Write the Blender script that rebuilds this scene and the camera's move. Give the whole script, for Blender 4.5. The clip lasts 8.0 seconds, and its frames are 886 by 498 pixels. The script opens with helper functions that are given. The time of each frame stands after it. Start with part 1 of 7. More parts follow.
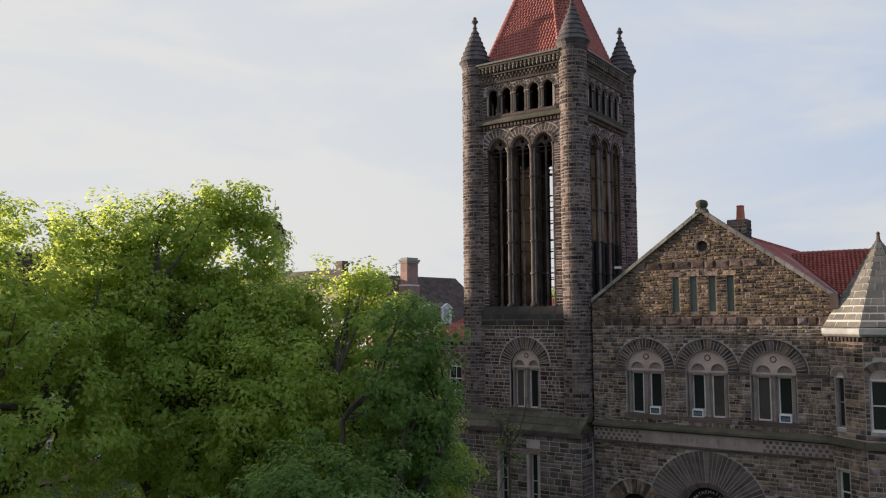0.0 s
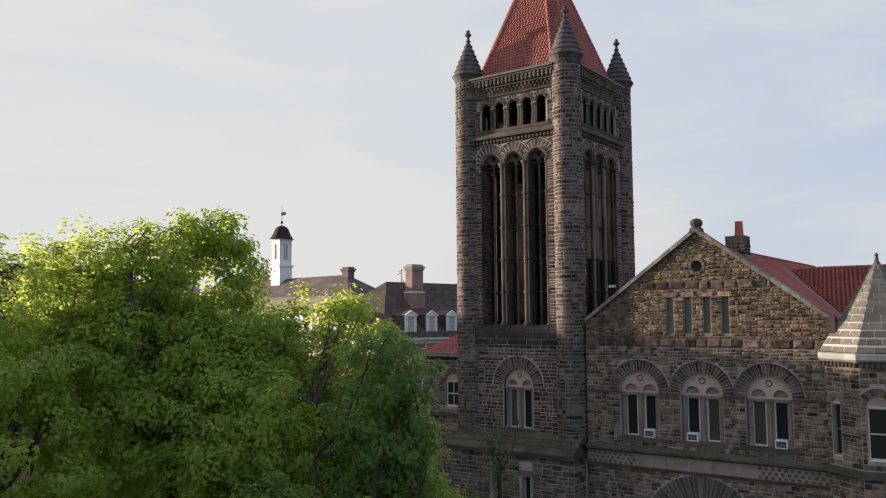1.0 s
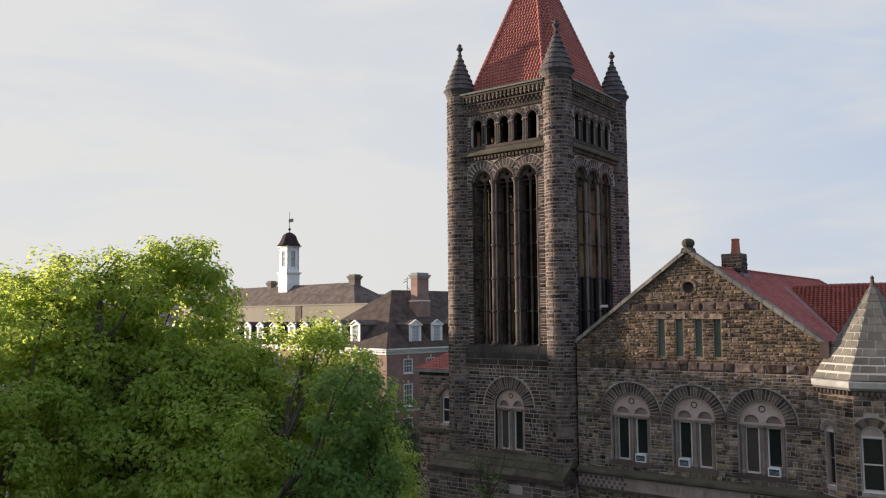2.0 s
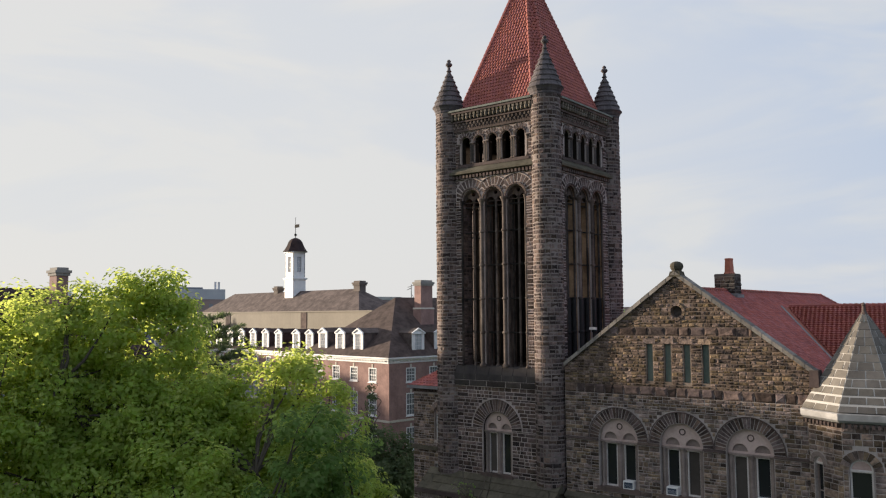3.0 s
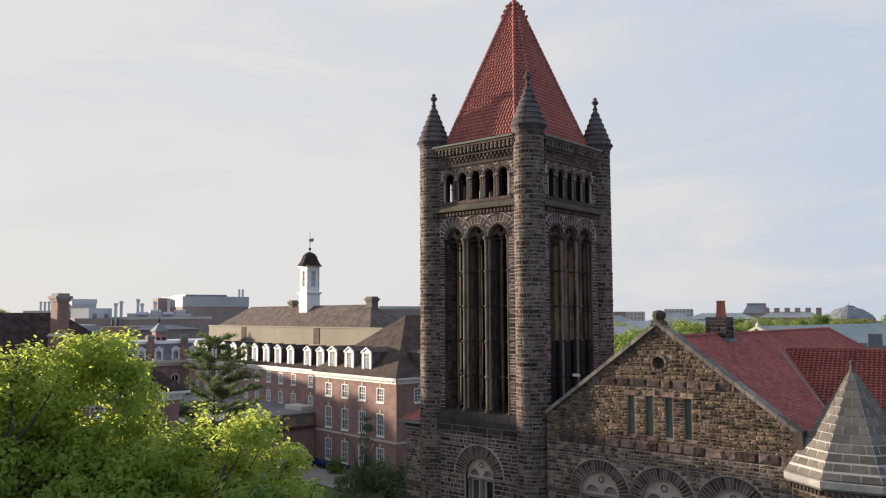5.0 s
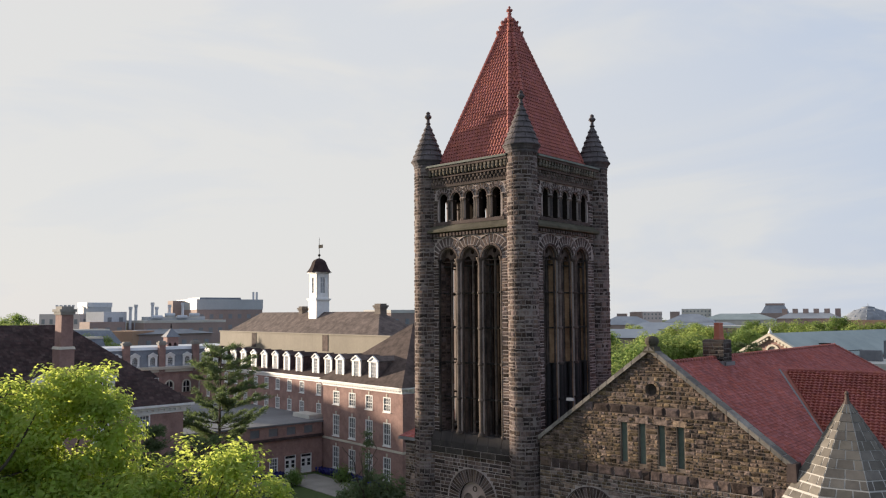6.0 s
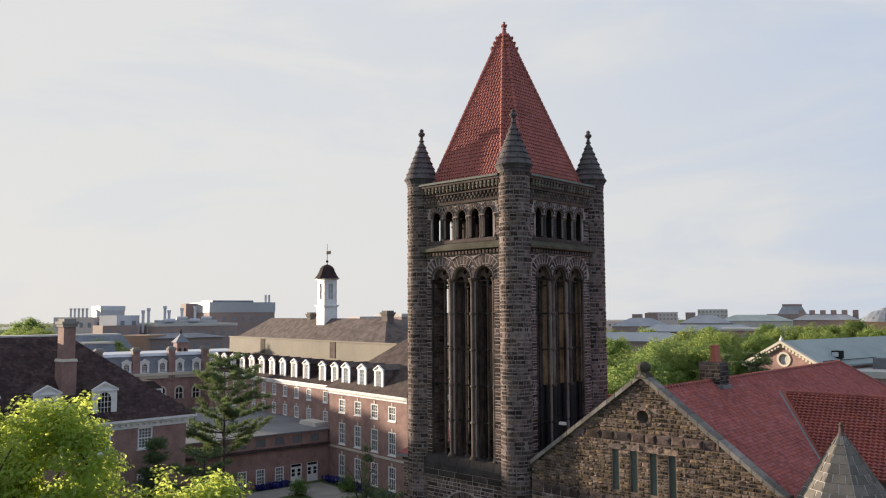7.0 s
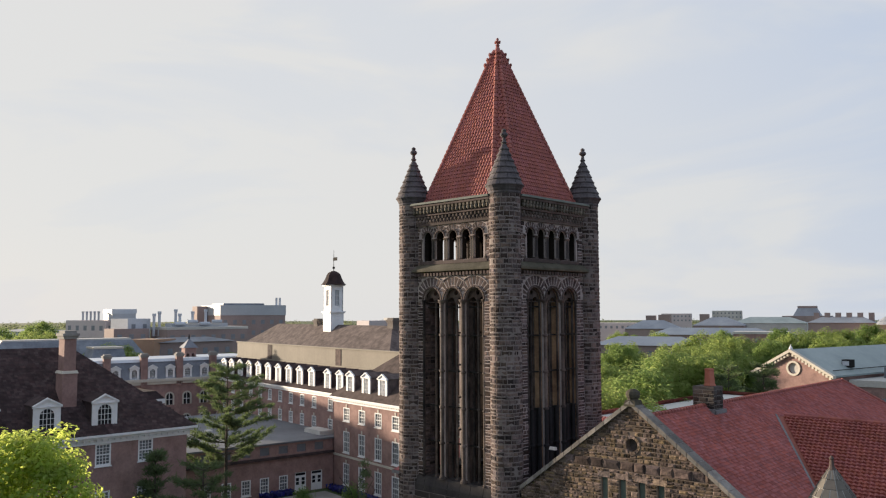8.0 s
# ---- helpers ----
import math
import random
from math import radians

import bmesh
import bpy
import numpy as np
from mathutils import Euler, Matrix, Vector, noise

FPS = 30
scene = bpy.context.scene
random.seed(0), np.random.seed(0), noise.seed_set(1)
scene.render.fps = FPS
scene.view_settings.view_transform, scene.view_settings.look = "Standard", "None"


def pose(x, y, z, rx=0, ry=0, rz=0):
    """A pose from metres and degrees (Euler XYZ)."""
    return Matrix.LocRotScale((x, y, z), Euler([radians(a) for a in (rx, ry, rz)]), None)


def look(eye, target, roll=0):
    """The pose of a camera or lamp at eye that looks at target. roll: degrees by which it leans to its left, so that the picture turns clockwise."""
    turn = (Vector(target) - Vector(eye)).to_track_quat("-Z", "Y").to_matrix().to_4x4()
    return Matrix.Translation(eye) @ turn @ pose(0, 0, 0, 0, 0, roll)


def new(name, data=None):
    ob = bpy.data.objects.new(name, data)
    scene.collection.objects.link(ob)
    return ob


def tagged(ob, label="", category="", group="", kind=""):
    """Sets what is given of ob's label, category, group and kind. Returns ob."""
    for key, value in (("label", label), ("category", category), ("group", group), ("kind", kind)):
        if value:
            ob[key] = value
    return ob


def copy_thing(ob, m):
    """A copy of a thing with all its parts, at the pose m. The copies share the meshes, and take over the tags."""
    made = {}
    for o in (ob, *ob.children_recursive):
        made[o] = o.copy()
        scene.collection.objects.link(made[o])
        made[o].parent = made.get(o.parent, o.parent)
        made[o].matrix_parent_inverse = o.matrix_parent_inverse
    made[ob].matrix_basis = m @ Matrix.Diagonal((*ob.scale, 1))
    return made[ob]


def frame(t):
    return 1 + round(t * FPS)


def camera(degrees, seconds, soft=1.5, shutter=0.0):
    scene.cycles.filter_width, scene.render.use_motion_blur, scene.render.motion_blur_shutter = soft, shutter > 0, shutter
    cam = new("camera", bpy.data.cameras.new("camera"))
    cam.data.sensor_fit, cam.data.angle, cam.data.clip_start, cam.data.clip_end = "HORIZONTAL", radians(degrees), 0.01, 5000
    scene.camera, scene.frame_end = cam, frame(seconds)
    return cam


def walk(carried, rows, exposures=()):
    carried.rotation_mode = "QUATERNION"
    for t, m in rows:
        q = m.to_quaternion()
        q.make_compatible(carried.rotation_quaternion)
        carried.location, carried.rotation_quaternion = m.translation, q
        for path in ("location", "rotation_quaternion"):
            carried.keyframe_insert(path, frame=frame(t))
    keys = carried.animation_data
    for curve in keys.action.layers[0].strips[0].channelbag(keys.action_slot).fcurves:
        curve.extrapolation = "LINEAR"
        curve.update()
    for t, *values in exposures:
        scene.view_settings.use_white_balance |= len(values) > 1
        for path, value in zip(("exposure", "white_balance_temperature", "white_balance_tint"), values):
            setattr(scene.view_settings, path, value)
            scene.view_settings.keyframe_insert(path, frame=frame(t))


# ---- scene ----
cam = camera(57.5, 8.0, soft=1.2)
PATH = [
    (0, (1.830, 2.366, 15.932), (-21.013, 35.035, 19.300), -0.3),
    (0.5, (2.183, 2.975, 16.567), (-20.938, 35.443, 19.855), -0.4),
    (1, (2.624, 3.662, 17.168), (-20.837, 35.889, 20.435), -0.4),
    (1.5, (3.061, 4.388, 17.679), (-20.740, 36.356, 20.986), -0.4),
    (3, (4.503, 6.604, 19.593), (-20.277, 37.850, 22.778), -0.4),
    (3.5, (4.901, 7.278, 20.200), (-20.159, 38.304, 23.385), -0.4),
    (4, (5.291, 7.939, 20.788), (-20.070, 38.706, 23.972), -0.4),
    (4.5, (5.676, 8.558, 21.343), (-19.985, 39.085, 24.567), -0.3),
    (6, (6.830, 10.327, 23.212), (-19.790, 40.034, 26.376), -0.3),
    (6.5, (7.183, 10.927, 23.828), (-19.737, 40.353, 26.973), -0.3),
    (7, (7.502, 11.529, 24.408), (-19.698, 40.715, 27.533), -0.3),
    (7.5, (7.825, 12.132, 24.983), (-19.635, 41.058, 28.108), -0.2),
    (8, (8.167, 12.712, 25.588), (-19.533, 41.397, 28.694), -0.2),
]
walk(cam, [(t, look(eye, target, roll)) for t, eye, target, roll in PATH])

# ---- light and sky ----
SUN_UP, SUN_SIDE = 5.9, 12.0
to_sun = Vector((-math.cos(radians(SUN_UP)) * math.cos(radians(SUN_SIDE)), -math.cos(radians(SUN_UP)) * math.sin(radians(SUN_SIDE)), math.sin(radians(SUN_UP))))
sun = new("sun", bpy.data.lights.new("sun", "SUN"))
sun.data.energy, sun.data.angle, sun.data.color = 4.2, radians(1.2), (1.0, 0.82, 0.62)
scene.view_settings.exposure = 1.35
sun.matrix_world = look(to_sun * 300, (0, 0, 0))

world = bpy.data.worlds.new("sky")
scene.world = world
world.use_nodes = True
wt = world.node_tree
wt.nodes.clear()


def wn(kind, **inputs):
    n = wt.nodes.new(kind)
    for k, v in inputs.items():
        n.inputs[k.replace("_", " ")].default_value = v
    return n


def wmath(op, a, b):
    n = wt.nodes.new("ShaderNodeMath")
    n.operation = op
    for i, s in enumerate((a, b)):
        if isinstance(s, (int, float)):
            n.inputs[i].default_value = s
        else:
            wt.links.new(s, n.inputs[i])
    return n.outputs[0]


def wmix(fac, a, b):
    n = wt.nodes.new("ShaderNodeMix")
    n.data_type = "RGBA"
    for i, s in ((0, fac), (6, a), (7, b)):
        if isinstance(s, (int, float, tuple)):
            n.inputs[i].default_value = s
        else:
            wt.links.new(s, n.inputs[i])
    return n.outputs[2]


def wramp(value, low, high):
    n = wt.nodes.new("ShaderNodeMapRange")
    n.interpolation_type = "SMOOTHSTEP"
    wt.links.new(value, n.inputs[0])
    n.inputs[1].default_value, n.inputs[2].default_value = low, high
    return n.outputs[0]


nishita = wt.nodes.new("ShaderNodeTexSky")
nishita.sky_type, nishita.sun_disc = "NISHITA", False
nishita.sun_elevation, nishita.sun_rotation = radians(SUN_UP), radians(259)
coord = wt.nodes.new("ShaderNodeTexCoord")
dot = wt.nodes.new("ShaderNodeVectorMath")
dot.operation = "DOT_PRODUCT"
wt.links.new(coord.outputs["Generated"], dot.inputs[0])
dot.inputs[1].default_value = (-0.985, -0.15, 0.08)
near_sun = wramp(dot.outputs["Value"], -0.35, 0.72)
sep = wt.nodes.new("ShaderNodeSeparateXYZ")
wt.links.new(coord.outputs["Generated"], sep.inputs[0])
stretch = wt.nodes.new("ShaderNodeMapping")
wt.links.new(coord.outputs["Generated"], stretch.inputs["Vector"])
stretch.inputs["Scale"].default_value = (1.0, 1.3, 4.5)
stretch.inputs["Rotation"].default_value = (0.10, -0.06, 0.4)
veil = wn("ShaderNodeTexNoise", Scale=1.7, Detail=5.0, Roughness=0.55, Distortion=0.5)
wt.links.new(stretch.outputs[0], veil.inputs["Vector"])
cloud = wramp(veil.outputs["Fac"], 0.40, 0.62)
low_band = wramp(sep.outputs["Z"], 0.42, 0.02)
open_sky = wmix(near_sun, (0.42, 0.545, 0.775, 1), (0.66, 0.705, 0.785, 1))
haze = wmix(near_sun, (0.67, 0.70, 0.745, 1), (0.782, 0.779, 0.775, 1))
cover = wmath("MINIMUM", wmath("ADD", wmath("MULTIPLY", cloud, 0.75), wmath("ADD", wmath("MULTIPLY", low_band, 0.3), wmath("MULTIPLY", near_sun, 0.45))), 1.0)
tint = wmix(cover, open_sky, haze)
glow = wt.nodes.new("ShaderNodeMix")
glow.data_type, glow.blend_type = "RGBA", "ADD"
glow.inputs[0].default_value = 0.006
wt.links.new(tint, glow.inputs[6])
wt.links.new(nishita.outputs[0], glow.inputs[7])
back = wn("ShaderNodeBackground", Strength=0.37)
wt.links.new(glow.outputs[2], back.inputs["Color"])
wt.links.new(back.outputs[0], wt.nodes.new("ShaderNodeOutputWorld").inputs[0])


# ---- materials ----
def surface(name, dark, light, grain=6.0, patch=0.35, rough=0.85, bump=0.3, vary=0.0, hue=0.0, metal=0.0, streak=0.0, tone=0.25, spec=0.3, bump_dist=0.02):
    """A worn, grained surface: dark and light are mixed by patches and grain, pieces differ by vary and hue, streak runs down walls."""
    m = bpy.data.materials.new(name)
    m.use_nodes = True
    t = m.node_tree
    p = t.nodes["Principled BSDF"]
    p.inputs["Metallic"].default_value = metal
    p.inputs["Specular IOR Level"].default_value = spec
    geo = t.nodes.new("ShaderNodeNewGeometry")

    def tex(scale, detail, squash=None):
        n = t.nodes.new("ShaderNodeTexNoise")
        n.inputs["Scale"].default_value, n.inputs["Detail"].default_value, n.inputs["Roughness"].default_value = scale, detail, 0.6
        src = geo.outputs["Position"]
        if squash:
            mp = t.nodes.new("ShaderNodeMapping")
            t.links.new(src, mp.inputs["Vector"])
            mp.inputs["Scale"].default_value = squash
            src = mp.outputs[0]
        t.links.new(src, n.inputs["Vector"])
        return n.outputs["Fac"]

    def calc(op, a, b):
        n = t.nodes.new("ShaderNodeMath")
        n.operation = op
        for i, s in enumerate((a, b)):
            if isinstance(s, (int, float)):
                n.inputs[i].default_value = s
            else:
                t.links.new(s, n.inputs[i])
        return n.outputs[0]

    def spread(v, lo, hi):
        n = t.nodes.new("ShaderNodeMapRange")
        t.links.new(v, n.inputs[0])
        n.inputs[1].default_value, n.inputs[2].default_value = lo, hi
        return n.outputs[0]

    big, fine = tex(patch, 4), tex(grain, 6)
    fac = calc("ADD", calc("MULTIPLY", spread(big, 0.35, 0.65), 0.6), calc("MULTIPLY", spread(fine, 0.3, 0.7), 0.4))
    if streak:
        run = tex(1.0, 4, (1.6, 1.6, 0.12))
        fac = calc("SUBTRACT", fac, calc("MULTIPLY", spread(run, 0.45, 0.75), streak))
    mix = t.nodes.new("ShaderNodeMix")
    mix.data_type = "RGBA"
    t.links.new(fac, mix.inputs[0])
    mix.inputs[6].default_value, mix.inputs[7].default_value = (*dark, 1), (*light, 1)
    col = mix.outputs[2]
    if vary or hue:
        info = t.nodes.new("ShaderNodeObjectInfo")
        chance = calc("FRACT", calc("ADD", info.outputs["Random"], geo.outputs["Random Per Island"]), 0.0)
        other = calc("FRACT", calc("MULTIPLY", chance, 17.31), 0.0)
        hsv = t.nodes.new("ShaderNodeHueSaturation")
        t.links.new(calc("ADD", 0.5, calc("MULTIPLY", calc("SUBTRACT", other, 0.5), hue)), hsv.inputs["Hue"])
        t.links.new(calc("ADD", 1.0, calc("MULTIPLY", calc("SUBTRACT", other, 0.5), vary)), hsv.inputs["Saturation"])
        t.links.new(calc("ADD", 1.0, calc("MULTIPLY", calc("SUBTRACT", chance, 0.5), vary * 2)), hsv.inputs["Value"])
        t.links.new(col, hsv.inputs["Color"])
        col = hsv.outputs[0]
    t.links.new(col, p.inputs["Base Color"])
    t.links.new(calc("ADD", rough - 0.1, calc("MULTIPLY", fine, 0.2)), p.inputs["Roughness"])
    if bump:
        b = t.nodes.new("ShaderNodeBump")
        b.inputs["Strength"].default_value, b.inputs["Distance"].default_value = bump, bump_dist
        t.links.new(fine, b.inputs["Height"])
        t.links.new(b.outputs[0], p.inputs["Normal"])
    return m


def leafy(name, dark, light, through_light):
    """Leaves: both sides seen, some light passing through, every leaf a little different."""
    m = surface(name, dark, light, grain=1.5, patch=0.5, rough=0.7, bump=0, vary=0.22, hue=0.045, spec=0.1)
    t = m.node_tree
    p = t.nodes["Principled BSDF"]
    tr = t.nodes.new("ShaderNodeBsdfTranslucent")
    tr.inputs["Color"].default_value = (*through_light, 1)
    mix = t.nodes.new("ShaderNodeMixShader")
    mix.inputs[0].default_value = 0.56
    t.links.new(p.outputs[0], mix.inputs[1])
    t.links.new(tr.outputs[0], mix.inputs[2])
    t.links.new(mix.outputs[0], t.nodes["Material Output"].inputs[0])
    return m


def pane_glass(name, color=(0.02, 0.022, 0.025), rough=0.06):
    m = bpy.data.materials.new(name)
    m.use_nodes = True
    p = m.node_tree.nodes["Principled BSDF"]
    p.inputs["Base Color"].default_value, p.inputs["Roughness"].default_value = (*color, 1), rough
    p.inputs["Specular IOR Level"].default_value = 0.5
    n = m.node_tree.nodes.new("ShaderNodeTexNoise")
    n.inputs["Scale"].default_value = 1.2
    g = m.node_tree.nodes.new("ShaderNodeNewGeometry")
    m.node_tree.links.new(g.outputs["Position"], n.inputs["Vector"])
    b = m.node_tree.nodes.new("ShaderNodeBump")
    b.inputs["Strength"].default_value, b.inputs["Distance"].default_value = 0.12, 0.02
    m.node_tree.links.new(n.outputs["Fac"], b.inputs["Height"])
    m.node_tree.links.new(b.outputs[0], p.inputs["Normal"])
    return m


STONE = surface("rock_faced_stone", (0.045, 0.035, 0.033), (0.285, 0.212, 0.172), grain=8, patch=2.2, rough=0.92, bump=1.1, vary=0.66, hue=0.05, streak=0.15, spec=0.15, bump_dist=0.04)
TOWERSTONE = surface("dark_purple_brown_stone", (0.034, 0.026, 0.0265), (0.17, 0.125, 0.115), grain=8, patch=2.2, rough=0.92, bump=0.7, vary=0.66, hue=0.05, streak=0.15, spec=0.15, bump_dist=0.04)
BASESTONE = surface("pinkish_grey_base_stone", (0.052, 0.042, 0.041), (0.21, 0.166, 0.152), grain=8, patch=1.6, rough=0.92, bump=0.7, vary=0.5, hue=0.04, streak=0.15, spec=0.15, bump_dist=0.04)
# same stone as STONE, with the sun's warm tone put into the colour
GABLESTONE = surface("sun_warmed_gable_stone", (0.036, 0.027, 0.023), (0.235, 0.17, 0.131), grain=8, patch=2.0, rough=0.92, bump=1.1, vary=0.6, hue=0.05, streak=0.15, spec=0.15, bump_dist=0.04)
# darker than MORTAR: shadow in the recessed joints is put into the colour
GABLE_MORTAR = surface("shaded_gable_mortar", (0.09, 0.072, 0.062), (0.24, 0.195, 0.165), grain=10, patch=1.1, rough=0.95, bump=0.3, streak=0.2, spec=0.1)
VERDIGRIS = surface("dull_verdigris_gutter", (0.085, 0.095, 0.083), (0.19, 0.205, 0.18), grain=4, patch=1.5, rough=0.7, bump=0.2)
MORTAR_PALE = surface("pale_tower_mortar", (0.25, 0.213, 0.205), (0.5, 0.428, 0.41), grain=12, patch=0.8, rough=0.95, bump=0.3, streak=0.15, spec=0.1)
CORBEL = surface("lichened_corbel_stone", (0.09, 0.078, 0.066), (0.21, 0.185, 0.155), grain=9, patch=1.5, rough=0.9, bump=0.4, vary=0.3, spec=0.15)
LEDGE = surface("lichened_ledge_stone", (0.06, 0.054, 0.041), (0.145, 0.132, 0.1), grain=8, patch=0.9, rough=0.9, bump=0.5, vary=0.15, streak=0.2, spec=0.15)
WEDGE = surface("pinkish_wedge_stone", (0.06, 0.049, 0.046), (0.185, 0.148, 0.137), grain=8, patch=1.5, rough=0.9, bump=0.5, vary=0.35, hue=0.03, streak=0.2, spec=0.15)
JOINT_DARK = surface("cap_joint", (0.17, 0.16, 0.155), (0.30, 0.285, 0.275), grain=9, rough=0.9, bump=0.1)
# black streaks are staining; the darker base is shade put into the colour
SHADED_STAINED_SHAFT = surface("shaded_stained_shaft", (0.018, 0.016, 0.016), (0.135, 0.106, 0.092), grain=7, patch=0.9, rough=0.85, bump=0.3, vary=0.4, streak=0.5, spec=0.2)
# paler copy of SLATE, distance haze mixed into the colour
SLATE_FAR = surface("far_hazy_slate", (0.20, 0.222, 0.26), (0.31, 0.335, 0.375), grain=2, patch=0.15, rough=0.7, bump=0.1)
VOUSSOIR = surface("brown_wedge_stone", (0.040, 0.030, 0.030), (0.15, 0.112, 0.104), grain=8, patch=1.8, rough=0.92, bump=0.7, vary=0.5, hue=0.04, spec=0.15, bump_dist=0.03)
# sooty chimney stone; on the belfry's back inner wall its dark tone is shade
SOOT_SHADE_STONE = surface("sooty_shaded_stone", (0.03, 0.026, 0.025), (0.085, 0.07, 0.064), grain=8, patch=1.5, rough=0.9, bump=0.8, vary=0.5, spec=0.15)
MORTAR_TURRET = surface("brown_turret_mortar", (0.13, 0.111, 0.105), (0.27, 0.23, 0.217), grain=12, patch=0.8, rough=0.95, bump=0.3, streak=0.15, spec=0.1)
MORTAR = surface("pale_mortar", (0.22, 0.193, 0.186), (0.48, 0.425, 0.402), grain=10, patch=1.1, rough=0.95, bump=0.3, streak=0.2, spec=0.1)
DRESSED = surface("dressed_brownstone", (0.064, 0.048, 0.045), (0.145, 0.107, 0.098), grain=9, patch=0.7, rough=0.85, bump=0.4, vary=0.25, hue=0.03, streak=0.4, spec=0.2)
PINKSTONE = surface("pinkish_carved_stone", (0.36, 0.272, 0.25), (0.54, 0.425, 0.395), grain=10, patch=1.2, rough=0.85, bump=0.25, vary=0.12, streak=0.25, spec=0.2)
MOSSY = surface("mossy_ledge_stone", (0.05, 0.046, 0.036), (0.135, 0.12, 0.09), grain=8, patch=0.9, rough=0.9, bump=0.4, vary=0.15, streak=0.1, spec=0.15)
CONE = surface("tan_roof_slab", (0.092, 0.084, 0.076), (0.168, 0.154, 0.138), grain=6, patch=1.0, rough=0.85, bump=0.3, vary=0.22, hue=0.02, spec=0.2)
FRIEZESTONE = surface("pinkish_frieze_stone", (0.22, 0.166, 0.157), (0.37, 0.287, 0.273), grain=9, patch=1.2, rough=0.88, bump=0.35, vary=0.2, streak=0.35, spec=0.15)
COPING = surface("grey_coping_stone", (0.115, 0.105, 0.097), (0.27, 0.25, 0.23), grain=8, patch=0.9, rough=0.9, bump=0.4, vary=0.3, streak=0.1, spec=0.15)
WINDOW_PAINT = surface("dulled_window_paint", (0.50, 0.462, 0.45), (0.66, 0.62, 0.605), grain=8, patch=1.0, rough=0.6, bump=0.08)
JAMBSTONE = surface("pinkish_jamb_stone", (0.17, 0.135, 0.125), (0.31, 0.255, 0.235), grain=9, patch=1.0, rough=0.85, bump=0.3, streak=0.3)
CHEQUER = surface("chequer_stone", (0.085, 0.064, 0.062), (0.15, 0.116, 0.11), grain=9, patch=1.0, rough=0.85, bump=0.3, vary=0.3)
GRILLE = surface("blue_grey_grille", (0.022, 0.034, 0.06), (0.045, 0.062, 0.095), grain=5, rough=0.5, bump=0)
JOINT = surface("cone_joint", (0.33, 0.32, 0.31), (0.46, 0.45, 0.437), grain=9, rough=0.9, bump=0.1)
NEAR_BLACK = surface("near_black_stone", (0.012, 0.012, 0.013), (0.035, 0.034, 0.036), grain=6, patch=0.6, rough=0.8, bump=0.3, streak=0.3)
LEAD = surface("weathered_white_gutter", (0.14, 0.14, 0.147), (0.235, 0.235, 0.25), grain=5, patch=0.8, rough=0.6, bump=0.1, streak=0.2)
GUTTER_WHITE = surface("chalky_white_gutter", (0.22, 0.217, 0.217), (0.4, 0.395, 0.4), grain=5, patch=1.2, rough=0.6, bump=0.1, streak=0.3)
CAPSTONE = surface("grey_cap_stone", (0.056, 0.049, 0.053), (0.145, 0.128, 0.136), grain=8, patch=1.2, rough=0.85, bump=0.4, streak=0.3, spec=0.2)
TILE = surface("red_clay_tile", (0.24, 0.074, 0.063), (0.37, 0.121, 0.104), grain=5, patch=0.4, rough=0.7, bump=0.15, vary=0.12, hue=0.015, spec=0.3)
TILE_DARK = surface("weathered_red_tile", (0.245, 0.077, 0.071), (0.385, 0.126, 0.115), grain=5, patch=0.3, rough=0.75, bump=0.2, vary=0.24, hue=0.015, spec=0.3)
POT = surface("terracotta_pot", (0.36, 0.12, 0.08), (0.46, 0.17, 0.12), grain=8, rough=0.8, bump=0.15)
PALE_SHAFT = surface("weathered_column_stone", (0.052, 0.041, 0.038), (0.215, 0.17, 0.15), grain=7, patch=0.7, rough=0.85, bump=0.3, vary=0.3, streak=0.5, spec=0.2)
SILLSTONE = surface("dark_stained_sill", (0.028, 0.025, 0.027), (0.075, 0.066, 0.064), grain=7, patch=0.8, rough=0.85, bump=0.4, streak=0.3, spec=0.2)
# the low sun's orange on the right belfry reveals is put into this colour
SUNLIT_STONE = surface("sunlit_inner_stone", (0.22, 0.14, 0.088), (0.56, 0.375, 0.24), grain=7, patch=0.9, rough=0.9, bump=0.4, streak=0.4, spec=0.15)
SHAFTSTONE = surface("stained_shaft_stone", (0.048, 0.036, 0.033), (0.19, 0.142, 0.122), grain=7, patch=0.8, rough=0.85, bump=0.3, vary=0.25, streak=0.55, spec=0.2)
IRON = surface("dark_iron", (0.014, 0.014, 0.014), (0.03, 0.028, 0.026), grain=12, rough=0.8, bump=0.1, spec=0.05)
# near black stands in for the shade of unlit interiors
DARKIN = surface("unlit_inner_dark", (0.018, 0.015, 0.014), (0.045, 0.037, 0.032), grain=5, rough=0.95, bump=0, spec=0.0)
PAINT = surface("white_paint", (0.64, 0.64, 0.65), (0.79, 0.79, 0.79), grain=9, patch=1.0, rough=0.55, bump=0.08)
BRICK = surface("red_brick_wall", (0.212, 0.135, 0.123), (0.363, 0.238, 0.215), grain=5, patch=0.8, rough=0.9, bump=0.25, streak=0.12, spec=0.15)
BRICK_TAN = surface("tan_brick", (0.30, 0.19, 0.13), (0.42, 0.28, 0.20), grain=9, patch=0.2, rough=0.9, bump=0.2, spec=0.15)
SHINGLE = surface("brown_shingle", (0.052, 0.041, 0.039), (0.158, 0.123, 0.114), grain=2.4, patch=0.9, rough=0.9, bump=0.5, vary=0.3, spec=0.15)
SHINGLE_DARK = surface("dark_shingle", (0.030, 0.021, 0.0225), (0.080, 0.054, 0.054), grain=2.5, patch=1.1, rough=0.9, bump=0.5, vary=0.3, spec=0.15)
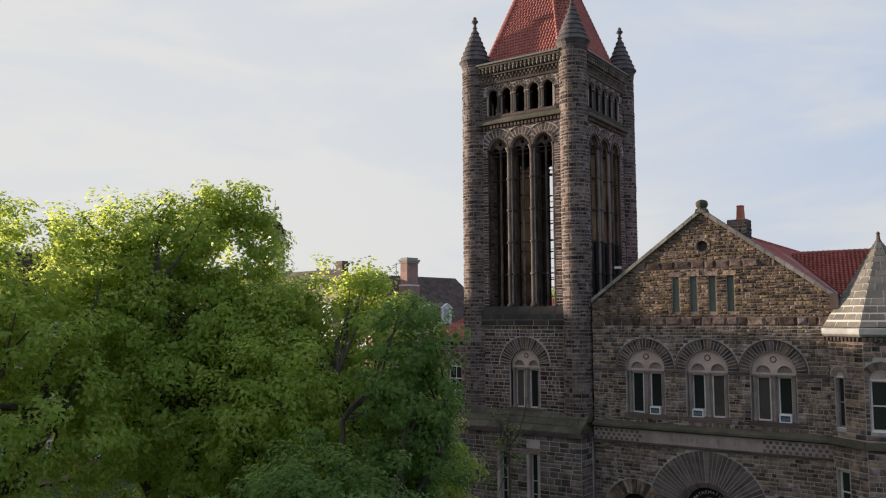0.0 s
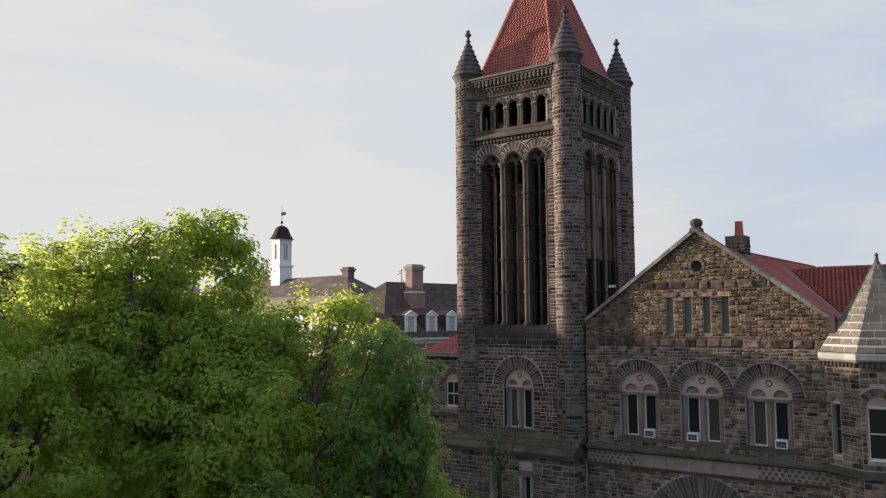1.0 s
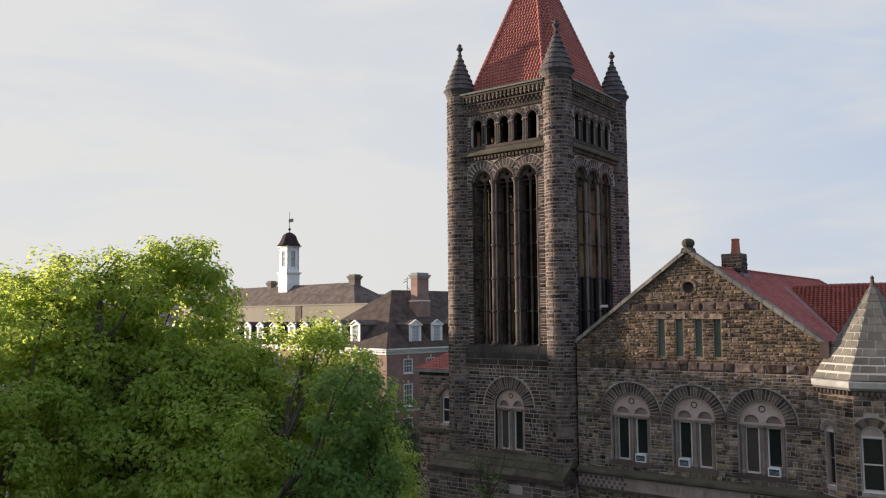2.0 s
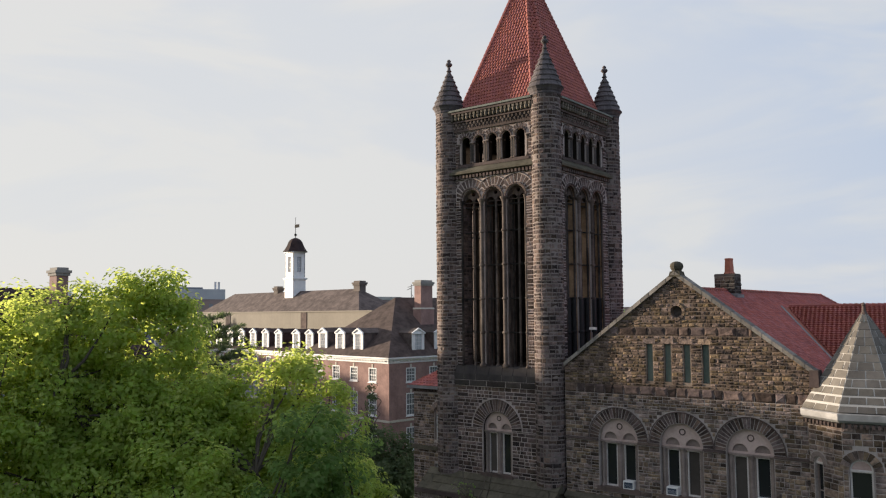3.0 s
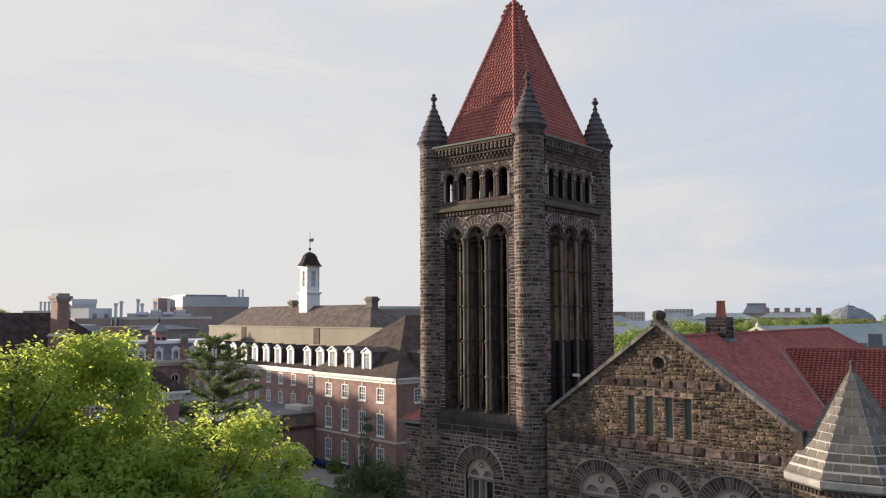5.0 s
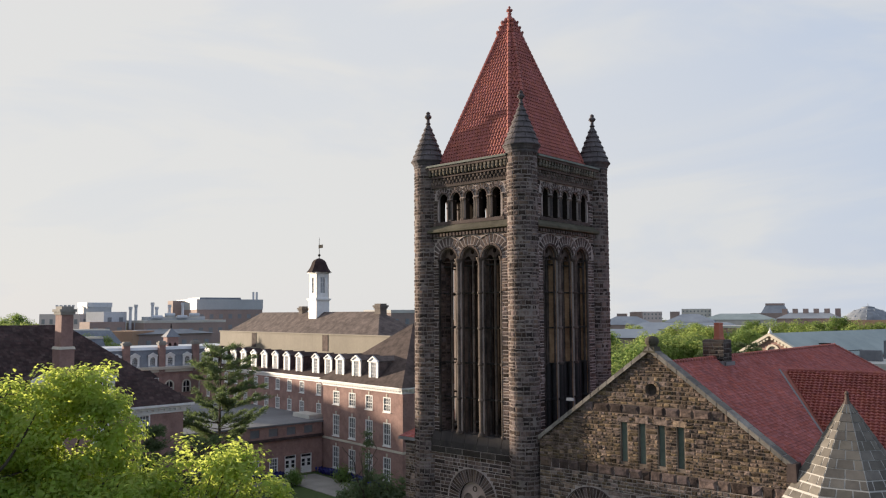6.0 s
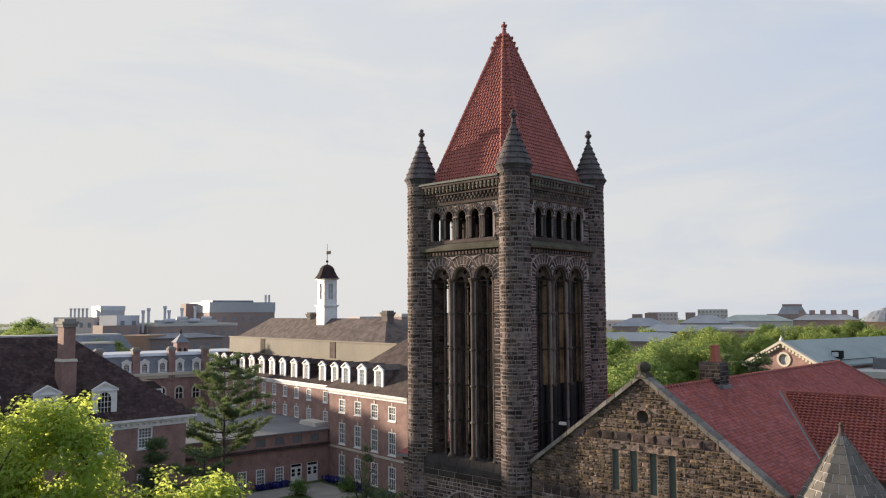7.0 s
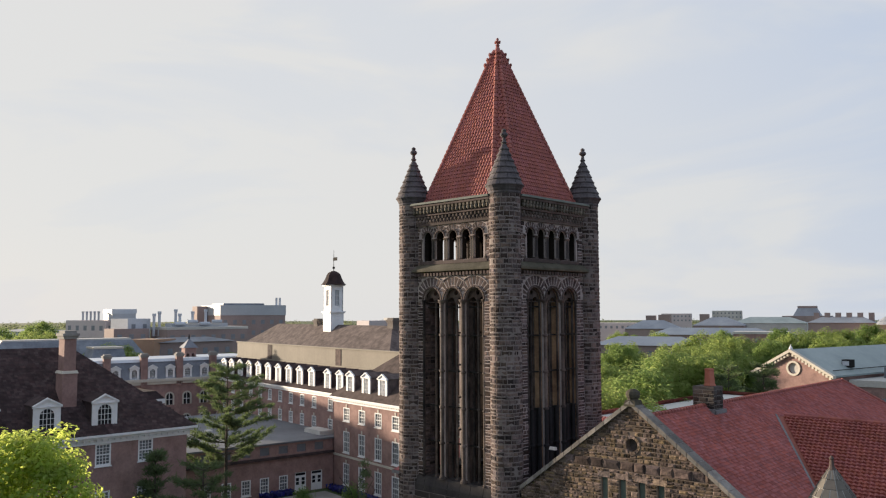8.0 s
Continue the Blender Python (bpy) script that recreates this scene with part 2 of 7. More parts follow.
SLATE = surface("grey_slate", (0.1, 0.113, 0.138), (0.215, 0.235, 0.27), grain=3, patch=0.3, rough=0.6, bump=0.3, vary=0.2)
COPPER = surface("green_grey_metal_roof", (0.20, 0.25, 0.25), (0.32, 0.37, 0.37), grain=2, patch=0.15, rough=0.55, bump=0.1)
# the sky's white-blue reflection is put into this base colour
METAL_ROOF = surface("sky_pale_sheet_metal", (0.50, 0.53, 0.58), (0.63, 0.66, 0.71), grain=2, patch=0.15, rough=0.4, bump=0.05)
CREAM = surface("cream_panel", (0.175, 0.155, 0.125), (0.25, 0.224, 0.182), grain=3, patch=0.15, rough=0.8, bump=0.1, streak=0.2)
TRIM_STONE = surface("limestone_band", (0.45, 0.41, 0.35), (0.60, 0.56, 0.49), grain=6, rough=0.85, bump=0.15)
FLAT_ROOF = surface("grey_membrane_roof", (0.105, 0.11, 0.125), (0.19, 0.198, 0.215), grain=2, patch=0.12, rough=0.75, bump=0.15)
CONCRETE = surface("pale_concrete", (0.40, 0.39, 0.37), (0.58, 0.57, 0.54), grain=3, patch=0.15, rough=0.85, bump=0.15, streak=0.1)
# FAR_GREY, FAR_GLASS and FAR_BRICK are paled: their colours carry the haze
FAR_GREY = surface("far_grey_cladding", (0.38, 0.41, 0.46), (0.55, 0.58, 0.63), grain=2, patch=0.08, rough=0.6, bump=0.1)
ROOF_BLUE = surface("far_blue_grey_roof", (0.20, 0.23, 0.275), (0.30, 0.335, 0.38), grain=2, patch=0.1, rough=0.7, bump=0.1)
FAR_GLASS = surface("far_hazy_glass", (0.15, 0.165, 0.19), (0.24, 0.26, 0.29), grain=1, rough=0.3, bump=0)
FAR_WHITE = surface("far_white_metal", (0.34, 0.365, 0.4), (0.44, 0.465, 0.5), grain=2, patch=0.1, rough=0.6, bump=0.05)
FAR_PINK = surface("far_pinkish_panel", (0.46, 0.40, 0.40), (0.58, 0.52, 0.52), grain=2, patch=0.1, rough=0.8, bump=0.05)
FAR_BRICK = surface("far_hazy_brick", (0.235, 0.182, 0.172), (0.33, 0.262, 0.248), grain=2, patch=0.08, rough=0.9, bump=0.1)
BARK = surface("grey_bark", (0.045, 0.037, 0.03), (0.11, 0.092, 0.075), grain=9, patch=1.0, rough=0.95, bump=0.6, bump_dist=0.04)
GRASS = surface("lawn_grass", (0.035, 0.06, 0.018), (0.075, 0.11, 0.035), grain=4, patch=0.05, rough=0.95, bump=0.4)
PAVING = surface("grey_paving", (0.19, 0.18, 0.17), (0.32, 0.31, 0.29), grain=5, patch=0.3, rough=0.9, bump=0.2)
FLOWERS = surface("blue_flowers", (0.02, 0.022, 0.10), (0.05, 0.05, 0.22), grain=6, rough=0.9, bump=0, vary=0.4)
LEAF = leafy("maple_leaves", (0.168, 0.245, 0.070), (0.29, 0.375, 0.108), (0.66, 0.75, 0.17))
LEAF_BLUE = leafy("grey_green_leaves", (0.085, 0.152, 0.05), (0.152, 0.232, 0.08), (0.30, 0.43, 0.125))
# greyed leaf colour holds the haze over distant woods
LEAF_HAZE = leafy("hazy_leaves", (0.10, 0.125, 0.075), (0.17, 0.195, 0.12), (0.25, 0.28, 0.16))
LEAF_FAR = leafy("distant_leaves", (0.165, 0.235, 0.066), (0.28, 0.365, 0.115), (0.36, 0.43, 0.14))
LEAF_PARK = leafy("park_leaves", (0.125, 0.2, 0.06), (0.23, 0.32, 0.1), (0.28, 0.37, 0.12))
NEEDLE = leafy("pine_needles", (0.1, 0.145, 0.08), (0.2, 0.255, 0.14), (0.11, 0.15, 0.06))
GLASS = pane_glass("window_glass")
GLASS_GREEN = surface("verdigris_pane", (0.06, 0.088, 0.08), (0.135, 0.17, 0.152), grain=5, rough=0.5, bump=0.1)
SOOTY_BRICK = surface("sooty_brick", (0.09, 0.078, 0.072), (0.17, 0.145, 0.132), grain=9, patch=0.4, rough=0.9, bump=0.2)
CURTAIN = surface("pale_curtain_behind_glass", (0.075, 0.08, 0.088), (0.17, 0.176, 0.186), grain=4, patch=0.8, rough=0.35, bump=0)
BLIND = surface("drawn_blind", (0.045, 0.038, 0.034), (0.085, 0.073, 0.066), grain=4, rough=0.7, bump=0)


# ---- building blocks ----
class Geo:
    """Vertices and faces of one mesh."""

    def __init__(self):
        self.v, self.f = [], []

    def add(self, verts, faces):
        n = len(self.v)
        self.v.extend(tuple(p) for p in verts)
        self.f.extend(tuple(i + n for i in q) for q in faces)
        return self

    def box(self, x0, x1, y0, y1, z0, z1, top=0.0):
        """A box, its top face drawn in by top on all sides."""
        t = top
        return self.add([(x0, y0, z0), (x1, y0, z0), (x1, y1, z0), (x0, y1, z0), (x0 + t, y0 + t, z1), (x1 - t, y0 + t, z1), (x1 - t, y1 - t, z1), (x0 + t, y1 - t, z1)],
                        [(3, 2, 1, 0), (4, 5, 6, 7), (0, 1, 5, 4), (1, 2, 6, 5), (2, 3, 7, 6), (3, 0, 4, 7)])

    def slab(self, corners, thick, up=(0, 0, 1)):
        """A plate below the given corners (seen counter-clockwise from up)."""
        d = Vector(up) * -thick
        n = len(corners)
        low = [tuple(Vector(c) + d) for c in corners]
        return self.add([*corners, *low], [tuple(range(n)), tuple(range(2 * n - 1, n - 1, -1)), *[(i, i + n, (i + 1) % n + n, (i + 1) % n) for i in range(n)]])

    def lathe(self, profile, n=24, x=0.0, y=0.0, z=0.0, turn=0.0):
        k = len(profile)
        verts = [(x + r * math.cos(2 * math.pi * i / n + turn), y + r * math.sin(2 * math.pi * i / n + turn), z + h) for i in range(n) for r, h in profile]
        faces = [(i * k + j, (i + 1) % n * k + j, (i + 1) % n * k + j + 1, i * k + j + 1) for i in range(n) for j in range(k - 1)]
        faces += [tuple(i * k for i in range(n))[::-1], tuple(i * k + k - 1 for i in range(n))]
        return self.add(verts, faces)

    def tube(self, a, b, ra, rb, n=6):
        a, b = Vector(a), Vector(b)
        q = (b - a).to_track_quat("Z", "Y").to_matrix()
        verts = []
        for c, r in ((a, ra), (b, rb)):
            verts += [c + q @ Vector((r * math.cos(2 * math.pi * i / n), r * math.sin(2 * math.pi * i / n), 0)) for i in range(n)]
        return self.add(verts, [(i, (i + 1) % n, (i + 1) % n + n, i + n) for i in range(n)] + [tuple(range(n))[::-1], tuple(range(n, 2 * n))])

    def hoop(self, cx, y, cz, big, r, a0=0.0, a1=math.pi, n=24, k=6):
        """A round moulding bent along an arc in the wall's plane."""
        verts = []
        for i in range(n + 1):
            a = a0 + (a1 - a0) * i / n
            for j in range(k):
                b = 2 * math.pi * j / k
                q = big + r * math.cos(b)
                verts.append((cx + q * math.cos(a), y + r * math.sin(b), cz + q * math.sin(a)))
        return self.add(verts, [(i * k + j, i * k + (j + 1) % k, (i + 1) * k + (j + 1) % k, (i + 1) * k + j) for i in range(n) for j in range(k)] + [tuple(range(k)), tuple(range(n * k, n * k + k))[::-1]])

    def panel(self, outer, holes, place, d0, d1):
        """A plate with openings: loops of (u, w); place(u, d, w) gives the point; from depth d0 (front) to d1 (back)."""
        loops = [outer, *holes]
        flat = [p for l in loops for p in l]
        tris = tess([[Vector((u, w, 0)) for u, w in l] for l in loops])
        n = len(flat)
        faces = [(a, b, c) for a, b, c in tris] + [(c + n, b + n, a + n) for a, b, c in tris]
        k = 0
        for l in loops:
            m = len(l)
            faces += [(k + i, k + (i + 1) % m, k + (i + 1) % m + n, k + i + n) for i in range(m)]
            k += m
        return self.add([place(u, d0, w) for u, w in flat] + [place(u, d1, w) for u, w in flat], faces)

    def moved(self, m):
        g = Geo()
        g.v, g.f = [tuple(m @ Vector(p)) for p in self.v], list(self.f)
        return g

    def join(self, other):
        return self.add(other.v, other.f)

    def mesh(self, name, material, smooth=False):
        me = bpy.data.meshes.new(name)
        me.from_pydata(self.v, [], self.f)
        me.validate()
        b = bmesh.new()
        b.from_mesh(me)
        if len(self.f) < 60000:
            bmesh.ops.recalc_face_normals(b, faces=b.faces)
        b.to_mesh(me)
        b.free()
        me.materials.append(material)
        if smooth:
            me.polygons.foreach_set("use_smooth", [True] * len(me.polygons))
        return me


def tess(loops):
    from mathutils.geometry import tessellate_polygon
    return tessellate_polygon(loops)


def thing(name, m, label, category, group="", kind=""):
    ob = new(name)
    ob.matrix_world = m
    ob.empty_display_size = 0.2
    return tagged(ob, label, category, group, kind)


def part(name, geo, material, parent, label="", smooth=False, kind=""):
    ob = new(name, geo.mesh(name, material, smooth) if isinstance(geo, Geo) else geo)
    ob.parent = parent
    return tagged(ob, label, kind=kind) if label or kind else ob


def put(name, me, parent, m, label=""):
    """One more object on a mesh that exists, at m in its parent's space."""
    ob = new(name, me)
    ob.parent = parent
    ob.matrix_local = m
    return tagged(ob, label) if label else ob


def arch(cx, z0, zs, r, n=14):
    """The loop of an opening with a round head: sill z0, spring zs, half width r."""
    return [(cx - r, z0), (cx + r, z0)] + [(cx + r * math.cos(math.pi * i / n), zs + r * math.sin(math.pi * i / n)) for i in range(n + 1)]


def rect(u0, u1, w0, w1):
    return [(u0, w0), (u1, w0), (u1, w1), (u0, w1)]


def circle(cx, cz, r, n=16):
    return [(cx + r * math.cos(2 * math.pi * i / n), cz + r * math.sin(2 * math.pi * i / n)) for i in range(n)]


# rock-faced stones: a few shapes of unit size (along x, outwards -y, up z)
def stone_shape(rng):
    j = lambda a: rng.uniform(-a, a)
    quad = ((-1, -1), (1, -1), (1, 1), (-1, 1))
    back = [(0.5 * a, 0, 0.5 * b) for a, b in quad]
    rim = [(a * (0.485 + j(0.015)), -0.25 + j(0.1), b * (0.465 + j(0.03))) for a, b in quad]
    face = [(a * (0.36 + j(0.08)), -0.85 + j(0.4), b * (0.28 + j(0.08))) for a, b in quad]
    return back + rim + face, [(0, 1, 5, 4), (1, 2, 6, 5), (2, 3, 7, 6), (3, 0, 4, 7), (4, 5, 9, 8), (5, 6, 10, 9), (6, 7, 11, 10), (7, 4, 8, 11), (8, 9, 10), (8, 10, 11)]


srng = random.Random(5)
STONES = [stone_shape(srng) for _ in range(10)]
STONE_MESHES = {}


def stone_mesh(i, material):
    key = (i, material.name)
    if key not in STONE_MESHES:
        STONE_MESHES[key] = Geo().add(*STONES[i]).mesh("stone", material)
    return STONE_MESHES[key]


def courses(rng, u0, u1, w0, w1, blocks=(), low=0.14, high=0.29, short=0.24, long=0.62):
    """Broken-course masonry: rectangles (ua, ub, wa, wb) over the stretch, clear of blocks, given as (cx, z0, zs, half width, radius)."""
    out = []
    w = w0
    while w < w1 - 0.06:
        h = rng.uniform(high * 0.9, high * 1.75)
        for cx, z0, zs, hw, r in blocks:
            if r and w + h > zs and w < zs + r:
                h = min(h, 0.2)
        top = w1 if w + h > w1 - low * 0.7 else w + h
        for cx, z0, zs, hw, r in blocks:
            for stop in (z0, zs, zs + r):
                if w + 0.07 < stop < top:
                    top = stop
        gaps = []
        for cx, z0, zs, hw, r in blocks:
            if top <= z0 or w >= zs + r:
                continue
            half = hw if w < zs else 0
            if top > zs:
                near = max(w, zs) - zs
                half = max(half, math.sqrt(max(0.0, r * r - near * near)))
            gaps.append((cx - half, cx + half))
        u = u0
        band = top - w
        for a, b in sorted(gaps) + [(u1, u1)]:
            while u < min(a, u1) - 0.04:
                end = min(a, u1)
                l = rng.uniform(0.45, 1.5)
                stop = end if u + l > end - 0.3 else u + l
                most, least = max(1, int(band / low)), max(1, math.ceil(band / high))
                n = rng.randint(min(least, most), most)
                cuts = [w] + [w + band * (k + (rng.uniform(-0.18, 0.18) if n > 1 else 0)) / n for k in range(1, n)] + [top]
                for za, zb in zip(cuts, cuts[1:]):
                    m = max(1, round((stop - u) / rng.uniform(short, long)))
                    ends = [u] + [u + (stop - u) * (k + rng.uniform(-0.22, 0.22)) / m for k in range(1, m)] + [stop]
                    out += [(p, q, za, zb) for p, q in zip(ends, ends[1:])]
                u = stop
            u = max(u, b)
        w = top
    return out


def lay(parent, stones, frame_of, material, rng, singles=0, joint=0.03, depth=(0.015, 0.05), name="stone"):
    """Sets stones into a wall. frame_of(u, w) gives the pose of the wall there (x along, -y out, z up). The first singles are objects, the rest one mesh."""
    rest = Geo()
    for k, (ua, ub, wa, wb) in enumerate(stones):
        m = frame_of((ua + ub) / 2, (wa + wb) / 2) @ Matrix.Diagonal((max(0.03, ub - ua - joint), rng.uniform(*depth), max(0.03, wb - wa - joint), 1))
        if rng.random() < 0.5:
            m = m @ Matrix.Diagonal((-1, 1, 1, 1)) if k >= singles else m
        i = rng.randrange(len(STONES))
        if k < singles:
            put(name, stone_mesh(i, material), parent, m)
        else:
            verts, faces = STONES[i]
            rest.add([m @ Vector(p) for p in verts], faces)
    if rest.v:
        part(name, rest, material, parent, kind="stuff")


def ring(parent, cx, zs, r0, r1, count, frame_of, material, depth=0.12, span=(0.0, math.pi), joint=0.02, name="voussoir"):
    """An arch of wedge stones round (cx, zs), each an object of its own."""
    step = (span[1] - span[0]) / count
    j0, j1 = joint / r0 / 2, joint / r1 / 2
    g = Geo()
    pts = []
    for d in (0.0, -depth):
        ins = 0.0 if d == 0 else 0.008
        for r, a in ((r0 + ins, -step / 2 + j0), (r1 - ins, -step / 2 + j1), (r1 - ins, 0), (r1 - ins, step / 2 - j1), (r0 + ins, step / 2 - j0), (r0 + ins, 0)):
            pts.append((r * math.sin(a), d, r * math.cos(a)))
    g.add(pts, [(0, 1, 2, 3, 4, 5), (11, 10, 9, 8, 7, 6)] + [(i, (i + 1) % 6, (i + 1) % 6 + 6, i + 6) for i in range(6)])
    me = g.mesh(name, material)
    base = frame_of(cx, zs)
    for k in range(count):
        a = span[0] + step * (k + 0.5)
        put(name, me, parent, base @ Matrix.Rotation(math.pi / 2 - a, 4, "Y") @ Matrix.Diagonal((1, 0.8 + 0.4 * ((k * 7) % 5) / 5, 1, 1)))


def fan(parent, cx, zs, r0, r1, count, left, right, frame_of, material, depth=0.03, joint=0.05):
    """Wedge stones round an arch that meets its neighbours: they are cut off at left and right of the middle."""
    base = frame_of(cx, zs)
    for k in range(count):
        a0, a1 = math.pi * k / count, math.pi * (k + 1) / count
        mid = (a0 + a1) / 2
        reach = lambda a: min(r1, (right if math.cos(a) > 0 else left) / max(1e-6, abs(math.cos(a))))
        top = reach(mid)
        if top - r0 < 0.07:
            continue
        i, o = joint / r0 / 2, joint / top / 2
        loop = [(r0, a0 + i), (reach(a0 + o), a0 + o), (top, mid), (reach(a1 - o), a1 - o), (r0, a1 - i)]
        loop = [(max(r, r0) * math.cos(a), max(r, r0) * math.sin(a)) for r, a in loop]
        d = depth * (0.7 + 0.6 * ((k * 7) % 5) / 5)
        g = Geo().add([(x, 0.0, z) for x, z in loop] + [(x, -d, z) for x, z in loop], [(0, 1, 2, 3, 4), (9, 8, 7, 6, 5)] + [(j, (j + 1) % 5, (j + 1) % 5 + 5, j + 5) for j in range(5)])
        put("voussoir", g.mesh("voussoir", material), parent, base)


GZ = 2.1  # the ground


def tiled(g, bl, br, tr, tl, width=0.27, rise=0.30, curl=0.045, lift=0.05):
    """Rows of curved clay tiles over the quad bl, br, tr, tl (bottom left, bottom right, top right, top left)."""
    bl, br, tr, tl = (Vector(p) for p in (bl, br, tr, tl))
    nrm = (br - bl).cross(tl - bl).normalized()
    if nrm.z < 0:
        nrm = -nrm
    rows = max(1, round(((bl + br) / 2 - (tl + tr) / 2).length / rise))
    for i in range(rows):
        a0, a1 = bl.lerp(tl, i / rows), br.lerp(tr, i / rows)
        b0, b1 = bl.lerp(tl, min(1, (i + 1.12) / rows)), br.lerp(tr, min(1, (i + 1.12) / rows))
        along = (a1 - a0).length
        if along < 0.05:
            continue
        n = max(1, round(along / width))
        for j in range(n + i % 2):
            back = 0.5 * (i % 2)
            s0, s2 = max(0.0, (j - back) / n), min(1.0, (j + 0.96 - back) / n)
            s1 = (s0 + s2) / 2
            lo = [a0.lerp(a1, s) + nrm * (lift + c) for s, c in ((s0, 0), (s1, curl), (s2, 0))]
            hi = [b0.lerp(b1, s) + nrm * (0.012 + c) for s, c in ((s0, 0), (s1, curl), (s2, 0))]
            foot = [p - nrm * (lift + 0.0) for p in (lo[0], lo[2])]
            g.add([*lo, *hi, *foot], [(0, 1, 4, 3), (1, 2, 5, 4), (6, 1, 0), (6, 7, 1), (7, 2, 1)])


def ridge_tiles(g, a, b, r=0.13, length=0.38):
    """Half-round capping tiles from a to b, each with a raised lip."""
    a, b = Vector(a), Vector(b)
    n = max(1, round((b - a).length / length))
    for i in range(n):
        g.tube(a.lerp(b, i / n), a.lerp(b, (i + 1.05) / n), r * 1.22, r * 0.9, 7)


def colonnette(g, u, d, z0, z1, r, rings=()):
    g.lathe([(r * 1.7, z0), (r * 1.7, z0 + r), (r * 1.25, z0 + r * 1.6), (r, z0 + r * 2.2), (r, z1 - r * 3.6), (r * 1.2, z1 - r * 3.4), (r, z1 - r * 3.1), (r * 1.3, z1 - r * 1.8), (r * 2.0, z1 - r * 0.5), (r * 2.0, z1)], 10, u, d)
    for z in rings:
        g.lathe([(r, z - r * 0.7), (r * 1.45, z - r * 0.4), (r * 1.45, z + r * 0.4), (r, z + r * 0.7)], 10, u, d)


def sash_window(parent, m, w, h, cols=2, rows=2, frame_w=0.07, deep=0.10, glass=None, sill=True, frame_material=None, name="window", bars=True, rail=True):
    """A painted sash window in its opening: frame > pane, sill, glazing bars. m: middle of the sill, x along, -y out."""
    g = Geo()
    f = frame_w
    g.box(-w / 2, -w / 2 + f, -deep, 0, 0, h).box(w / 2 - f, w / 2, -deep, 0, 0, h).box(-w / 2 + f, w / 2 - f, -deep, 0, 0, f * 1.3).box(-w / 2 + f, w / 2 - f, -deep, 0, h - f, h)
    if rail:
        g.box(-w / 2 + f, w / 2 - f, -deep * 0.8, -deep * 0.1, h * 0.5 - f * 0.4, h * 0.5 + f * 0.4)
    key = (rail, round(w, 3), round(h, 3), cols, rows, f, deep, (frame_material or PAINT).name)
    if key not in WINDOWS:
        bar = Geo()
        for i in range(1, cols):
            x = -w / 2 + f + (w - 2 * f) * i / cols
            bar.box(x - 0.022, x + 0.022, -deep * 0.6, -deep * 0.2, f, h - f)
        for j in range(1, rows):
            z = f + (h - 2 * f) * j / rows
            bar.box(-w / 2 + f, w / 2 - f, -deep * 0.58, -deep * 0.22, z - 0.02, z + 0.02)
        WINDOWS[key] = (g.mesh("window_frame", frame_material or PAINT), bar.mesh("glazing_bar", PAINT) if bar.v and bars else None,
                        Geo().box(-w / 2 + f * 0.5, w / 2 - f * 0.5, -deep * 0.3, -deep * 0.15, f * 0.5, h - f * 0.5).mesh("pane", GLASS),
                        Geo().box(-w / 2 - 0.08, w / 2 + 0.08, -deep - 0.09, 0.0, -0.1, 0.0).mesh("sill", PAINT))
    frame_me, bar_me, pane_me, sill_me = WINDOWS[key]
    win = put(name, frame_me, parent, m)
    pane = put("pane", pane_me, win, Matrix())
    if glass:
        other = (*key, glass.name)
        if other not in WINDOWS:
            WINDOWS[other] = pane_me.copy()
            WINDOWS[other].materials.clear()
            WINDOWS[other].materials.append(glass)
        pane.data = WINDOWS[other]
    if bar_me:
        put("glazing_bar", bar_me, win, Matrix())
    if sill:
        put("sill", sill_me, win, Matrix())
    return win


WINDOWS = {}


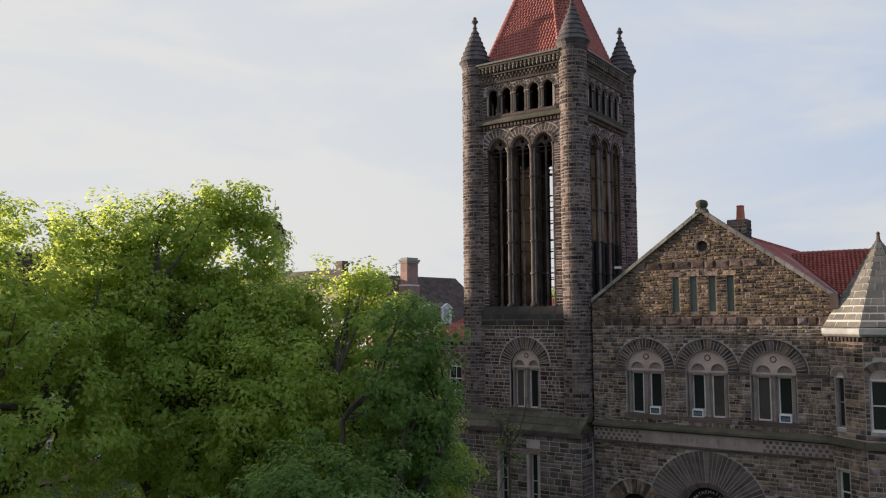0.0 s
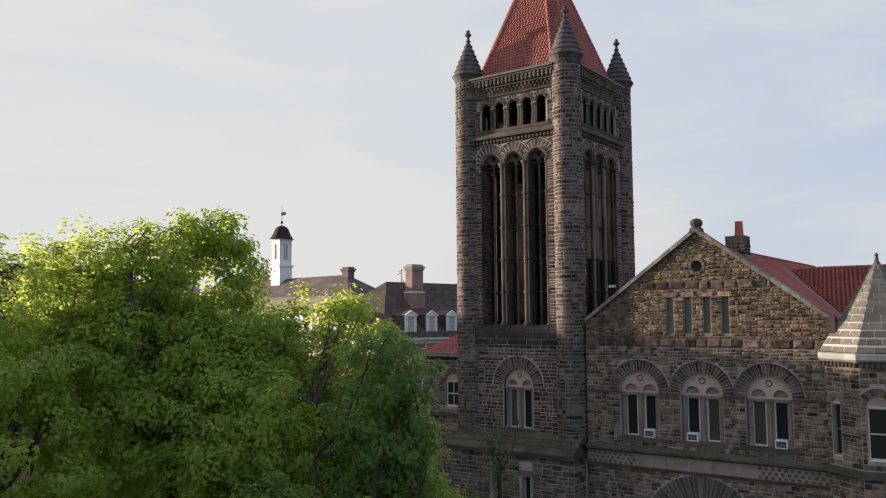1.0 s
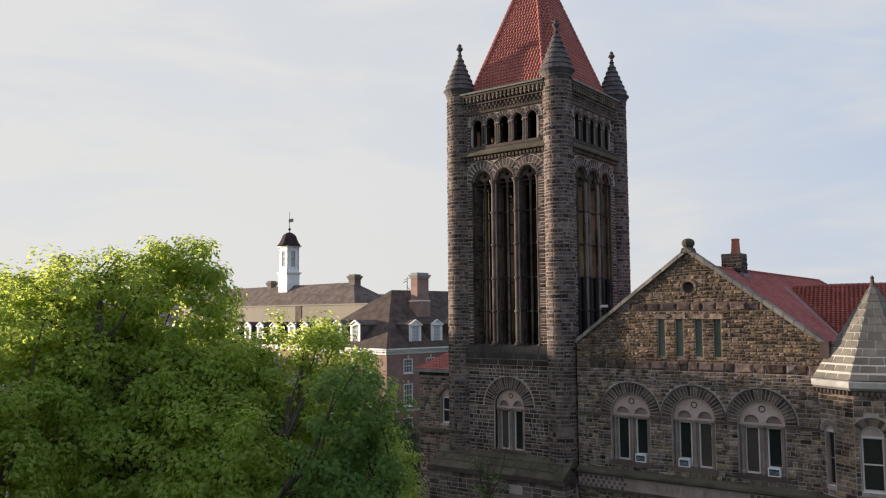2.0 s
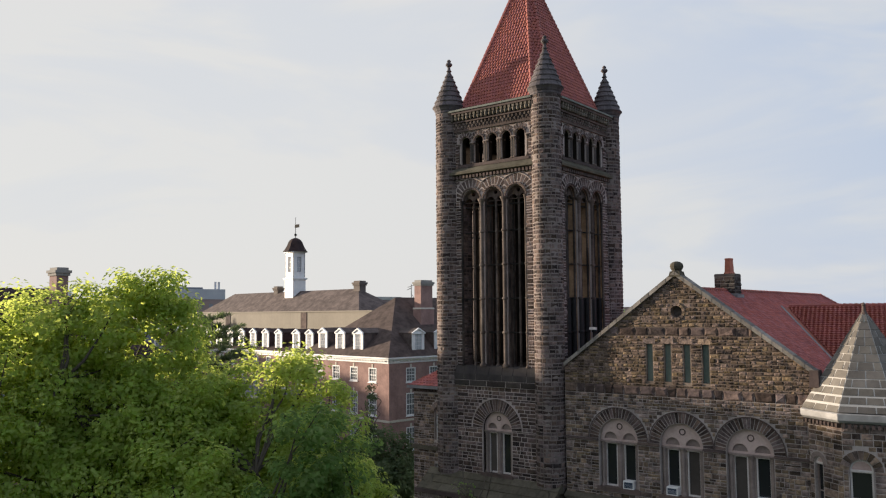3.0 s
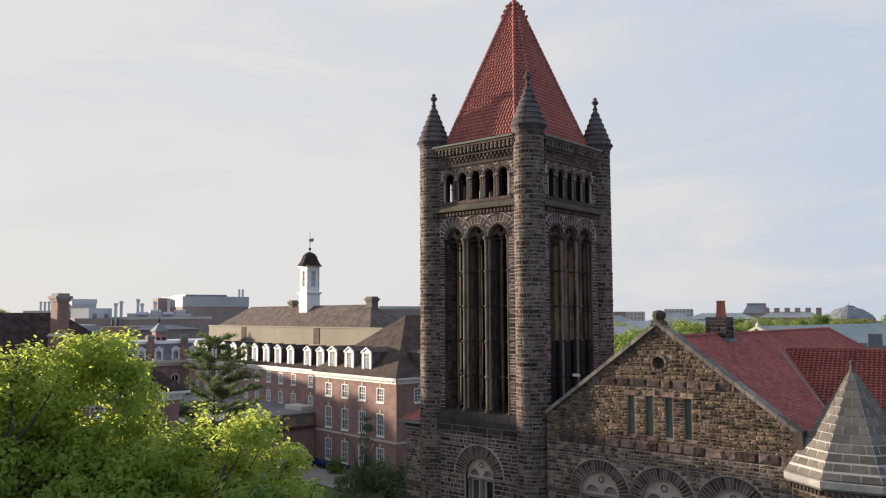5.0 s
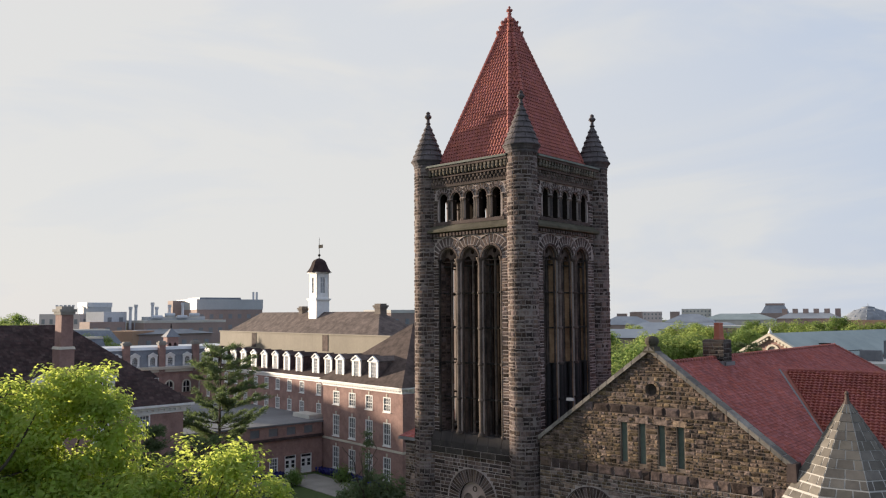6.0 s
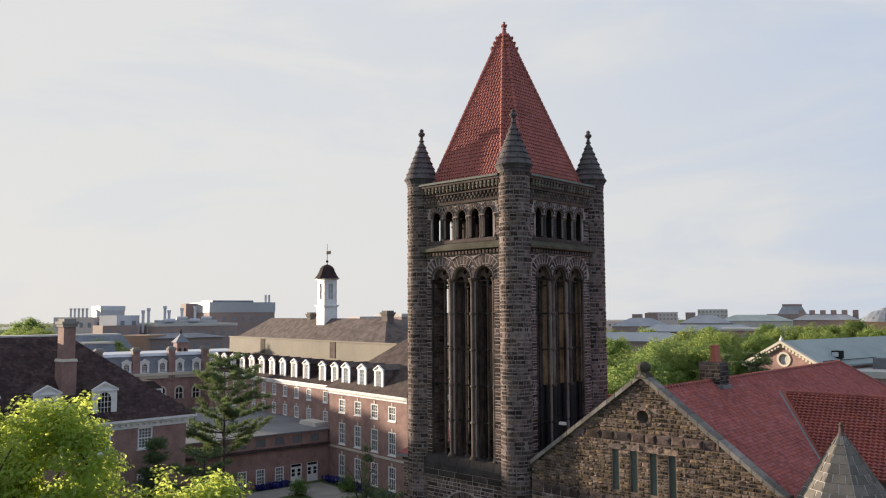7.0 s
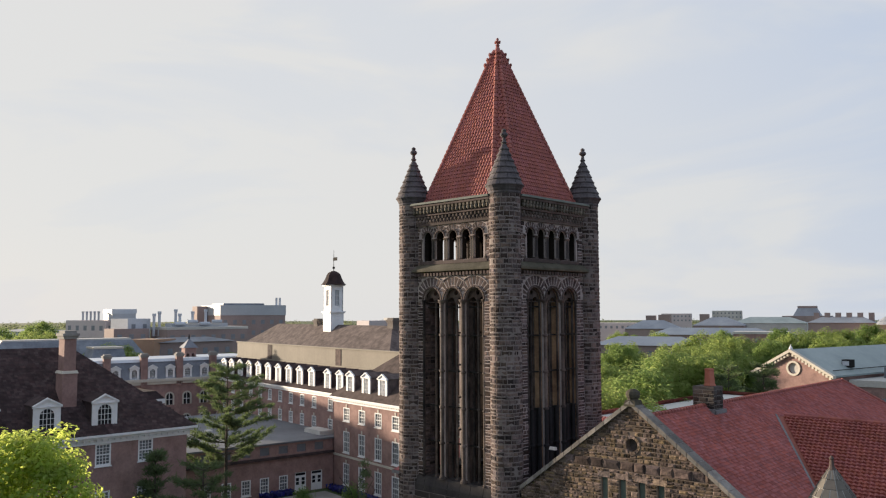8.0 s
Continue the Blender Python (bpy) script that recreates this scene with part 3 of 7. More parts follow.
def twin_window(parent, m, r, z_spring, coolers=(), dark=()):
    """A round-headed twin window of pinkish stone: tympanum with two small arches and a roundel, mullion shaft, two white sashes.
    m: middle of the sill, x along, -y out; r: half width of the opening; z_spring: height of the arch's spring over the sill."""
    set_back = 0.38
    low = z_spring - 0.12
    place = lambda u, d, w: (u, d, w)
    head = Geo()
    half = r * 0.47
    outer = [(r, low)] + [(r * math.cos(math.pi * i / 18), z_spring + r * math.sin(math.pi * i / 18)) for i in range(19)] + [(-r, low)]
    sub = half * 0.72
    holes = [[(s * half * 1.02 + sub * math.cos(math.pi * i / 10), low + 0.1 + sub * math.sin(math.pi * i / 10)) for i in range(11)] for s in (-1, 1)]
    head.panel(outer, holes, place, set_back - 0.16, set_back)
    tym = part("tympanum", head, PINKSTONE, parent, "pinkish carved stone tympanum")
    tym.matrix_local = m
    g = Geo().hoop(0, set_back - 0.17, z_spring + r * 0.6, 0.13 * r, 0.028, 0, 2 * math.pi, 16)
    put("roundel", g.mesh("roundel", DRESSED), tym, Matrix())
    put("recess", Geo().box(-r, r, set_back - 0.03, set_back + 0.1, low - 0.1, z_spring + r).mesh("recess", JAMBSTONE), tym, Matrix())
    s = Geo()
    s.box(-0.17, 0.17, set_back - 0.10, set_back + 0.12, 0, low)
    colonnette(s, 0, set_back - 0.13, 0.0, low, 0.085)
    for k in (-1, 1):
        s.box(k * (r - 0.13) - 0.13, k * (r - 0.13) + 0.13, set_back - 0.1, set_back + 0.12, 0, low)
        colonnette(s, k * (r - 0.12), set_back - 0.14, 0.0, low, 0.075)
    s.box(-r, r, set_back - 0.2, set_back + 0.1, low - 0.1, low + 0.02)
    mull = part("mullion", s, JAMBSTONE, parent)
    mull.matrix_local = m
    sill = part("sill", Geo().box(-r - 0.12, r + 0.12, -0.1, set_back + 0.1, -0.22, 0.0, 0.02), DRESSED, parent)
    sill.matrix_local = m
    w = r - 0.41
    for k in (-1, 1):
        cooler = k in coolers
        win = sash_window(parent, m @ Matrix.Translation((k * (r * 0.5 - 0.02), set_back + 0.06, 0.0)), w, low - 0.1, 1, 1, 0.06, 0.12, frame_material=WINDOW_PAINT, glass=BLIND if k in dark else None, sill=False, rail=False)
        if cooler:
            ac = part("air_conditioner", Geo().box(-0.29, 0.29, -0.46, 0.1, -0.02, 0.40, 0.012), PAINT, win, "white window air conditioner")
            grill = Geo().box(-0.23, 0.23, -0.464, -0.44, 0.05, 0.33)
            put("grille", grill.mesh("grille", GRILLE), ac, Matrix())
            slats = Geo()
            for i in range(3):
                slats.box(-0.23, 0.23, -0.470, -0.455, 0.11 + i * 0.055, 0.118 + i * 0.055)
            put("slats", slats.mesh("slats", FAR_GREY), ac, Matrix())


# ---- bell tower ----
AX, AY = 3.42, 3.62          # turret axes from the tower's middle
HX, HY = AX + 0.36, AY + 0.36  # wall faces
tower = thing("bell_tower", pose(-22.0, 48.67, GZ), "tall brown rock-faced stone bell tower with red tiled spire", "tower")
rng = random.Random(11)
SIDES = [(pose(0, -HY, 0), AX), (pose(HX, 0, 0, 0, 0, 90), AY), (pose(0, HY, 0, 0, 0, 180), AX), (pose(-HX, 0, 0, 0, 0, 270), AY)]
BAYS = (-1.57, 0.0, 1.57)
ARCADE = tuple(0.96 * k for k in (-2, -1, 0, 1, 2))
BARS = (16.4, 18.33, 20.28, 22.22)
DEEP = 1.0
g = Geo()
colonnette(g, 0, 0, 14.45, 24.15, 0.115, BARS)
# front shafts paler for the light they catch, thin recessed ones darker
SHAFT = g.mesh("shaft", PALE_SHAFT)
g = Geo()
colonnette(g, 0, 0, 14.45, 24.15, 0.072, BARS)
THIN_SHAFT = g.mesh("shaft", SHADED_STAINED_SHAFT)
g = Geo()
colonnette(g, 0, 0, 26.32, 27.55, 0.066)
SMALL_SHAFT = g.mesh("shaft", PALE_SHAFT)
g = Geo()
g.lathe([(0.14, 14.45), (0.135, 16.3), (0.17, 16.36), (0.17, 16.44), (0.135, 16.5), (0.135, 18.33)], 10)
BLACK_SHAFT = g.mesh("sooted_shaft", NEAR_BLACK)
TIE = Geo().box(-2.2, 2.2, 0.30, 0.37, -0.04, 0.04).mesh("tie_bar", IRON)
RUNG = Geo().box(-0.6, 0.6, 0.84, 0.88, -0.025, 0.025).mesh("rung", IRON)
# pierced stone head of one bay: two small arches and a roundel
g = Geo()
R0 = 0.64
loop = [(R0, 24.0)] + [(R0 * math.cos(math.pi * i / 18), 24.15 + R0 * math.sin(math.pi * i / 18)) for i in range(19)] + [(-R0, 24.0)]
eyes = [[(s * 0.33 + 0.235 * math.cos(math.pi * i / 10), 24.04 + 0.235 * math.sin(math.pi * i / 10)) for i in range(11)] for s in (-1, 1)]
g.panel(loop, eyes + [circle(0, 24.51, 0.13, 12)], lambda u, d, w: (u, d, w), 0.27, 0.42)
TRACERY = g.mesh("tracery", SHAFTSTONE)
ROLL = Geo().hoop(0, 0.10, 24.15, 0.62, 0.055).hoop(0, 0.22, 24.15, 0.56, 0.04).mesh("arch_roll", SHAFTSTONE)
for side, (m, reach) in enumerate(SIDES):
    name = ("front", "right", "back", "left")[side]
    plain = lambda u, d, w: (u, d, w)
    holes = [arch(c, 14.45, 24.15, R0) for c in BAYS] + [arch(c, 26.32, 27.62, 0.32, 10) for c in ARCADE]
    if side == 0:
        holes.append(arch(0.1, 8.45, 10.95, 0.99, 18))
    edge_loop = rect(-reach - 0.2, reach + 0.2, 7.0, 29.4)
    # one tone per side: sunlight and shade inside the belfry are put into the colours
    part("inner_wall", Geo().panel(rect(-reach - 0.2, reach + 0.2, 13.0, 25.5), holes[:3], plain, 0.10, DEEP - 0.1).moved(m), (SHAFTSTONE, SUNLIT_STONE, SOOT_SHADE_STONE, DARKIN)[side], tower)
    # arcade reveals and lining get the dark of the inside as colour
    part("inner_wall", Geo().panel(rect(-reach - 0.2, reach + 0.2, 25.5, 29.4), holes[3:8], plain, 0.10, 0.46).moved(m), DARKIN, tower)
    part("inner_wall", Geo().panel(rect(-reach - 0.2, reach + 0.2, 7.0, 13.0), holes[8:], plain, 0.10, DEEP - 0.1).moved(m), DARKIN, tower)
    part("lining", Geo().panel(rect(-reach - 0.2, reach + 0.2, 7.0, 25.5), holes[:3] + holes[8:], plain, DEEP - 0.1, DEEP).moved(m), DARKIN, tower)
    wall = part("wall", Geo().panel(edge_loop, holes, plain, 0.0, 0.10).moved(m), MORTAR_PALE, tower)
    fo = lambda u, w, m=m: m @ Matrix.Translation((u, 0, w))
    lim = reach - 0.74
    edge = 2.24
    if side < 2:
        st = courses(rng, -lim, lim, 8.35 if side == 0 else 10.0, 13.3, [(0.1, 8.4, 10.95, 1.02, 1.72)] if side == 0 else ())
        st += courses(rng, -lim, lim, 14.45, 25.45, [(0, 14.3, 24.15, edge, 0)] + [(c, 24.1, 24.15, 0.8, 1.29) for c in BAYS], short=0.2)
        st += courses(rng, -lim, lim, 26.1, 28.3, [(0, 26, 27.62, 2.36, 0)] + [(c, 27.6, 27.62, 0.48, 0.66) for c in ARCADE], low=0.14, high=0.24, short=0.22, long=0.6)
        lay(wall, st, fo, TOWERSTONE, rng, 150 if side == 0 else 60, joint=0.035, depth=(0.012, 0.04))
        # stones of the jamb that is turned to the light
        jamb = m @ Matrix.Translation((-2.21, 0.5, 0)) @ Matrix.Rotation(math.pi / 2, 4, "Z")
        lay(wall, courses(rng, -0.4, 0.4, 14.5, 24.1, short=0.3, long=0.5), lambda u, w, jamb=jamb: jamb @ Matrix.Translation((u, 0, w)), TOWERSTONE, rng, 0, joint=0.06, depth=(0.01, 0.03))
        for c in BAYS:
            ring(wall, c, 24.15, 0.65, 0.76, 13, fo, DRESSED, 0.06)
            fan(wall, c, 24.15, 0.79, 1.25, 13, 1.05 if c < -1 else 0.765, 1.05 if c > 1 else 0.765, fo, VOUSSOIR, 0.01, 0.075)
            part("hood_mould", Geo().hoop(c, -0.02, 24.15, 1.275, 0.03, 0.62 if c > 1 else 0.92, math.pi - 0.62 if c < -1 else math.pi - 0.92).moved(m), MORTAR_PALE, wall)
        for c in ARCADE:
            ring(wall, c, 27.62, 0.33, 0.42, 7, fo, DRESSED, 0.06)
            fan(wall, c, 27.62, 0.43, 0.66, 9, 0.465, 0.465, fo, VOUSSOIR, 0.01, 0.055)
        # black fill: the shade in the gap between twin shafts, put into colour
        for u in (-1.44, -0.48, 0.48, 1.44):
            part("pier", Geo().box(u - 0.145, u + 0.145, -0.012, 0.09, 26.33, 27.5).moved(m), NEAR_BLACK, wall)
        part("arcade_sill", Geo().box(-2.5, 2.5, -0.04, 0.09, 26.13, 26.31).moved(m), DRESSED, wall)
        if side == 0:
            ring(wall, 0.1, 10.95, 1.0, 1.68, 25, fo, TOWERSTONE, 0.025, joint=0.045)
            part("hood_mould", Geo().hoop(0.1, -0.06, 10.95, 1.72, 0.025).moved(m), MORTAR_PALE, wall)
            twin_window(tower, m @ Matrix.Translation((0.1, 0, 8.47)), 0.985, 2.48, dark=(-1,))
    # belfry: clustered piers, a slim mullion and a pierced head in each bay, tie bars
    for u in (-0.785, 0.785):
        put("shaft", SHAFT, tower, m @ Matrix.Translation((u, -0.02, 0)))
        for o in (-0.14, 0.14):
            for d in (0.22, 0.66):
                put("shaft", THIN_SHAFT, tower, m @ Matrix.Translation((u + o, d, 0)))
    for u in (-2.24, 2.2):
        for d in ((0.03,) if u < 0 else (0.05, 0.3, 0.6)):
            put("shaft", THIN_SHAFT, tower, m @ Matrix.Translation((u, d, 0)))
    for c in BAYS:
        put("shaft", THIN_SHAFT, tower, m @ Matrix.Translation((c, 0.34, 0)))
        put("tracery", TRACERY, tower, m @ Matrix.Translation((c, 0, 0)))
        put("arch_roll", ROLL, tower, m @ Matrix.Translation((c, 0, 0)))
    for z in (*BARS, 23.75):
        put("tie_bar", TIE, tower, m @ Matrix.Translation((0, 0, z)))
    # right side: openings and shafts are near black up to 18.3
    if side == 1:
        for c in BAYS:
            part("screen", Geo().box(c - 0.6, c + 0.6, 0.42, 0.46, 14.45, 18.3).moved(m), NEAR_BLACK, tower, "black screen in the lower belfry opening")
            put("sooted_shaft", BLACK_SHAFT, tower, m @ Matrix.Translation((c, 0.34, 0)))
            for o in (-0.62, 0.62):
                put("sooted_shaft", BLACK_SHAFT, tower, m @ Matrix.Translation((c + o, 0.3, 0)))
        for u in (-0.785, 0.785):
            put("sooted_shaft", BLACK_SHAFT, tower, m @ Matrix.Translation((u, -0.02, 0)))
    if side == 2:
        for c in BAYS:
            for k in range(11):
                put("rung", RUNG, tower, m @ Matrix.Translation((c, 0, 15.2 + k * 0.65)))
    for k in range(6):
        u = -2.4 + 0.96 * k
        for o in ((-0.075, 0.075) if 0 < k < 5 else (0,)):
            for d in ((0.05, 0.36) if side == 0 else (0.05,)):
                put("shaft", SMALL_SHAFT, tower, m @ Matrix.Translation((u + o, d, 0)))
    # ledges: sloping belfry sill, dentilled string under the arcade, corbelled cornice
    g = Geo()
    L = reach - 0.5
    cuts = (-L, -2.1, -1.25, -0.35, 0.55, 1.3, 2.2, L)
    for a, b in zip(cuts, cuts[1:]):
        a, b = a + 0.012, b - 0.012
        part("sill_block", Geo().add([(a, -0.16, 13.66), (b, -0.16, 13.66), (b, -0.16, 14.0), (a, -0.16, 14.0), (a, -0.012, 14.47), (b, -0.012, 14.47), (a, 0.3, 13.66), (b, 0.3, 13.66)],
              [(0, 1, 2, 3), (3, 2, 5, 4), (0, 3, 4, 6), (1, 7, 5, 2), (6, 7, 1, 0), (4, 5, 7, 6)]).moved(m), SILLSTONE, tower)
    part("sill_top", Geo().box(-2.2, 2.2, -0.01, 0.98, 14.44, 14.475).moved(m), SILLSTONE, tower)
    part("sill_joint", Geo().box(-L, L, -0.14, 0.1, 13.3, 14.0).moved(m), MORTAR_PALE, tower)
    if side < 2:
        lay(tower, [(a, b, 13.31, 13.65) for a, b in zip((-L, -1.7, -0.5, 0.8, 1.8), (-1.7, -0.5, 0.8, 1.8, L))], lambda u, w, m=m: m @ Matrix.Translation((u, -0.14, w)), SOOT_SHADE_STONE, rng, 5, joint=0.025, depth=(0.02, 0.05), name="sill_stone")
    g = Geo()
    g.add([(-L, -0.30, 25.72), (L, -0.30, 25.72), (L, -0.30, 25.84), (-L, -0.30, 25.84), (-L, 0.0, 26.12), (L, 0.0, 26.12), (-L, 0.05, 25.62), (L, 0.05, 25.62)],
          [(0, 1, 2, 3), (3, 2, 5, 4), (6, 7, 1, 0), (0, 3, 4, 6), (1, 7, 5, 2), (4, 5, 7, 6)])
    part("string_course", g.moved(m), LEDGE, tower)
    me = Geo().box(-0.07, 0.07, -0.2, 0.02, 25.47, 25.64).mesh("dentil", DRESSED)
    if side < 2:
        for k in range(-11, 12):
            put("dentil", me, tower, m @ Matrix.Translation((k * 0.245, 0, 0)))
    g = Geo().box(-L, L, -0.012, 0.05, 28.42, 28.86).box(-L, L, -0.10, 0.05, 28.3, 28.42).box(-L, L, -0.14, 0.05, 28.86, 28.98).box(-L, L, -0.34, 0.3, 29.36, 29.5, 0.0)
    part("cornice", g.moved(m), DRESSED, tower)
    part("gutter", Geo().box(-L, L, -0.42, 0.4, 29.5, 29.62, 0.03).moved(m), VERDIGRIS, tower, "verdigris metal gutter")
    me = Geo().box(-0.075, 0.075, -0.3, 0.02, 29.2, 29.36).lathe([(0.02, 28.97), (0.075, 29.0), (0.105, 29.08), (0.1, 29.16), (0.06, 29.21)], 8, 0, -0.2).box(-0.05, 0.05, -0.16, 0.02, 29.02, 29.2).mesh("corbel", CORBEL)
    tooth = Geo().add([(-0.08, -0.1, 28.42), (0.08, -0.1, 28.42), (0.08, -0.02, 28.5), (-0.08, -0.02, 28.5), (0, -0.14, 28.52)], [(0, 1, 4), (1, 2, 4), (2, 3, 4), (3, 0, 4)]).mesh("frieze_tooth", DRESSED)
    if side < 2:
        for k in range(-10, 11):
            put("corbel", me, tower, m @ Matrix.Translation((k * 0.275, 0, 0)))
        for k in range(-16, 17):
            put("frieze_tooth", tooth, tower, m @ Matrix.Translation((k * 0.17, 0, 0)))
        fr = Geo()
        frng = random.Random(3 + side)
        for k in range(-10, 11):
            for row in range(2):
                fr.lathe([(0.005, -0.12), (0.08, -0.07), (0.10, 0.0), (0.08, 0.07), (0.005, 0.12)], 6, k * 0.27 + 0.135 * row, -0.02 - frng.random() * 0.03, 28.57 + row * 0.18)
        part("frieze_carving", fr.moved(m), PALE_SHAFT, tower, kind="stuff")

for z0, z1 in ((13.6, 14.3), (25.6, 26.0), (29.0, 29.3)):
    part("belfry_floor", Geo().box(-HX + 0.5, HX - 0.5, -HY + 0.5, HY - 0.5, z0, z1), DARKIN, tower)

# unseen wall, added to keep the sun off the right arcade's shafts
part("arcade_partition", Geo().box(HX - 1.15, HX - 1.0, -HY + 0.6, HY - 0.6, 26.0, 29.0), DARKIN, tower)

# turrets on the four corners
CAP = [(0.84, 29.72), (0.90, 29.80), (0.92, 29.86), (1.0, 29.98)]
for k in range(7):
    low, high = 1.02 - 0.126 * k, 1.02 - 0.126 * (k + 1) - 0.03
    CAP += [(low, 30.0 + 0.325 * k), (low - 0.005, 30.05 + 0.325 * k), (high - 0.01 - 0.03 * (k < 6), 30.30 + 0.325 * k)]
CAP += [(0.09, 32.3)]
cap_me = Geo().lathe([(r - 0.035 if r > 0.2 else r, z) for r, z in CAP[4:]], 20).mesh("cap", JOINT_DARK)
collar_me = Geo().lathe([(0.80, 29.55), (0.86, 29.62), (0.86, 29.7), *CAP[:4], (0.9, 30.02)], 20).mesh("collar", CAPSTONE)
CAP_STONES = []
for k in range(7):
    low, high = 1.02 - 0.126 * k, 1.02 - 0.126 * (k + 1) - 0.03
    prof = [(low - 0.03, 29.975 + 0.325 * k), (low + 0.012, 30.0 + 0.325 * k), (low + 0.012, 30.05 + 0.325 * k), (low - 0.06, 30.13 + 0.325 * k), (high + 0.0, 30.31 + 0.325 * k)]
    n = (7, 7, 6, 6, 5, 5, 4)[k]
    half = math.pi / n - 0.010 / max(high, 0.08)
    g, m = Geo(), len(prof)
    rows = [[(r * math.sin(a), -r * math.cos(a), z) for r, z in prof] for a in (-half, -half / 2, 0, half / 2, half)]
    inner = [[(0.75 * r * math.sin(a), -0.75 * r * math.cos(a), z) for r, z in (prof[0], prof[-1])] for a in (-half, half)]
    g.add([p for r in rows for p in r] + inner[0] + inner[1], [(i * m + j, i * m + m + j, i * m + m + j + 1, i * m + j + 1) for i in range(4) for j in range(m - 1)] + [(*range(m), 5 * m + 1, 5 * m), (*range(5 * m - 1, 4 * m - 1, -1), 5 * m + 2, 5 * m + 3)])
    CAP_STONES.append((g.mesh("cap_stone", CAPSTONE), n, 0.45 * k))
fin_me = Geo().lathe([(0.12, 32.28), (0.17, 32.34), (0.10, 32.42), (0.085, 32.6), (0.13, 32.63), (0.19, 32.7), (0.21, 32.77), (0.18, 32.84), (0.10, 32.9), (0.12, 32.95), (0.13, 33.0), (0.05, 33.08)], 10).box(-0.23, 0.23, -0.06, 0.06, 32.72, 32.81, 0.03).box(-0.06, 0.06, -0.23, 0.23, 32.72, 32.81, 0.03).mesh("finial", CAPSTONE)
core_me = Geo().lathe([(0.35, 7.6), (0.72, 7.95), (0.82, 8.25), (0.82, 29.8)], 32).mesh("turret", MORTAR_TURRET)
BENT = {}


def bend(p, mid, wide, deep, z, high):
    """A stone's point laid round the turret."""
    a, r = mid + p[0] * wide / 0.84, 0.815 - p[1] * deep
    return (r * math.sin(a), -r * math.cos(a), z + p[2] * high)


def bent_stone(i, wide):
    if (i, wide) not in BENT:
        BENT[i, wide] = Geo().add([bend(p, 0.0, wide, 0.026, 0.0, 1.0) for p in STONES[i][0]], STONES[i][1]).mesh("stone", TOWERSTONE)
    return BENT[i, wide]


for k, (sx, sy) in enumerate(((1, -1), (-1, -1), (1, 1), (-1, 1))):
    turret = put("turret", core_me, tower, pose(sx * AX, sy * AY, 0))
    cap = put("cap", cap_me, turret, Matrix())
    put("collar", collar_me, turret, Matrix())
    for me, n, off in CAP_STONES:
        for i in range(n):
            put("cap_stone", me, cap, Matrix.Rotation(off + 2 * math.pi * i / n, 4, "Z"))
    put("finial", fin_me, turret, Matrix())
    st = courses(rng, 0.0, 2 * math.pi, 8.2, 29.8, low=0.16, high=0.27, short=0.28, long=0.60)
    rest = Geo()
    singles = 0
    for ua, ub, wa, wb in st:
        i, wide, deep, mid = rng.randrange(len(STONES)), (ub - ua) * 0.84 - 0.026, rng.uniform(0.015, 0.04), (ua + ub) / 2
        if k == 0 and 12.0 < wa < 20.0 and singles < 290:
            cls = max(0.2, round(wide / 0.06) * 0.06)
            put("stone", bent_stone(i, cls), turret, Matrix.Rotation(mid, 4, "Z") @ Matrix.Translation((0, 0, (wa + wb) / 2)) @ Matrix.Diagonal((1, 1, wb - wa - 0.025, 1)))
            singles += 1
        else:
            rest.add([bend(p, mid, wide, deep, (wa + wb) / 2, wb - wa - 0.025) for p in STONES[i][0]], STONES[i][1])
    part("stone", rest, TOWERSTONE, turret, kind="stuff")

# spire: steep pyramid with cut corners
BX, BY, CUT, EAVE, TOP = 3.40, 3.58, 0.85, 29.66, 38.85
TIPR, TIPC = 0.16, 0.10
base = [(-BX + CUT, -BY), (BX - CUT, -BY), (BX, -BY + CUT), (BX, BY - CUT), (BX - CUT, BY), (-BX + CUT, BY), (-BX, BY - CUT), (-BX, -BY + CUT)]
tip = [(-TIPC, -TIPR), (TIPC, -TIPR), (TIPR, -TIPC), (TIPR, TIPC), (TIPC, TIPR), (-TIPC, TIPR), (-TIPR, TIPC), (-TIPR, -TIPC)]
g = Geo().add([(*p, EAVE) for p in base] + [(*p, TOP) for p in tip], [(i, (i + 1) % 8, (i + 1) % 8 + 8, i + 8) for i in range(8)] + [tuple(range(8))[::-1], tuple(range(8, 16))])
spire = part("spire", g, TILE, tower, "steep red clay tile spire")
g = Geo()
for i in range(8):
    j = (i + 1) % 8
    tiled(g, (*base[i], EAVE), (*base[j], EAVE), (*tip[j], TOP), (*tip[i], TOP), 0.21, 0.235, 0.05, 0.05)
part("roof_tile", g, TILE, spire, kind="stuff")
g = Geo()
for i in range(8):
    ridge_tiles(g, (*base[i], EAVE + 0.05), (*tip[i], TOP + 0.05), 0.115, 0.3)
part("hip_tile", g, TILE, spire, kind="stuff")
g = Geo().lathe([(0.24, TOP - 0.1), (0.3, TOP), (0.16, TOP + 0.12), (0.1, TOP + 0.3), (0.14, TOP + 0.36), (0.08, TOP + 0.44), (0.06, TOP + 0.75)], 10)
g.box(-0.2, 0.2, -0.05, 0.05, TOP + 0.52, TOP + 0.62).box(-0.05, 0.05, -0.2, 0.2, TOP + 0.52, TOP + 0.62).lathe([(0.03, TOP + 0.7), (0.09, TOP + 0.76), (0.03, TOP + 0.84)], 8)
part("spire_finial", g, TILE, spire)
knob = Geo().lathe([(0.03, -0.02), (0.07, 0.05), (0.09, 0.12), (0.03, 0.18)], 6).mesh("crocket", TILE)
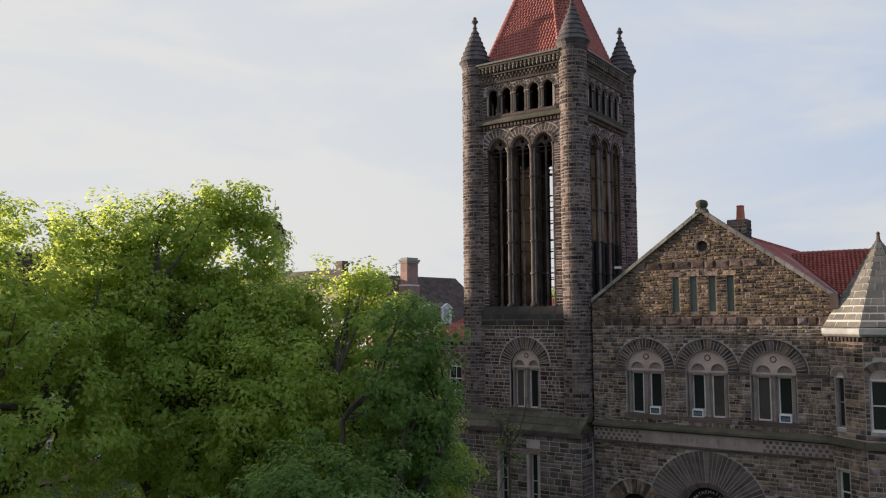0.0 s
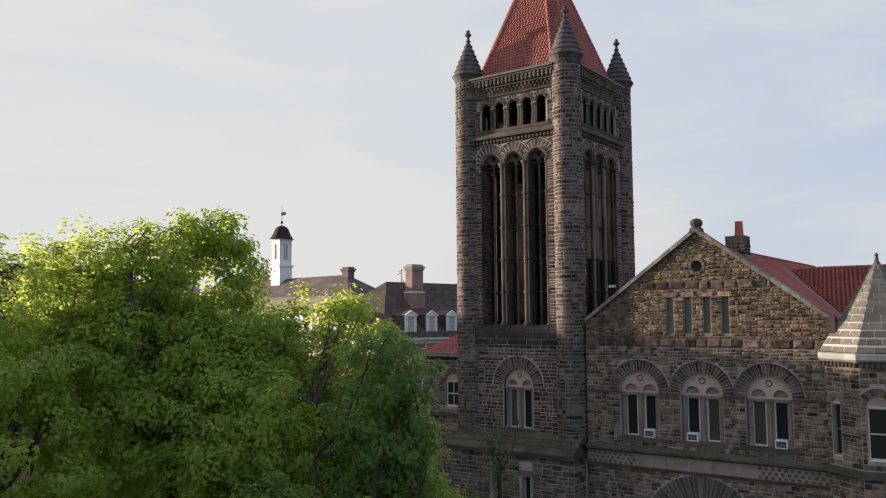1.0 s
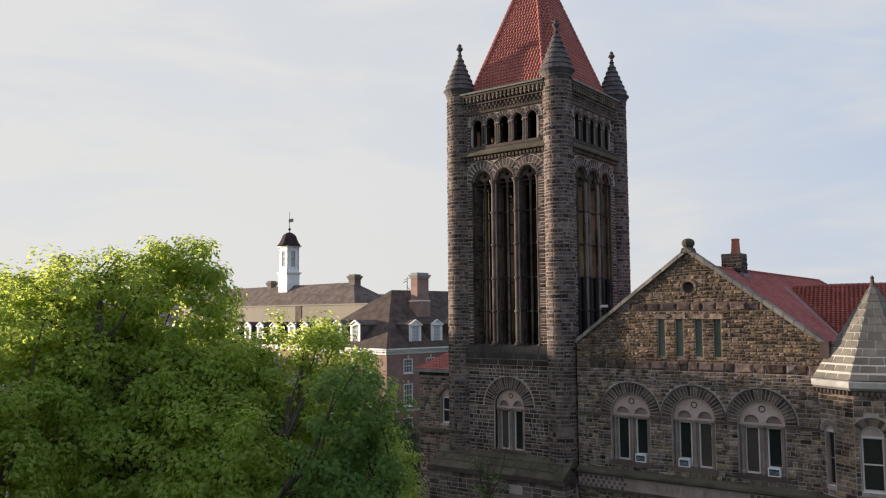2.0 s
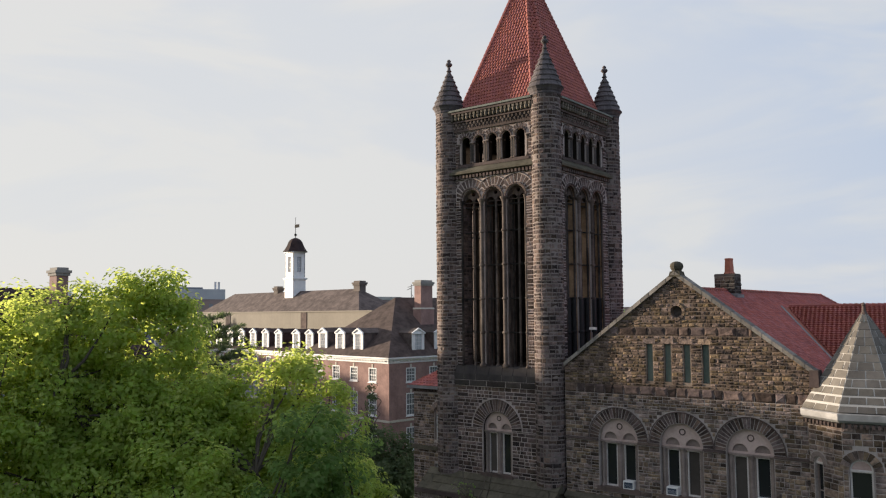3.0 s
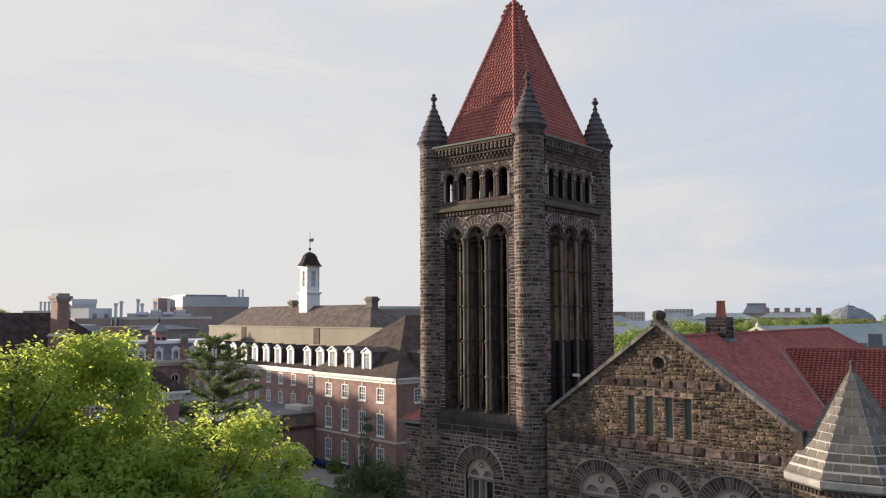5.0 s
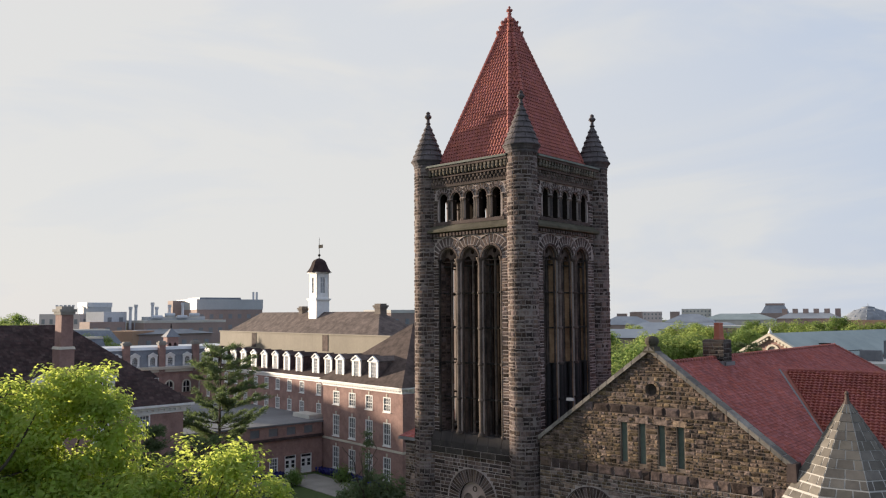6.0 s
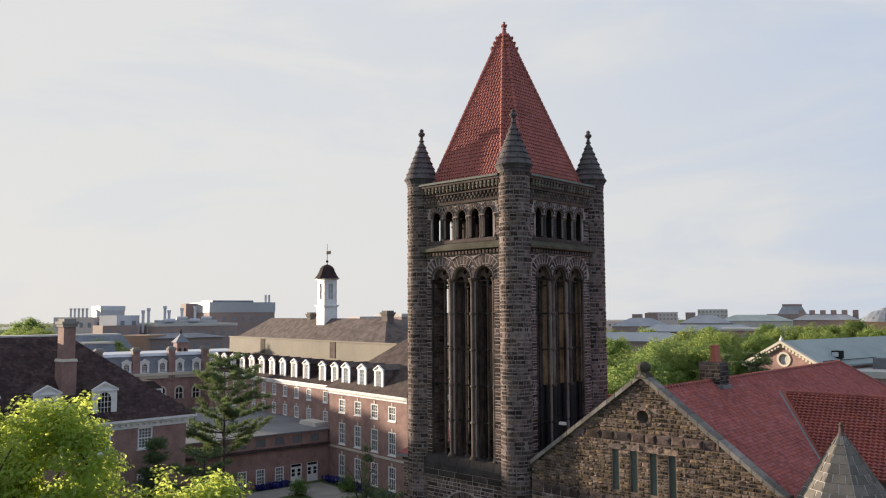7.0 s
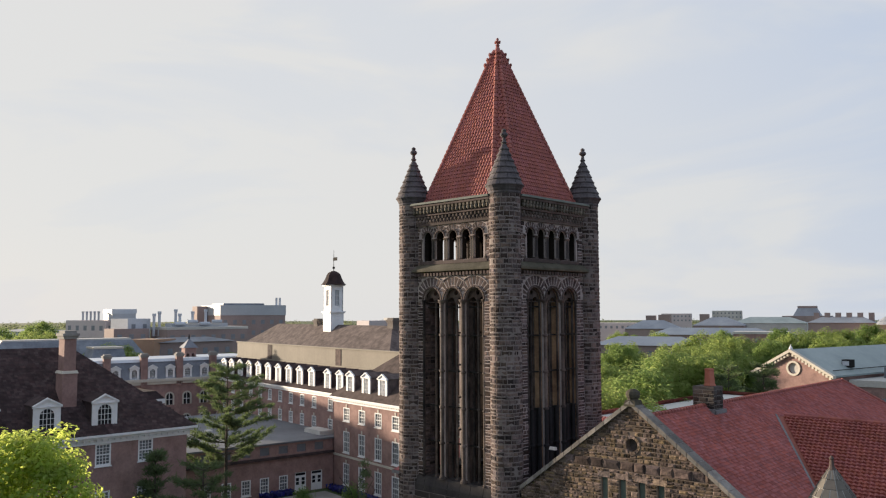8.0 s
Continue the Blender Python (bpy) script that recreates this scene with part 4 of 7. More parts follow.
for i in range(8):
    for s in (0.90, 0.935, 0.97):
        p = Vector((*base[i], EAVE)).lerp(Vector((*tip[i], TOP)), s)
        out = Vector((p.x, p.y, 0)).normalized()
        put("crocket", knob, spire, Matrix.Translation(p + out * 0.16))

# base storey with its sloping stone skirt
X0, X1, Y0, Y1 = -4.75, 4.25, -5.2, 4.6
wall = part("base_wall", Geo().panel(rect(X0, X1, 0, 7.2), [rect(-0.95, -0.45, 1.5, 6.05), rect(1.0, 1.52, 1.5, 6.1)], lambda u, d, w: (u, d, w), Y0, Y0 + 0.7).box(X0, X0 + 0.7, Y0 + 0.7, Y1, 0, 7.2).box(X1 - 0.7, X1, Y0 + 0.7, Y1, 0, 7.2), MORTAR_PALE, tower)
fo = lambda u, w: Matrix.Translation((u, Y0, w))
lay(wall, courses(rng, X0, X1, 0.0, 7.15, [(-0.7, 1.3, 6.3, 0.42, 0), (1.26, 1.3, 6.35, 0.42, 0)], low=0.2, high=0.36, short=0.35, long=0.9), fo, BASESTONE, rng, 60)
fo = lambda u, w: pose(X1, u, w, 0, 0, 90)
lay(wall, courses(rng, Y0, -3.8, 0.0, 7.15, low=0.2, high=0.36, short=0.35, long=0.9), fo, BASESTONE, rng)
fo = lambda u, w: pose(X0, u, w, 0, 0, 270)
lay(wall, courses(rng, Y0, Y1, 0.0, 7.15), lambda u, w: pose(X0, -u - 0.6, w, 0, 0, 270), BASESTONE, rng)
for c in (-0.7, 1.26):
    sash_window(tower, pose(c, Y0 + 0.4, 1.5), 0.5, 4.55, 1, 3, 0.06, 0.1, frame_material=WINDOW_PAINT)
    part("lintel", Geo().box(c - 0.42, c + 0.42, Y0 - 0.06, Y0 + 0.4, 6.06, 6.4), BASESTONE, tower)
part("base_ledge", Geo().box(X0 - 0.12, X1 + 0.12, Y0 - 0.14, Y1, 7.15, 7.38), DRESSED, tower)
rows = 3
for r in range(rows):
    f0, f1 = r / rows, (r + 1) / rows
    y0, y1 = Y0 - 0.1 + (-HY - Y0 + 0.1) * f0, Y0 - 0.1 + (-HY + 0.05 - Y0 + 0.1) * f1
    z0, z1 = 7.38 + 1.0 * f0 + 0.05, 7.38 + 1.0 * f1
    cuts = [X0, -2.6, -1.2, 0.3, 1.9, 3.2, X1] if r % 2 else [X0, -3.2, -1.8, -0.4, 1.2, 2.5, X1]
    for a, b in zip(cuts, cuts[1:]):
        part("skirt_slab", Geo().add([(a + 0.01, y0, z0), (b - 0.01, y0, z0), (b - 0.01, y1, z1), (a + 0.01, y1, z1), (a + 0.01, y0, z0 - 0.12), (b - 0.01, y0, z0 - 0.12), (b - 0.01, y1 + 0.2, z1 - 0.5), (a + 0.01, y1 + 0.2, z1 - 0.5)],
                                     [(0, 1, 2, 3), (0, 4, 5, 1), (1, 5, 6, 2), (2, 6, 7, 3), (3, 7, 4, 0), (7, 6, 5, 4)]), MOSSY, tower)
part("skirt_core", Geo().add([(X0, Y0, 7.3), (X1, Y0, 7.3), (X1, Y1, 7.3), (X0, Y1, 7.3), (-HX, -HY + 0.2, 8.3), (HX, -HY + 0.2, 8.3), (HX, HY, 8.3), (-HX, HY, 8.3)], [(3, 2, 1, 0), (4, 5, 6, 7), (0, 1, 5, 4), (1, 2, 6, 5), (2, 3, 7, 6), (3, 0, 4, 7)]), MOSSY, tower)
for x in (X1 - 0.55, X0 + 0.55):
    part("skirt_point", Geo().add([(x - 0.5, Y0 + 0.05, 7.38), (x + 0.5, Y0 + 0.05, 7.38), (x + 0.5, Y0 + 1.05, 7.38), (x - 0.5, Y0 + 1.05, 7.38), (x, Y0 + 0.6, 8.15)], [(0, 1, 4), (1, 2, 4), (2, 3, 4), (3, 0, 4), (3, 2, 1, 0)]), MOSSY, tower)


# ---- gabled hall ----
FY = 45.02                     # its front face
hall = thing("gabled_hall", pose(-11.3, FY, GZ), "brown stone gabled hall with red tile roof and arched windows", "building")
rng = random.Random(21)
GA, GL, GR, SLOPE = 19.35, -6.35, 6.35, 0.735    # apex, left and right ends, pitch
eave_l, eave_r = GA - SLOPE * -GL, GA - SLOPE * GR
WINS = (-3.32, 0.02, 3.3)
slits = (-1.48, -0.53, 0.45, 1.38)
holes = [arch(c, 8.55, 10.98, 1.08, 18) for c in WINS] + [rect(c - 0.17, c + 0.17, 14.05, 15.9) for c in slits] + [circle(0.0, 17.5, 0.28)]
holes += [arch(-0.15, 0.05, 3.75, 1.25, 20), arch(-4.05, 0.05, 3.3, 0.95, 14), arch(3.75, 0.05, 3.3, 0.95, 14)]
wall = part("front_wall", Geo().panel([(GL, 0), (GR, 0), (GR, 13.54), (GL, 13.54)], holes[:3] + holes[8:], lambda u, d, w: (u, d, w), 0.0, 0.7), MORTAR, hall)
gable = part("gable_wall", Geo().panel([(GL, 13.54), (GR, 13.54), (GR, eave_r), (0, GA), (GL, eave_l)], holes[3:8], lambda u, d, w: (u, d, w), 0.0, 0.7), GABLE_MORTAR, hall)
fo = lambda u, w: Matrix.Translation((u, 0, w))
st = courses(rng, GL, GR, 0.0, 6.95, [(-0.15, 0, 3.75, 1.7, 3.1), (-4.05, 0, 3.3, 0.97, 1.75), (3.75, 0, 3.3, 0.97, 1.75)])
st += courses(rng, GL, GR, 8.05, 13.3, [(c, 8.3, 10.98, 1.1, 1.68) for c in WINS], low=0.12, high=0.27, short=0.2, long=0.52)
top = courses(rng, GL, GR, 13.78, 16.3, [(c, 13.9, 16.15, 0.2, 0) for c in slits], low=0.12, high=0.27, short=0.18, long=0.45)
top += courses(rng, GL, GR, 16.74, GA - 0.2, [(0, 17.1, 17.5, 0.43, 0.43)], low=0.12, high=0.27, short=0.18, long=0.45)
for z0, z1 in ((13.3, 13.78), (16.3, 16.74)):      # two belts of large blocks
    u, belt = GL, []
    while u < GR:
        u1 = u + rng.uniform(0.4, 0.95)
        lim = (GA + 0.06 - z1) / SLOPE
        if max(u, -lim) < min(u1, lim) - 0.08:
            belt.append((max(u, -lim), min(u1, GR, lim), z0, z1))
        u = u1
    lay(wall, belt, fo, TOWERSTONE, rng, 20, joint=0.028, depth=(0.05, 0.10), name="belt_stone")
inside = []
for ua, ub, wa, wb in top:
    lim = (GA + 0.06 - wb) / SLOPE
    if lim > 0.1 and max(ua, -lim) < min(ub, lim) - 0.08:
        inside.append((max(ua, -lim), min(ub, lim), wa, wb))
lay(gable, inside, fo, GABLESTONE, rng, 150, joint=0.027, depth=(0.02, 0.075))
lay(wall, st, fo, STONE, rng, 150, joint=0.027, depth=(0.02, 0.075))
for c in WINS:
    ring(wall, c, 10.98, 1.1, 1.60, 25, fo, TOWERSTONE, 0.025, joint=0.045)
    part("hood_mould", Geo().hoop(c, -0.06, 10.98, 1.635, 0.026), DRESSED, wall)
for a, b in ((GL, WINS[0] - 1.1), (WINS[0] + 1.1, WINS[1] - 1.1), (WINS[1] + 1.1, WINS[2] - 1.1), (WINS[2] + 1.1, GR)):
    part("impost", Geo().box(a, b, -0.13, 0.02, 10.86, 10.975, 0.015), DRESSED, wall)
twin_window(hall, pose(WINS[0], 0, 8.57), 1.075, 2.42, coolers=(1,))
twin_window(hall, pose(WINS[1], 0, 8.57), 1.075, 2.42, coolers=(-1,), dark=(1,))
twin_window(hall, pose(WINS[2], 0, 8.57), 1.075, 2.42, coolers=(1,), dark=(-1,))
for c in slits:
    part("slit_pane", Geo().box(c - 0.2, c + 0.2, 0.14, 0.2, 14.0, 15.95), GLASS_GREEN, hall, "blue-green weathered slit pane")
    part("lintel", Geo().box(c - 0.34, c + 0.34, -0.06, 0.3, 15.92, 16.18, 0.02), STONE, hall)
ring(wall, 0.0, 17.5, 0.29, 0.43, 12, fo, STONE, 0.05, (0, 2 * math.pi))
# dark plate whose colour stands in for the unlit hole
part("oculus_louvre", Geo().box(-0.3, 0.3, 0.3, 0.36, 17.2, 17.8), SOOT_SHADE_STONE, hall)
ring(wall, -0.15, 3.75, 1.27, 1.5, 29, fo, DRESSED, 0.12, joint=0.02)
ring(wall, -0.15, 3.75, 1.52, 3.08, 37, fo, WEDGE, 0.03, joint=0.045)
for c in (-4.05, 3.75):
    ring(wall, c, 3.3, 0.97, 1.72, 19, fo, STONE, 0.08, joint=0.035)
# string course and chequered frieze
g = Geo().add([(GL, -0.32, 7.78), (GR, -0.32, 7.78), (GR, -0.32, 7.9), (GL, -0.32, 7.9), (GL, 0.0, 8.12), (GR, 0.0, 8.12), (GL, 0.02, 7.68), (GR, 0.02, 7.68)], [(0, 1, 2, 3), (3, 2, 5, 4), (6, 7, 1, 0), (0, 3, 4, 6), (1, 7, 5, 2), (4, 5, 7, 6)])
part("string_course", g, MOSSY, hall, "mossy projecting stone ledge")
frieze = part("frieze", Geo().box(GL, GR, -0.09, 0.02, 7.02, 7.68), FRIEZESTONE, hall, "pinkish chequered stone frieze")
chk = Geo().box(-0.075, 0.075, -0.125, -0.08, -0.075, 0.075, 0.0).mesh("chequer", CHEQUER)
for k in range(42):
    for row in range(3):
        u = GL + 0.15 + k * 0.3 + (0.15 if row % 2 else 0.0)
        if u < GR - 0.1 and not -3.6 < u < 2.8:
            put("chequer", chk, frieze, Matrix.Translation((u, 0, 7.14 + row * 0.21)))
bar = Geo().box(-0.08, 0.08, -0.105, -0.085, 7.2, 7.5).mesh("worn_letter", FRIEZESTONE)
for k in range(14):
    if k != 7:
        put("worn_letter", bar, frieze, Matrix.Translation((-1.9 + k * 0.27, 0, 0)))
part("lower_ledge", Geo().box(GL, GR, -0.14, 0.02, 6.92, 7.04), DRESSED, hall)
# entrance: dark fanlight with the department's name, doors below
fan = part("fanlight", Geo().panel([(-0.15 + 1.27 * math.cos(math.pi * i / 24), 3.7 + 1.27 * math.sin(math.pi * i / 24)) for i in range(25)], [], lambda u, d, w: (u, d, w), 0.45, 0.52), IRON, hall, "black fanlight with white curved lettering")
for i, ch in enumerate("MATHEMATICS"):
    a = math.pi / 2 + (5 - i) * 0.185
    cu = bpy.data.curves.new("letter", "FONT")
    cu.body, cu.size, cu.align_x, cu.extrude = ch, 0.22, "CENTER", 0.006
    ob = new("letter", cu)
    dg = bpy.context.evaluated_depsgraph_get()
    me = bpy.data.meshes.new_from_object(ob.evaluated_get(dg))
    bpy.data.objects.remove(ob)
    me.materials.clear()
    me.materials.append(PAINT)
    put("letter", me, fan, Matrix.Translation((-0.15 + 0.92 * math.cos(a), 0.44, 3.7 + 0.92 * math.sin(a))) @ Matrix.Rotation(a - math.pi / 2, 4, "Y").inverted() @ Matrix.Rotation(math.pi / 2, 4, "X"))
part("emblem", Geo().lathe([(0.0, -0.01), (0.24, -0.01), (0.24, 0.01), (0.0, 0.01)], 16).moved(Matrix.Translation((-0.15, 0.43, 4.2)) @ Matrix.Rotation(math.pi / 2, 4, "X")), LEAD, fan, "round pale emblem")
part("entrance_door", Geo().box(-1.42, 1.12, 0.5, 0.58, 0.05, 3.7), SHINGLE_DARK, hall)
for c in (-4.05, 3.75):
    part("side_pane", Geo().box(c - 1.0, c + 1.0, 0.4, 0.46, 0.05, 4.3), GLASS, hall)
# copings with kneelers and the apex knob
run = math.hypot(1, SLOPE)
for s in (-1, 1):
    n = 14
    end = GR if s > 0 else -GL
    for k in range(n):
        a, b = end * k / n + 0.016, end * (k + 1) / n - 0.016
        za, zb = GA - SLOPE * a, GA - SLOPE * b
        part("coping_stone", Geo().add([(s * e, y, z) for y in (-0.16, 0.5) for e, z in ((a, za - 0.07), (b, zb - 0.07), (b, zb + 0.15), (a, za + 0.15))],
                                       [(0, 1, 2, 3), (7, 6, 5, 4), (3, 2, 6, 7), (1, 0, 4, 5), (2, 1, 5, 6), (0, 3, 7, 4)]), COPING, hall)
    part("coping_bed", Geo().add([(s * e, y, z) for y in (-0.13, 0.47) for e, z in ((0.0, GA - 0.07), (end, GA - SLOPE * end - 0.07), (end, GA - SLOPE * end + 0.125), (0.0, GA + 0.125))],
                                 [(0, 1, 2, 3), (7, 6, 5, 4), (3, 2, 6, 7), (1, 0, 4, 5), (2, 1, 5, 6), (0, 3, 7, 4)]), MORTAR_PALE, hall)
part("kneeler", Geo().box(GR - 0.3, GR + 0.12, -0.2, 0.5, eave_r - 0.55, eave_r + 0.2, 0.03), DRESSED, hall)
part("apex_knob", Geo().box(-0.3, 0.3, -0.18, 0.52, GA - 0.12, GA + 0.14, 0.06).lathe([(0.27, GA + 0.1), (0.24, GA + 0.2), (0.3, GA + 0.28), (0.33, GA + 0.4), (0.3, GA + 0.52), (0.2, GA + 0.6), (0.07, GA + 0.64)], 12, 0, 0.17), MOSSY, hall)
flood = thing("flood_light", pose(-16.53, 46.2, GZ + 14.9), "small white flood light beside the stone coping", "lamp")
part("housing", Geo().box(-0.2, 0.2, -0.08, 0.08, 1.66, 1.80, 0.02), WINDOW_PAINT, flood)
part("bracket", Geo().tube((0, 0, 0.0), (0, 0, 1.64), 0.03, 0.03, 6), IRON, flood)
# roofs
DEPTH, RZ = 27.6, 18.62
roof = part("roof", Geo().add([(GL - 0.3, 0.42, eave_l - 0.75), (0, 0.42, RZ), (GR + 0.3, 0.42, eave_r - 0.75), (GL - 0.3, DEPTH + 5, eave_l - 0.75), (0, DEPTH, RZ), (GR + 0.3, DEPTH + 5, eave_r - 0.75), (GL, 0.42, eave_l - 1.5), (GR, 0.42, eave_r - 1.5), (GL, DEPTH + 5, eave_l - 1.5), (GR, DEPTH + 5, eave_r - 1.5)],
                              [(0, 3, 4, 1), (1, 4, 5, 2), (3, 5, 4), (0, 1, 2, 7, 6), (6, 8, 3, 0), (2, 5, 9, 7), (8, 9, 5, 3), (6, 7, 9, 8)]), TILE_DARK, hall, "weathered red clay tile roof")
g = Geo()
tiled(g, (GR + 0.3, 0.46, eave_r - 0.75), (GR + 0.3, DEPTH + 4.9, eave_r - 0.75), (0, DEPTH, RZ), (0, 0.46, RZ), 0.17, 0.19, 0.055, 0.03)
tiled(g, (GL - 0.3, DEPTH + 4.9, eave_l - 0.75), (GL - 0.3, 0.46, eave_l - 0.75), (0, 0.46, RZ), (0, DEPTH, RZ), 0.30, 0.33)
part("roof_tile", g, TILE_DARK, roof, kind="stuff")
g = Geo()
ridge_tiles(g, (0, 0.5, RZ + 0.05), (0, DEPTH, RZ + 0.05), 0.11, 0.3)
ridge_tiles(g, (0, DEPTH, RZ + 0.08), (GR + 0.3, DEPTH + 5, eave_r - 0.7), 0.11, 0.3)
part("ridge_tile", g, TILE, roof, kind="stuff")
# cross wing behind
CY, CZ, CH, CP = 12.9, 17.72, 6.0, 0.52
cz0 = CZ - CP * CH
wing_roof = part("cross_roof", Geo().add([(1.3, CY, CZ), (26, CY, CZ), (26, CY - CH, cz0), (5.5, CY - CH, cz0), (26, CY + CH, cz0), (5.5, CY + CH, cz0)], [(0, 3, 2, 1), (0, 1, 4, 5), (1, 2, 4), (0, 5, 3), (3, 5, 4, 2)]), TILE, hall, "red clay tile cross roof")
g = Geo()
tiled(g, (5.9, CY - CH, cz0), (26, CY - CH, cz0), (26, CY, CZ), (1.7, CY, CZ), 0.24, 0.27, 0.06, 0.11)
part("roof_tile", g, TILE, wing_roof, kind="stuff")
g = Geo()
ridge_tiles(g, (1.8, CY, CZ + 0.08), (26, CY, CZ + 0.06), 0.11, 0.3)
part("ridge_tile", g, TILE, wing_roof, kind="stuff")
part("valley_flashing", Geo().slab([(1.25, CY, CZ + 0.10), (5.65, CY - CH, cz0 + 0.10), (5.76, CY - CH, cz0 + 0.11), (1.36, CY, CZ + 0.11)], 0.03), LEAD, wing_roof)
part("rear_wall", Geo().box(GL + 0.1, GL + 0.6, 0.7, DEPTH + 5, 0, eave_l - 0.4).box(GR - 0.6, GR - 0.1, 0.7, CY - CH, 0, eave_r - 0.4).box(6, 25.5, CY - CH + 0.4, CY - CH + 1, 0, cz0).box(25.4, 26, CY - CH + 0.4, CY + CH - 0.4, 0, cz0).box(6, 25.5, CY + CH - 1, CY + CH - 0.4, 0, cz0), STONE, hall)
# chimney
chim = part("chimney", Geo().box(-0.65, 0.5, 7.15, 8.15, 17.2, 19.5), COPING, hall, "sooty stone chimney with terracotta pot")
crng = random.Random(8)
for m in (pose(-0.075, 7.15, 0), pose(0.5, 7.65, 0, 0, 0, 90)):
    w = 0.575 if m.translation.x < 0.3 else 0.5
    lay(chim, courses(crng, -w, w, 17.4, 19.45, low=0.18, high=0.26, short=0.25, long=0.5), lambda u, z, m=m: m @ Matrix.Translation((u, 0, z)), SOOT_SHADE_STONE, crng, 40, depth=(0.03, 0.06))
part("chimney_cap", Geo().box(-0.67, 0.52, 7.13, 8.17, 19.47, 19.62, 0.03), SOOT_SHADE_STONE, chim)
part("flashing", Geo().box(0.5, 0.62, 7.0, 8.3, 17.6, 18.45).box(-0.75, 0.62, 6.95, 7.1, 17.6, 18.5), LEAD, chim, "grey lead chimney flashing")
part("pot", Geo().lathe([(0.29, 19.58), (0.3, 19.68), (0.26, 19.74), (0.22, 20.4), (0.24, 20.44), (0.24, 20.5), (0.18, 20.52), (0.17, 20.3), (0.01, 20.28)], 4, 0.02, 7.7, 0, 0.5), POT, chim, "red terracotta chimney pot")


# ---- octagonal pavilion with its stone cone ----
pav = thing("octagonal_pavilion", pose(-3.19, 46.21, GZ), "octagonal stone corner pavilion with tan slab cone roof", "tower")
rng = random.Random(31)
R, A0 = 2.55, radians(212)
corner = lambda k, r: (r * math.cos(A0 + k * math.pi / 4), r * math.sin(A0 + k * math.pi / 4))
faces = []
for k in range(8):
    (xa, ya), (xb, yb) = corner(k, R), corner(k + 1, R)
    m = pose((xa + xb) / 2, (ya + yb) / 2, 0, 0, 0, math.degrees(math.atan2(yb - ya, xb - xa)))
    half = math.hypot(xb - xa, yb - ya) / 2
    holes, block = [], []
    if k == 7:
        holes, block = [arch(-0.25, 8.6, 11.05, 0.19, 8)], [(-0.25, 8.5, 11.05, 0.22, 0.44)]
    if k == 0:
        holes, block = [arch(-0.45, 8.55, 10.95, 0.25, 10), rect(-0.8, -0.1, 4.6, 6.6)], [(-0.45, 8.4, 10.95, 0.28, 0.5), (-0.45, 4.5, 6.7, 0.4, 0)]
    if k == 1:
        holes, block = [arch(-0.3, 8.55, 10.9, 0.45, 12)], [(-0.3, 8.4, 10.9, 0.48, 0.85)]
    wall = part("wall", Geo().panel(rect(-half, half, 0, 13.2), holes, lambda u, d, w: (u, d, w), 0, 0.5).moved(m), MORTAR, pav)
    if k in (0, 1, 2, 7):
        lay(wall, courses(rng, -half, half, 0, 12.7, block + [(0, 7.75, 8.15, half, 0)], low=0.17, high=0.3, short=0.3, long=0.7), lambda u, w, m=m: m @ Matrix.Translation((u, 0, w)), STONE, rng, 70 if k in (0, 7) else 0)
        part("string_course", Geo().box(-half - 0.1, half + 0.1, -0.28, 0.05, 7.8, 8.1, 0.03).moved(m), MOSSY, pav)
        fo = lambda u, w, m=m: m @ Matrix.Translation((u, 0, w))
        if k == 7:
            ring(wall, -0.25, 11.05, 0.21, 0.4, 9, fo, JAMBSTONE, 0.05)
            sash_window(pav, m @ Matrix.Translation((-0.25, 0.25, 8.6)), 0.36, 2.3, 1, 2, 0.05, 0.1, frame_material=JAMBSTONE)
            part("window_head", Geo().panel(arch(-0.25, 11.0, 11.05, 0.18, 8), [], lambda u, d, w: (u, d, w), 0.12, 0.2).moved(m), PINKSTONE, pav)
        if k == 1:
            ring(wall, -0.3, 10.9, 0.47, 0.82, 11, fo, STONE, 0.03)
            sash_window(pav, m @ Matrix.Translation((-0.3, 0.25, 8.57)), 0.86, 2.3, 1, 2, 0.07, 0.1, frame_material=WINDOW_PAINT)
            part("window_head", Geo().panel(arch(-0.3, 10.86, 10.9, 0.44, 10), [], lambda u, d, w: (u, d, w), 0.12, 0.2).moved(m), PINKSTONE, pav)
        if k == 0:
            ring(wall, -0.45, 10.95, 0.27, 0.48, 9, fo, JAMBSTONE, 0.03)
            sash_window(pav, m @ Matrix.Translation((-0.45, 0.25, 8.57)), 0.48, 2.35, 1, 2, 0.06, 0.1, frame_material=JAMBSTONE)
            part("window_head", Geo().panel(arch(-0.45, 10.9, 10.95, 0.24, 8), [], lambda u, d, w: (u, d, w), 0.12, 0.2).moved(m), PINKSTONE, pav)
            sash_window(pav, m @ Matrix.Translation((-0.45, 0.25, 4.62)), 0.66, 1.95, 1, 2, 0.07, 0.1, frame_material=WINDOW_PAINT)
        if k in (0, 1, 7):
            c, z, r = {0: (-0.45, 10.95, 0.21), 1: (-0.3, 10.9, 0.41), 7: (-0.25, 11.05, 0.155)}[k]
            part("arch_frame", Geo().hoop(c, 0.11, z, r, 0.035).moved(m), WINDOW_PAINT, pav)
            part("transom", Geo().box(c - r - 0.03, c + r + 0.03, 0.07, 0.16, z - 0.06, z + 0.02).moved(m), WINDOW_PAINT, pav)
        dent = Geo().box(-0.06, 0.06, -0.2, 0.02, 12.62, 12.8).mesh("dentil", DRESSED)
        for i in range(-4, 5):
            put("dentil", dent, pav, m @ Matrix.Translation((i * 0.22, 0, 0)))
RE = 2.87
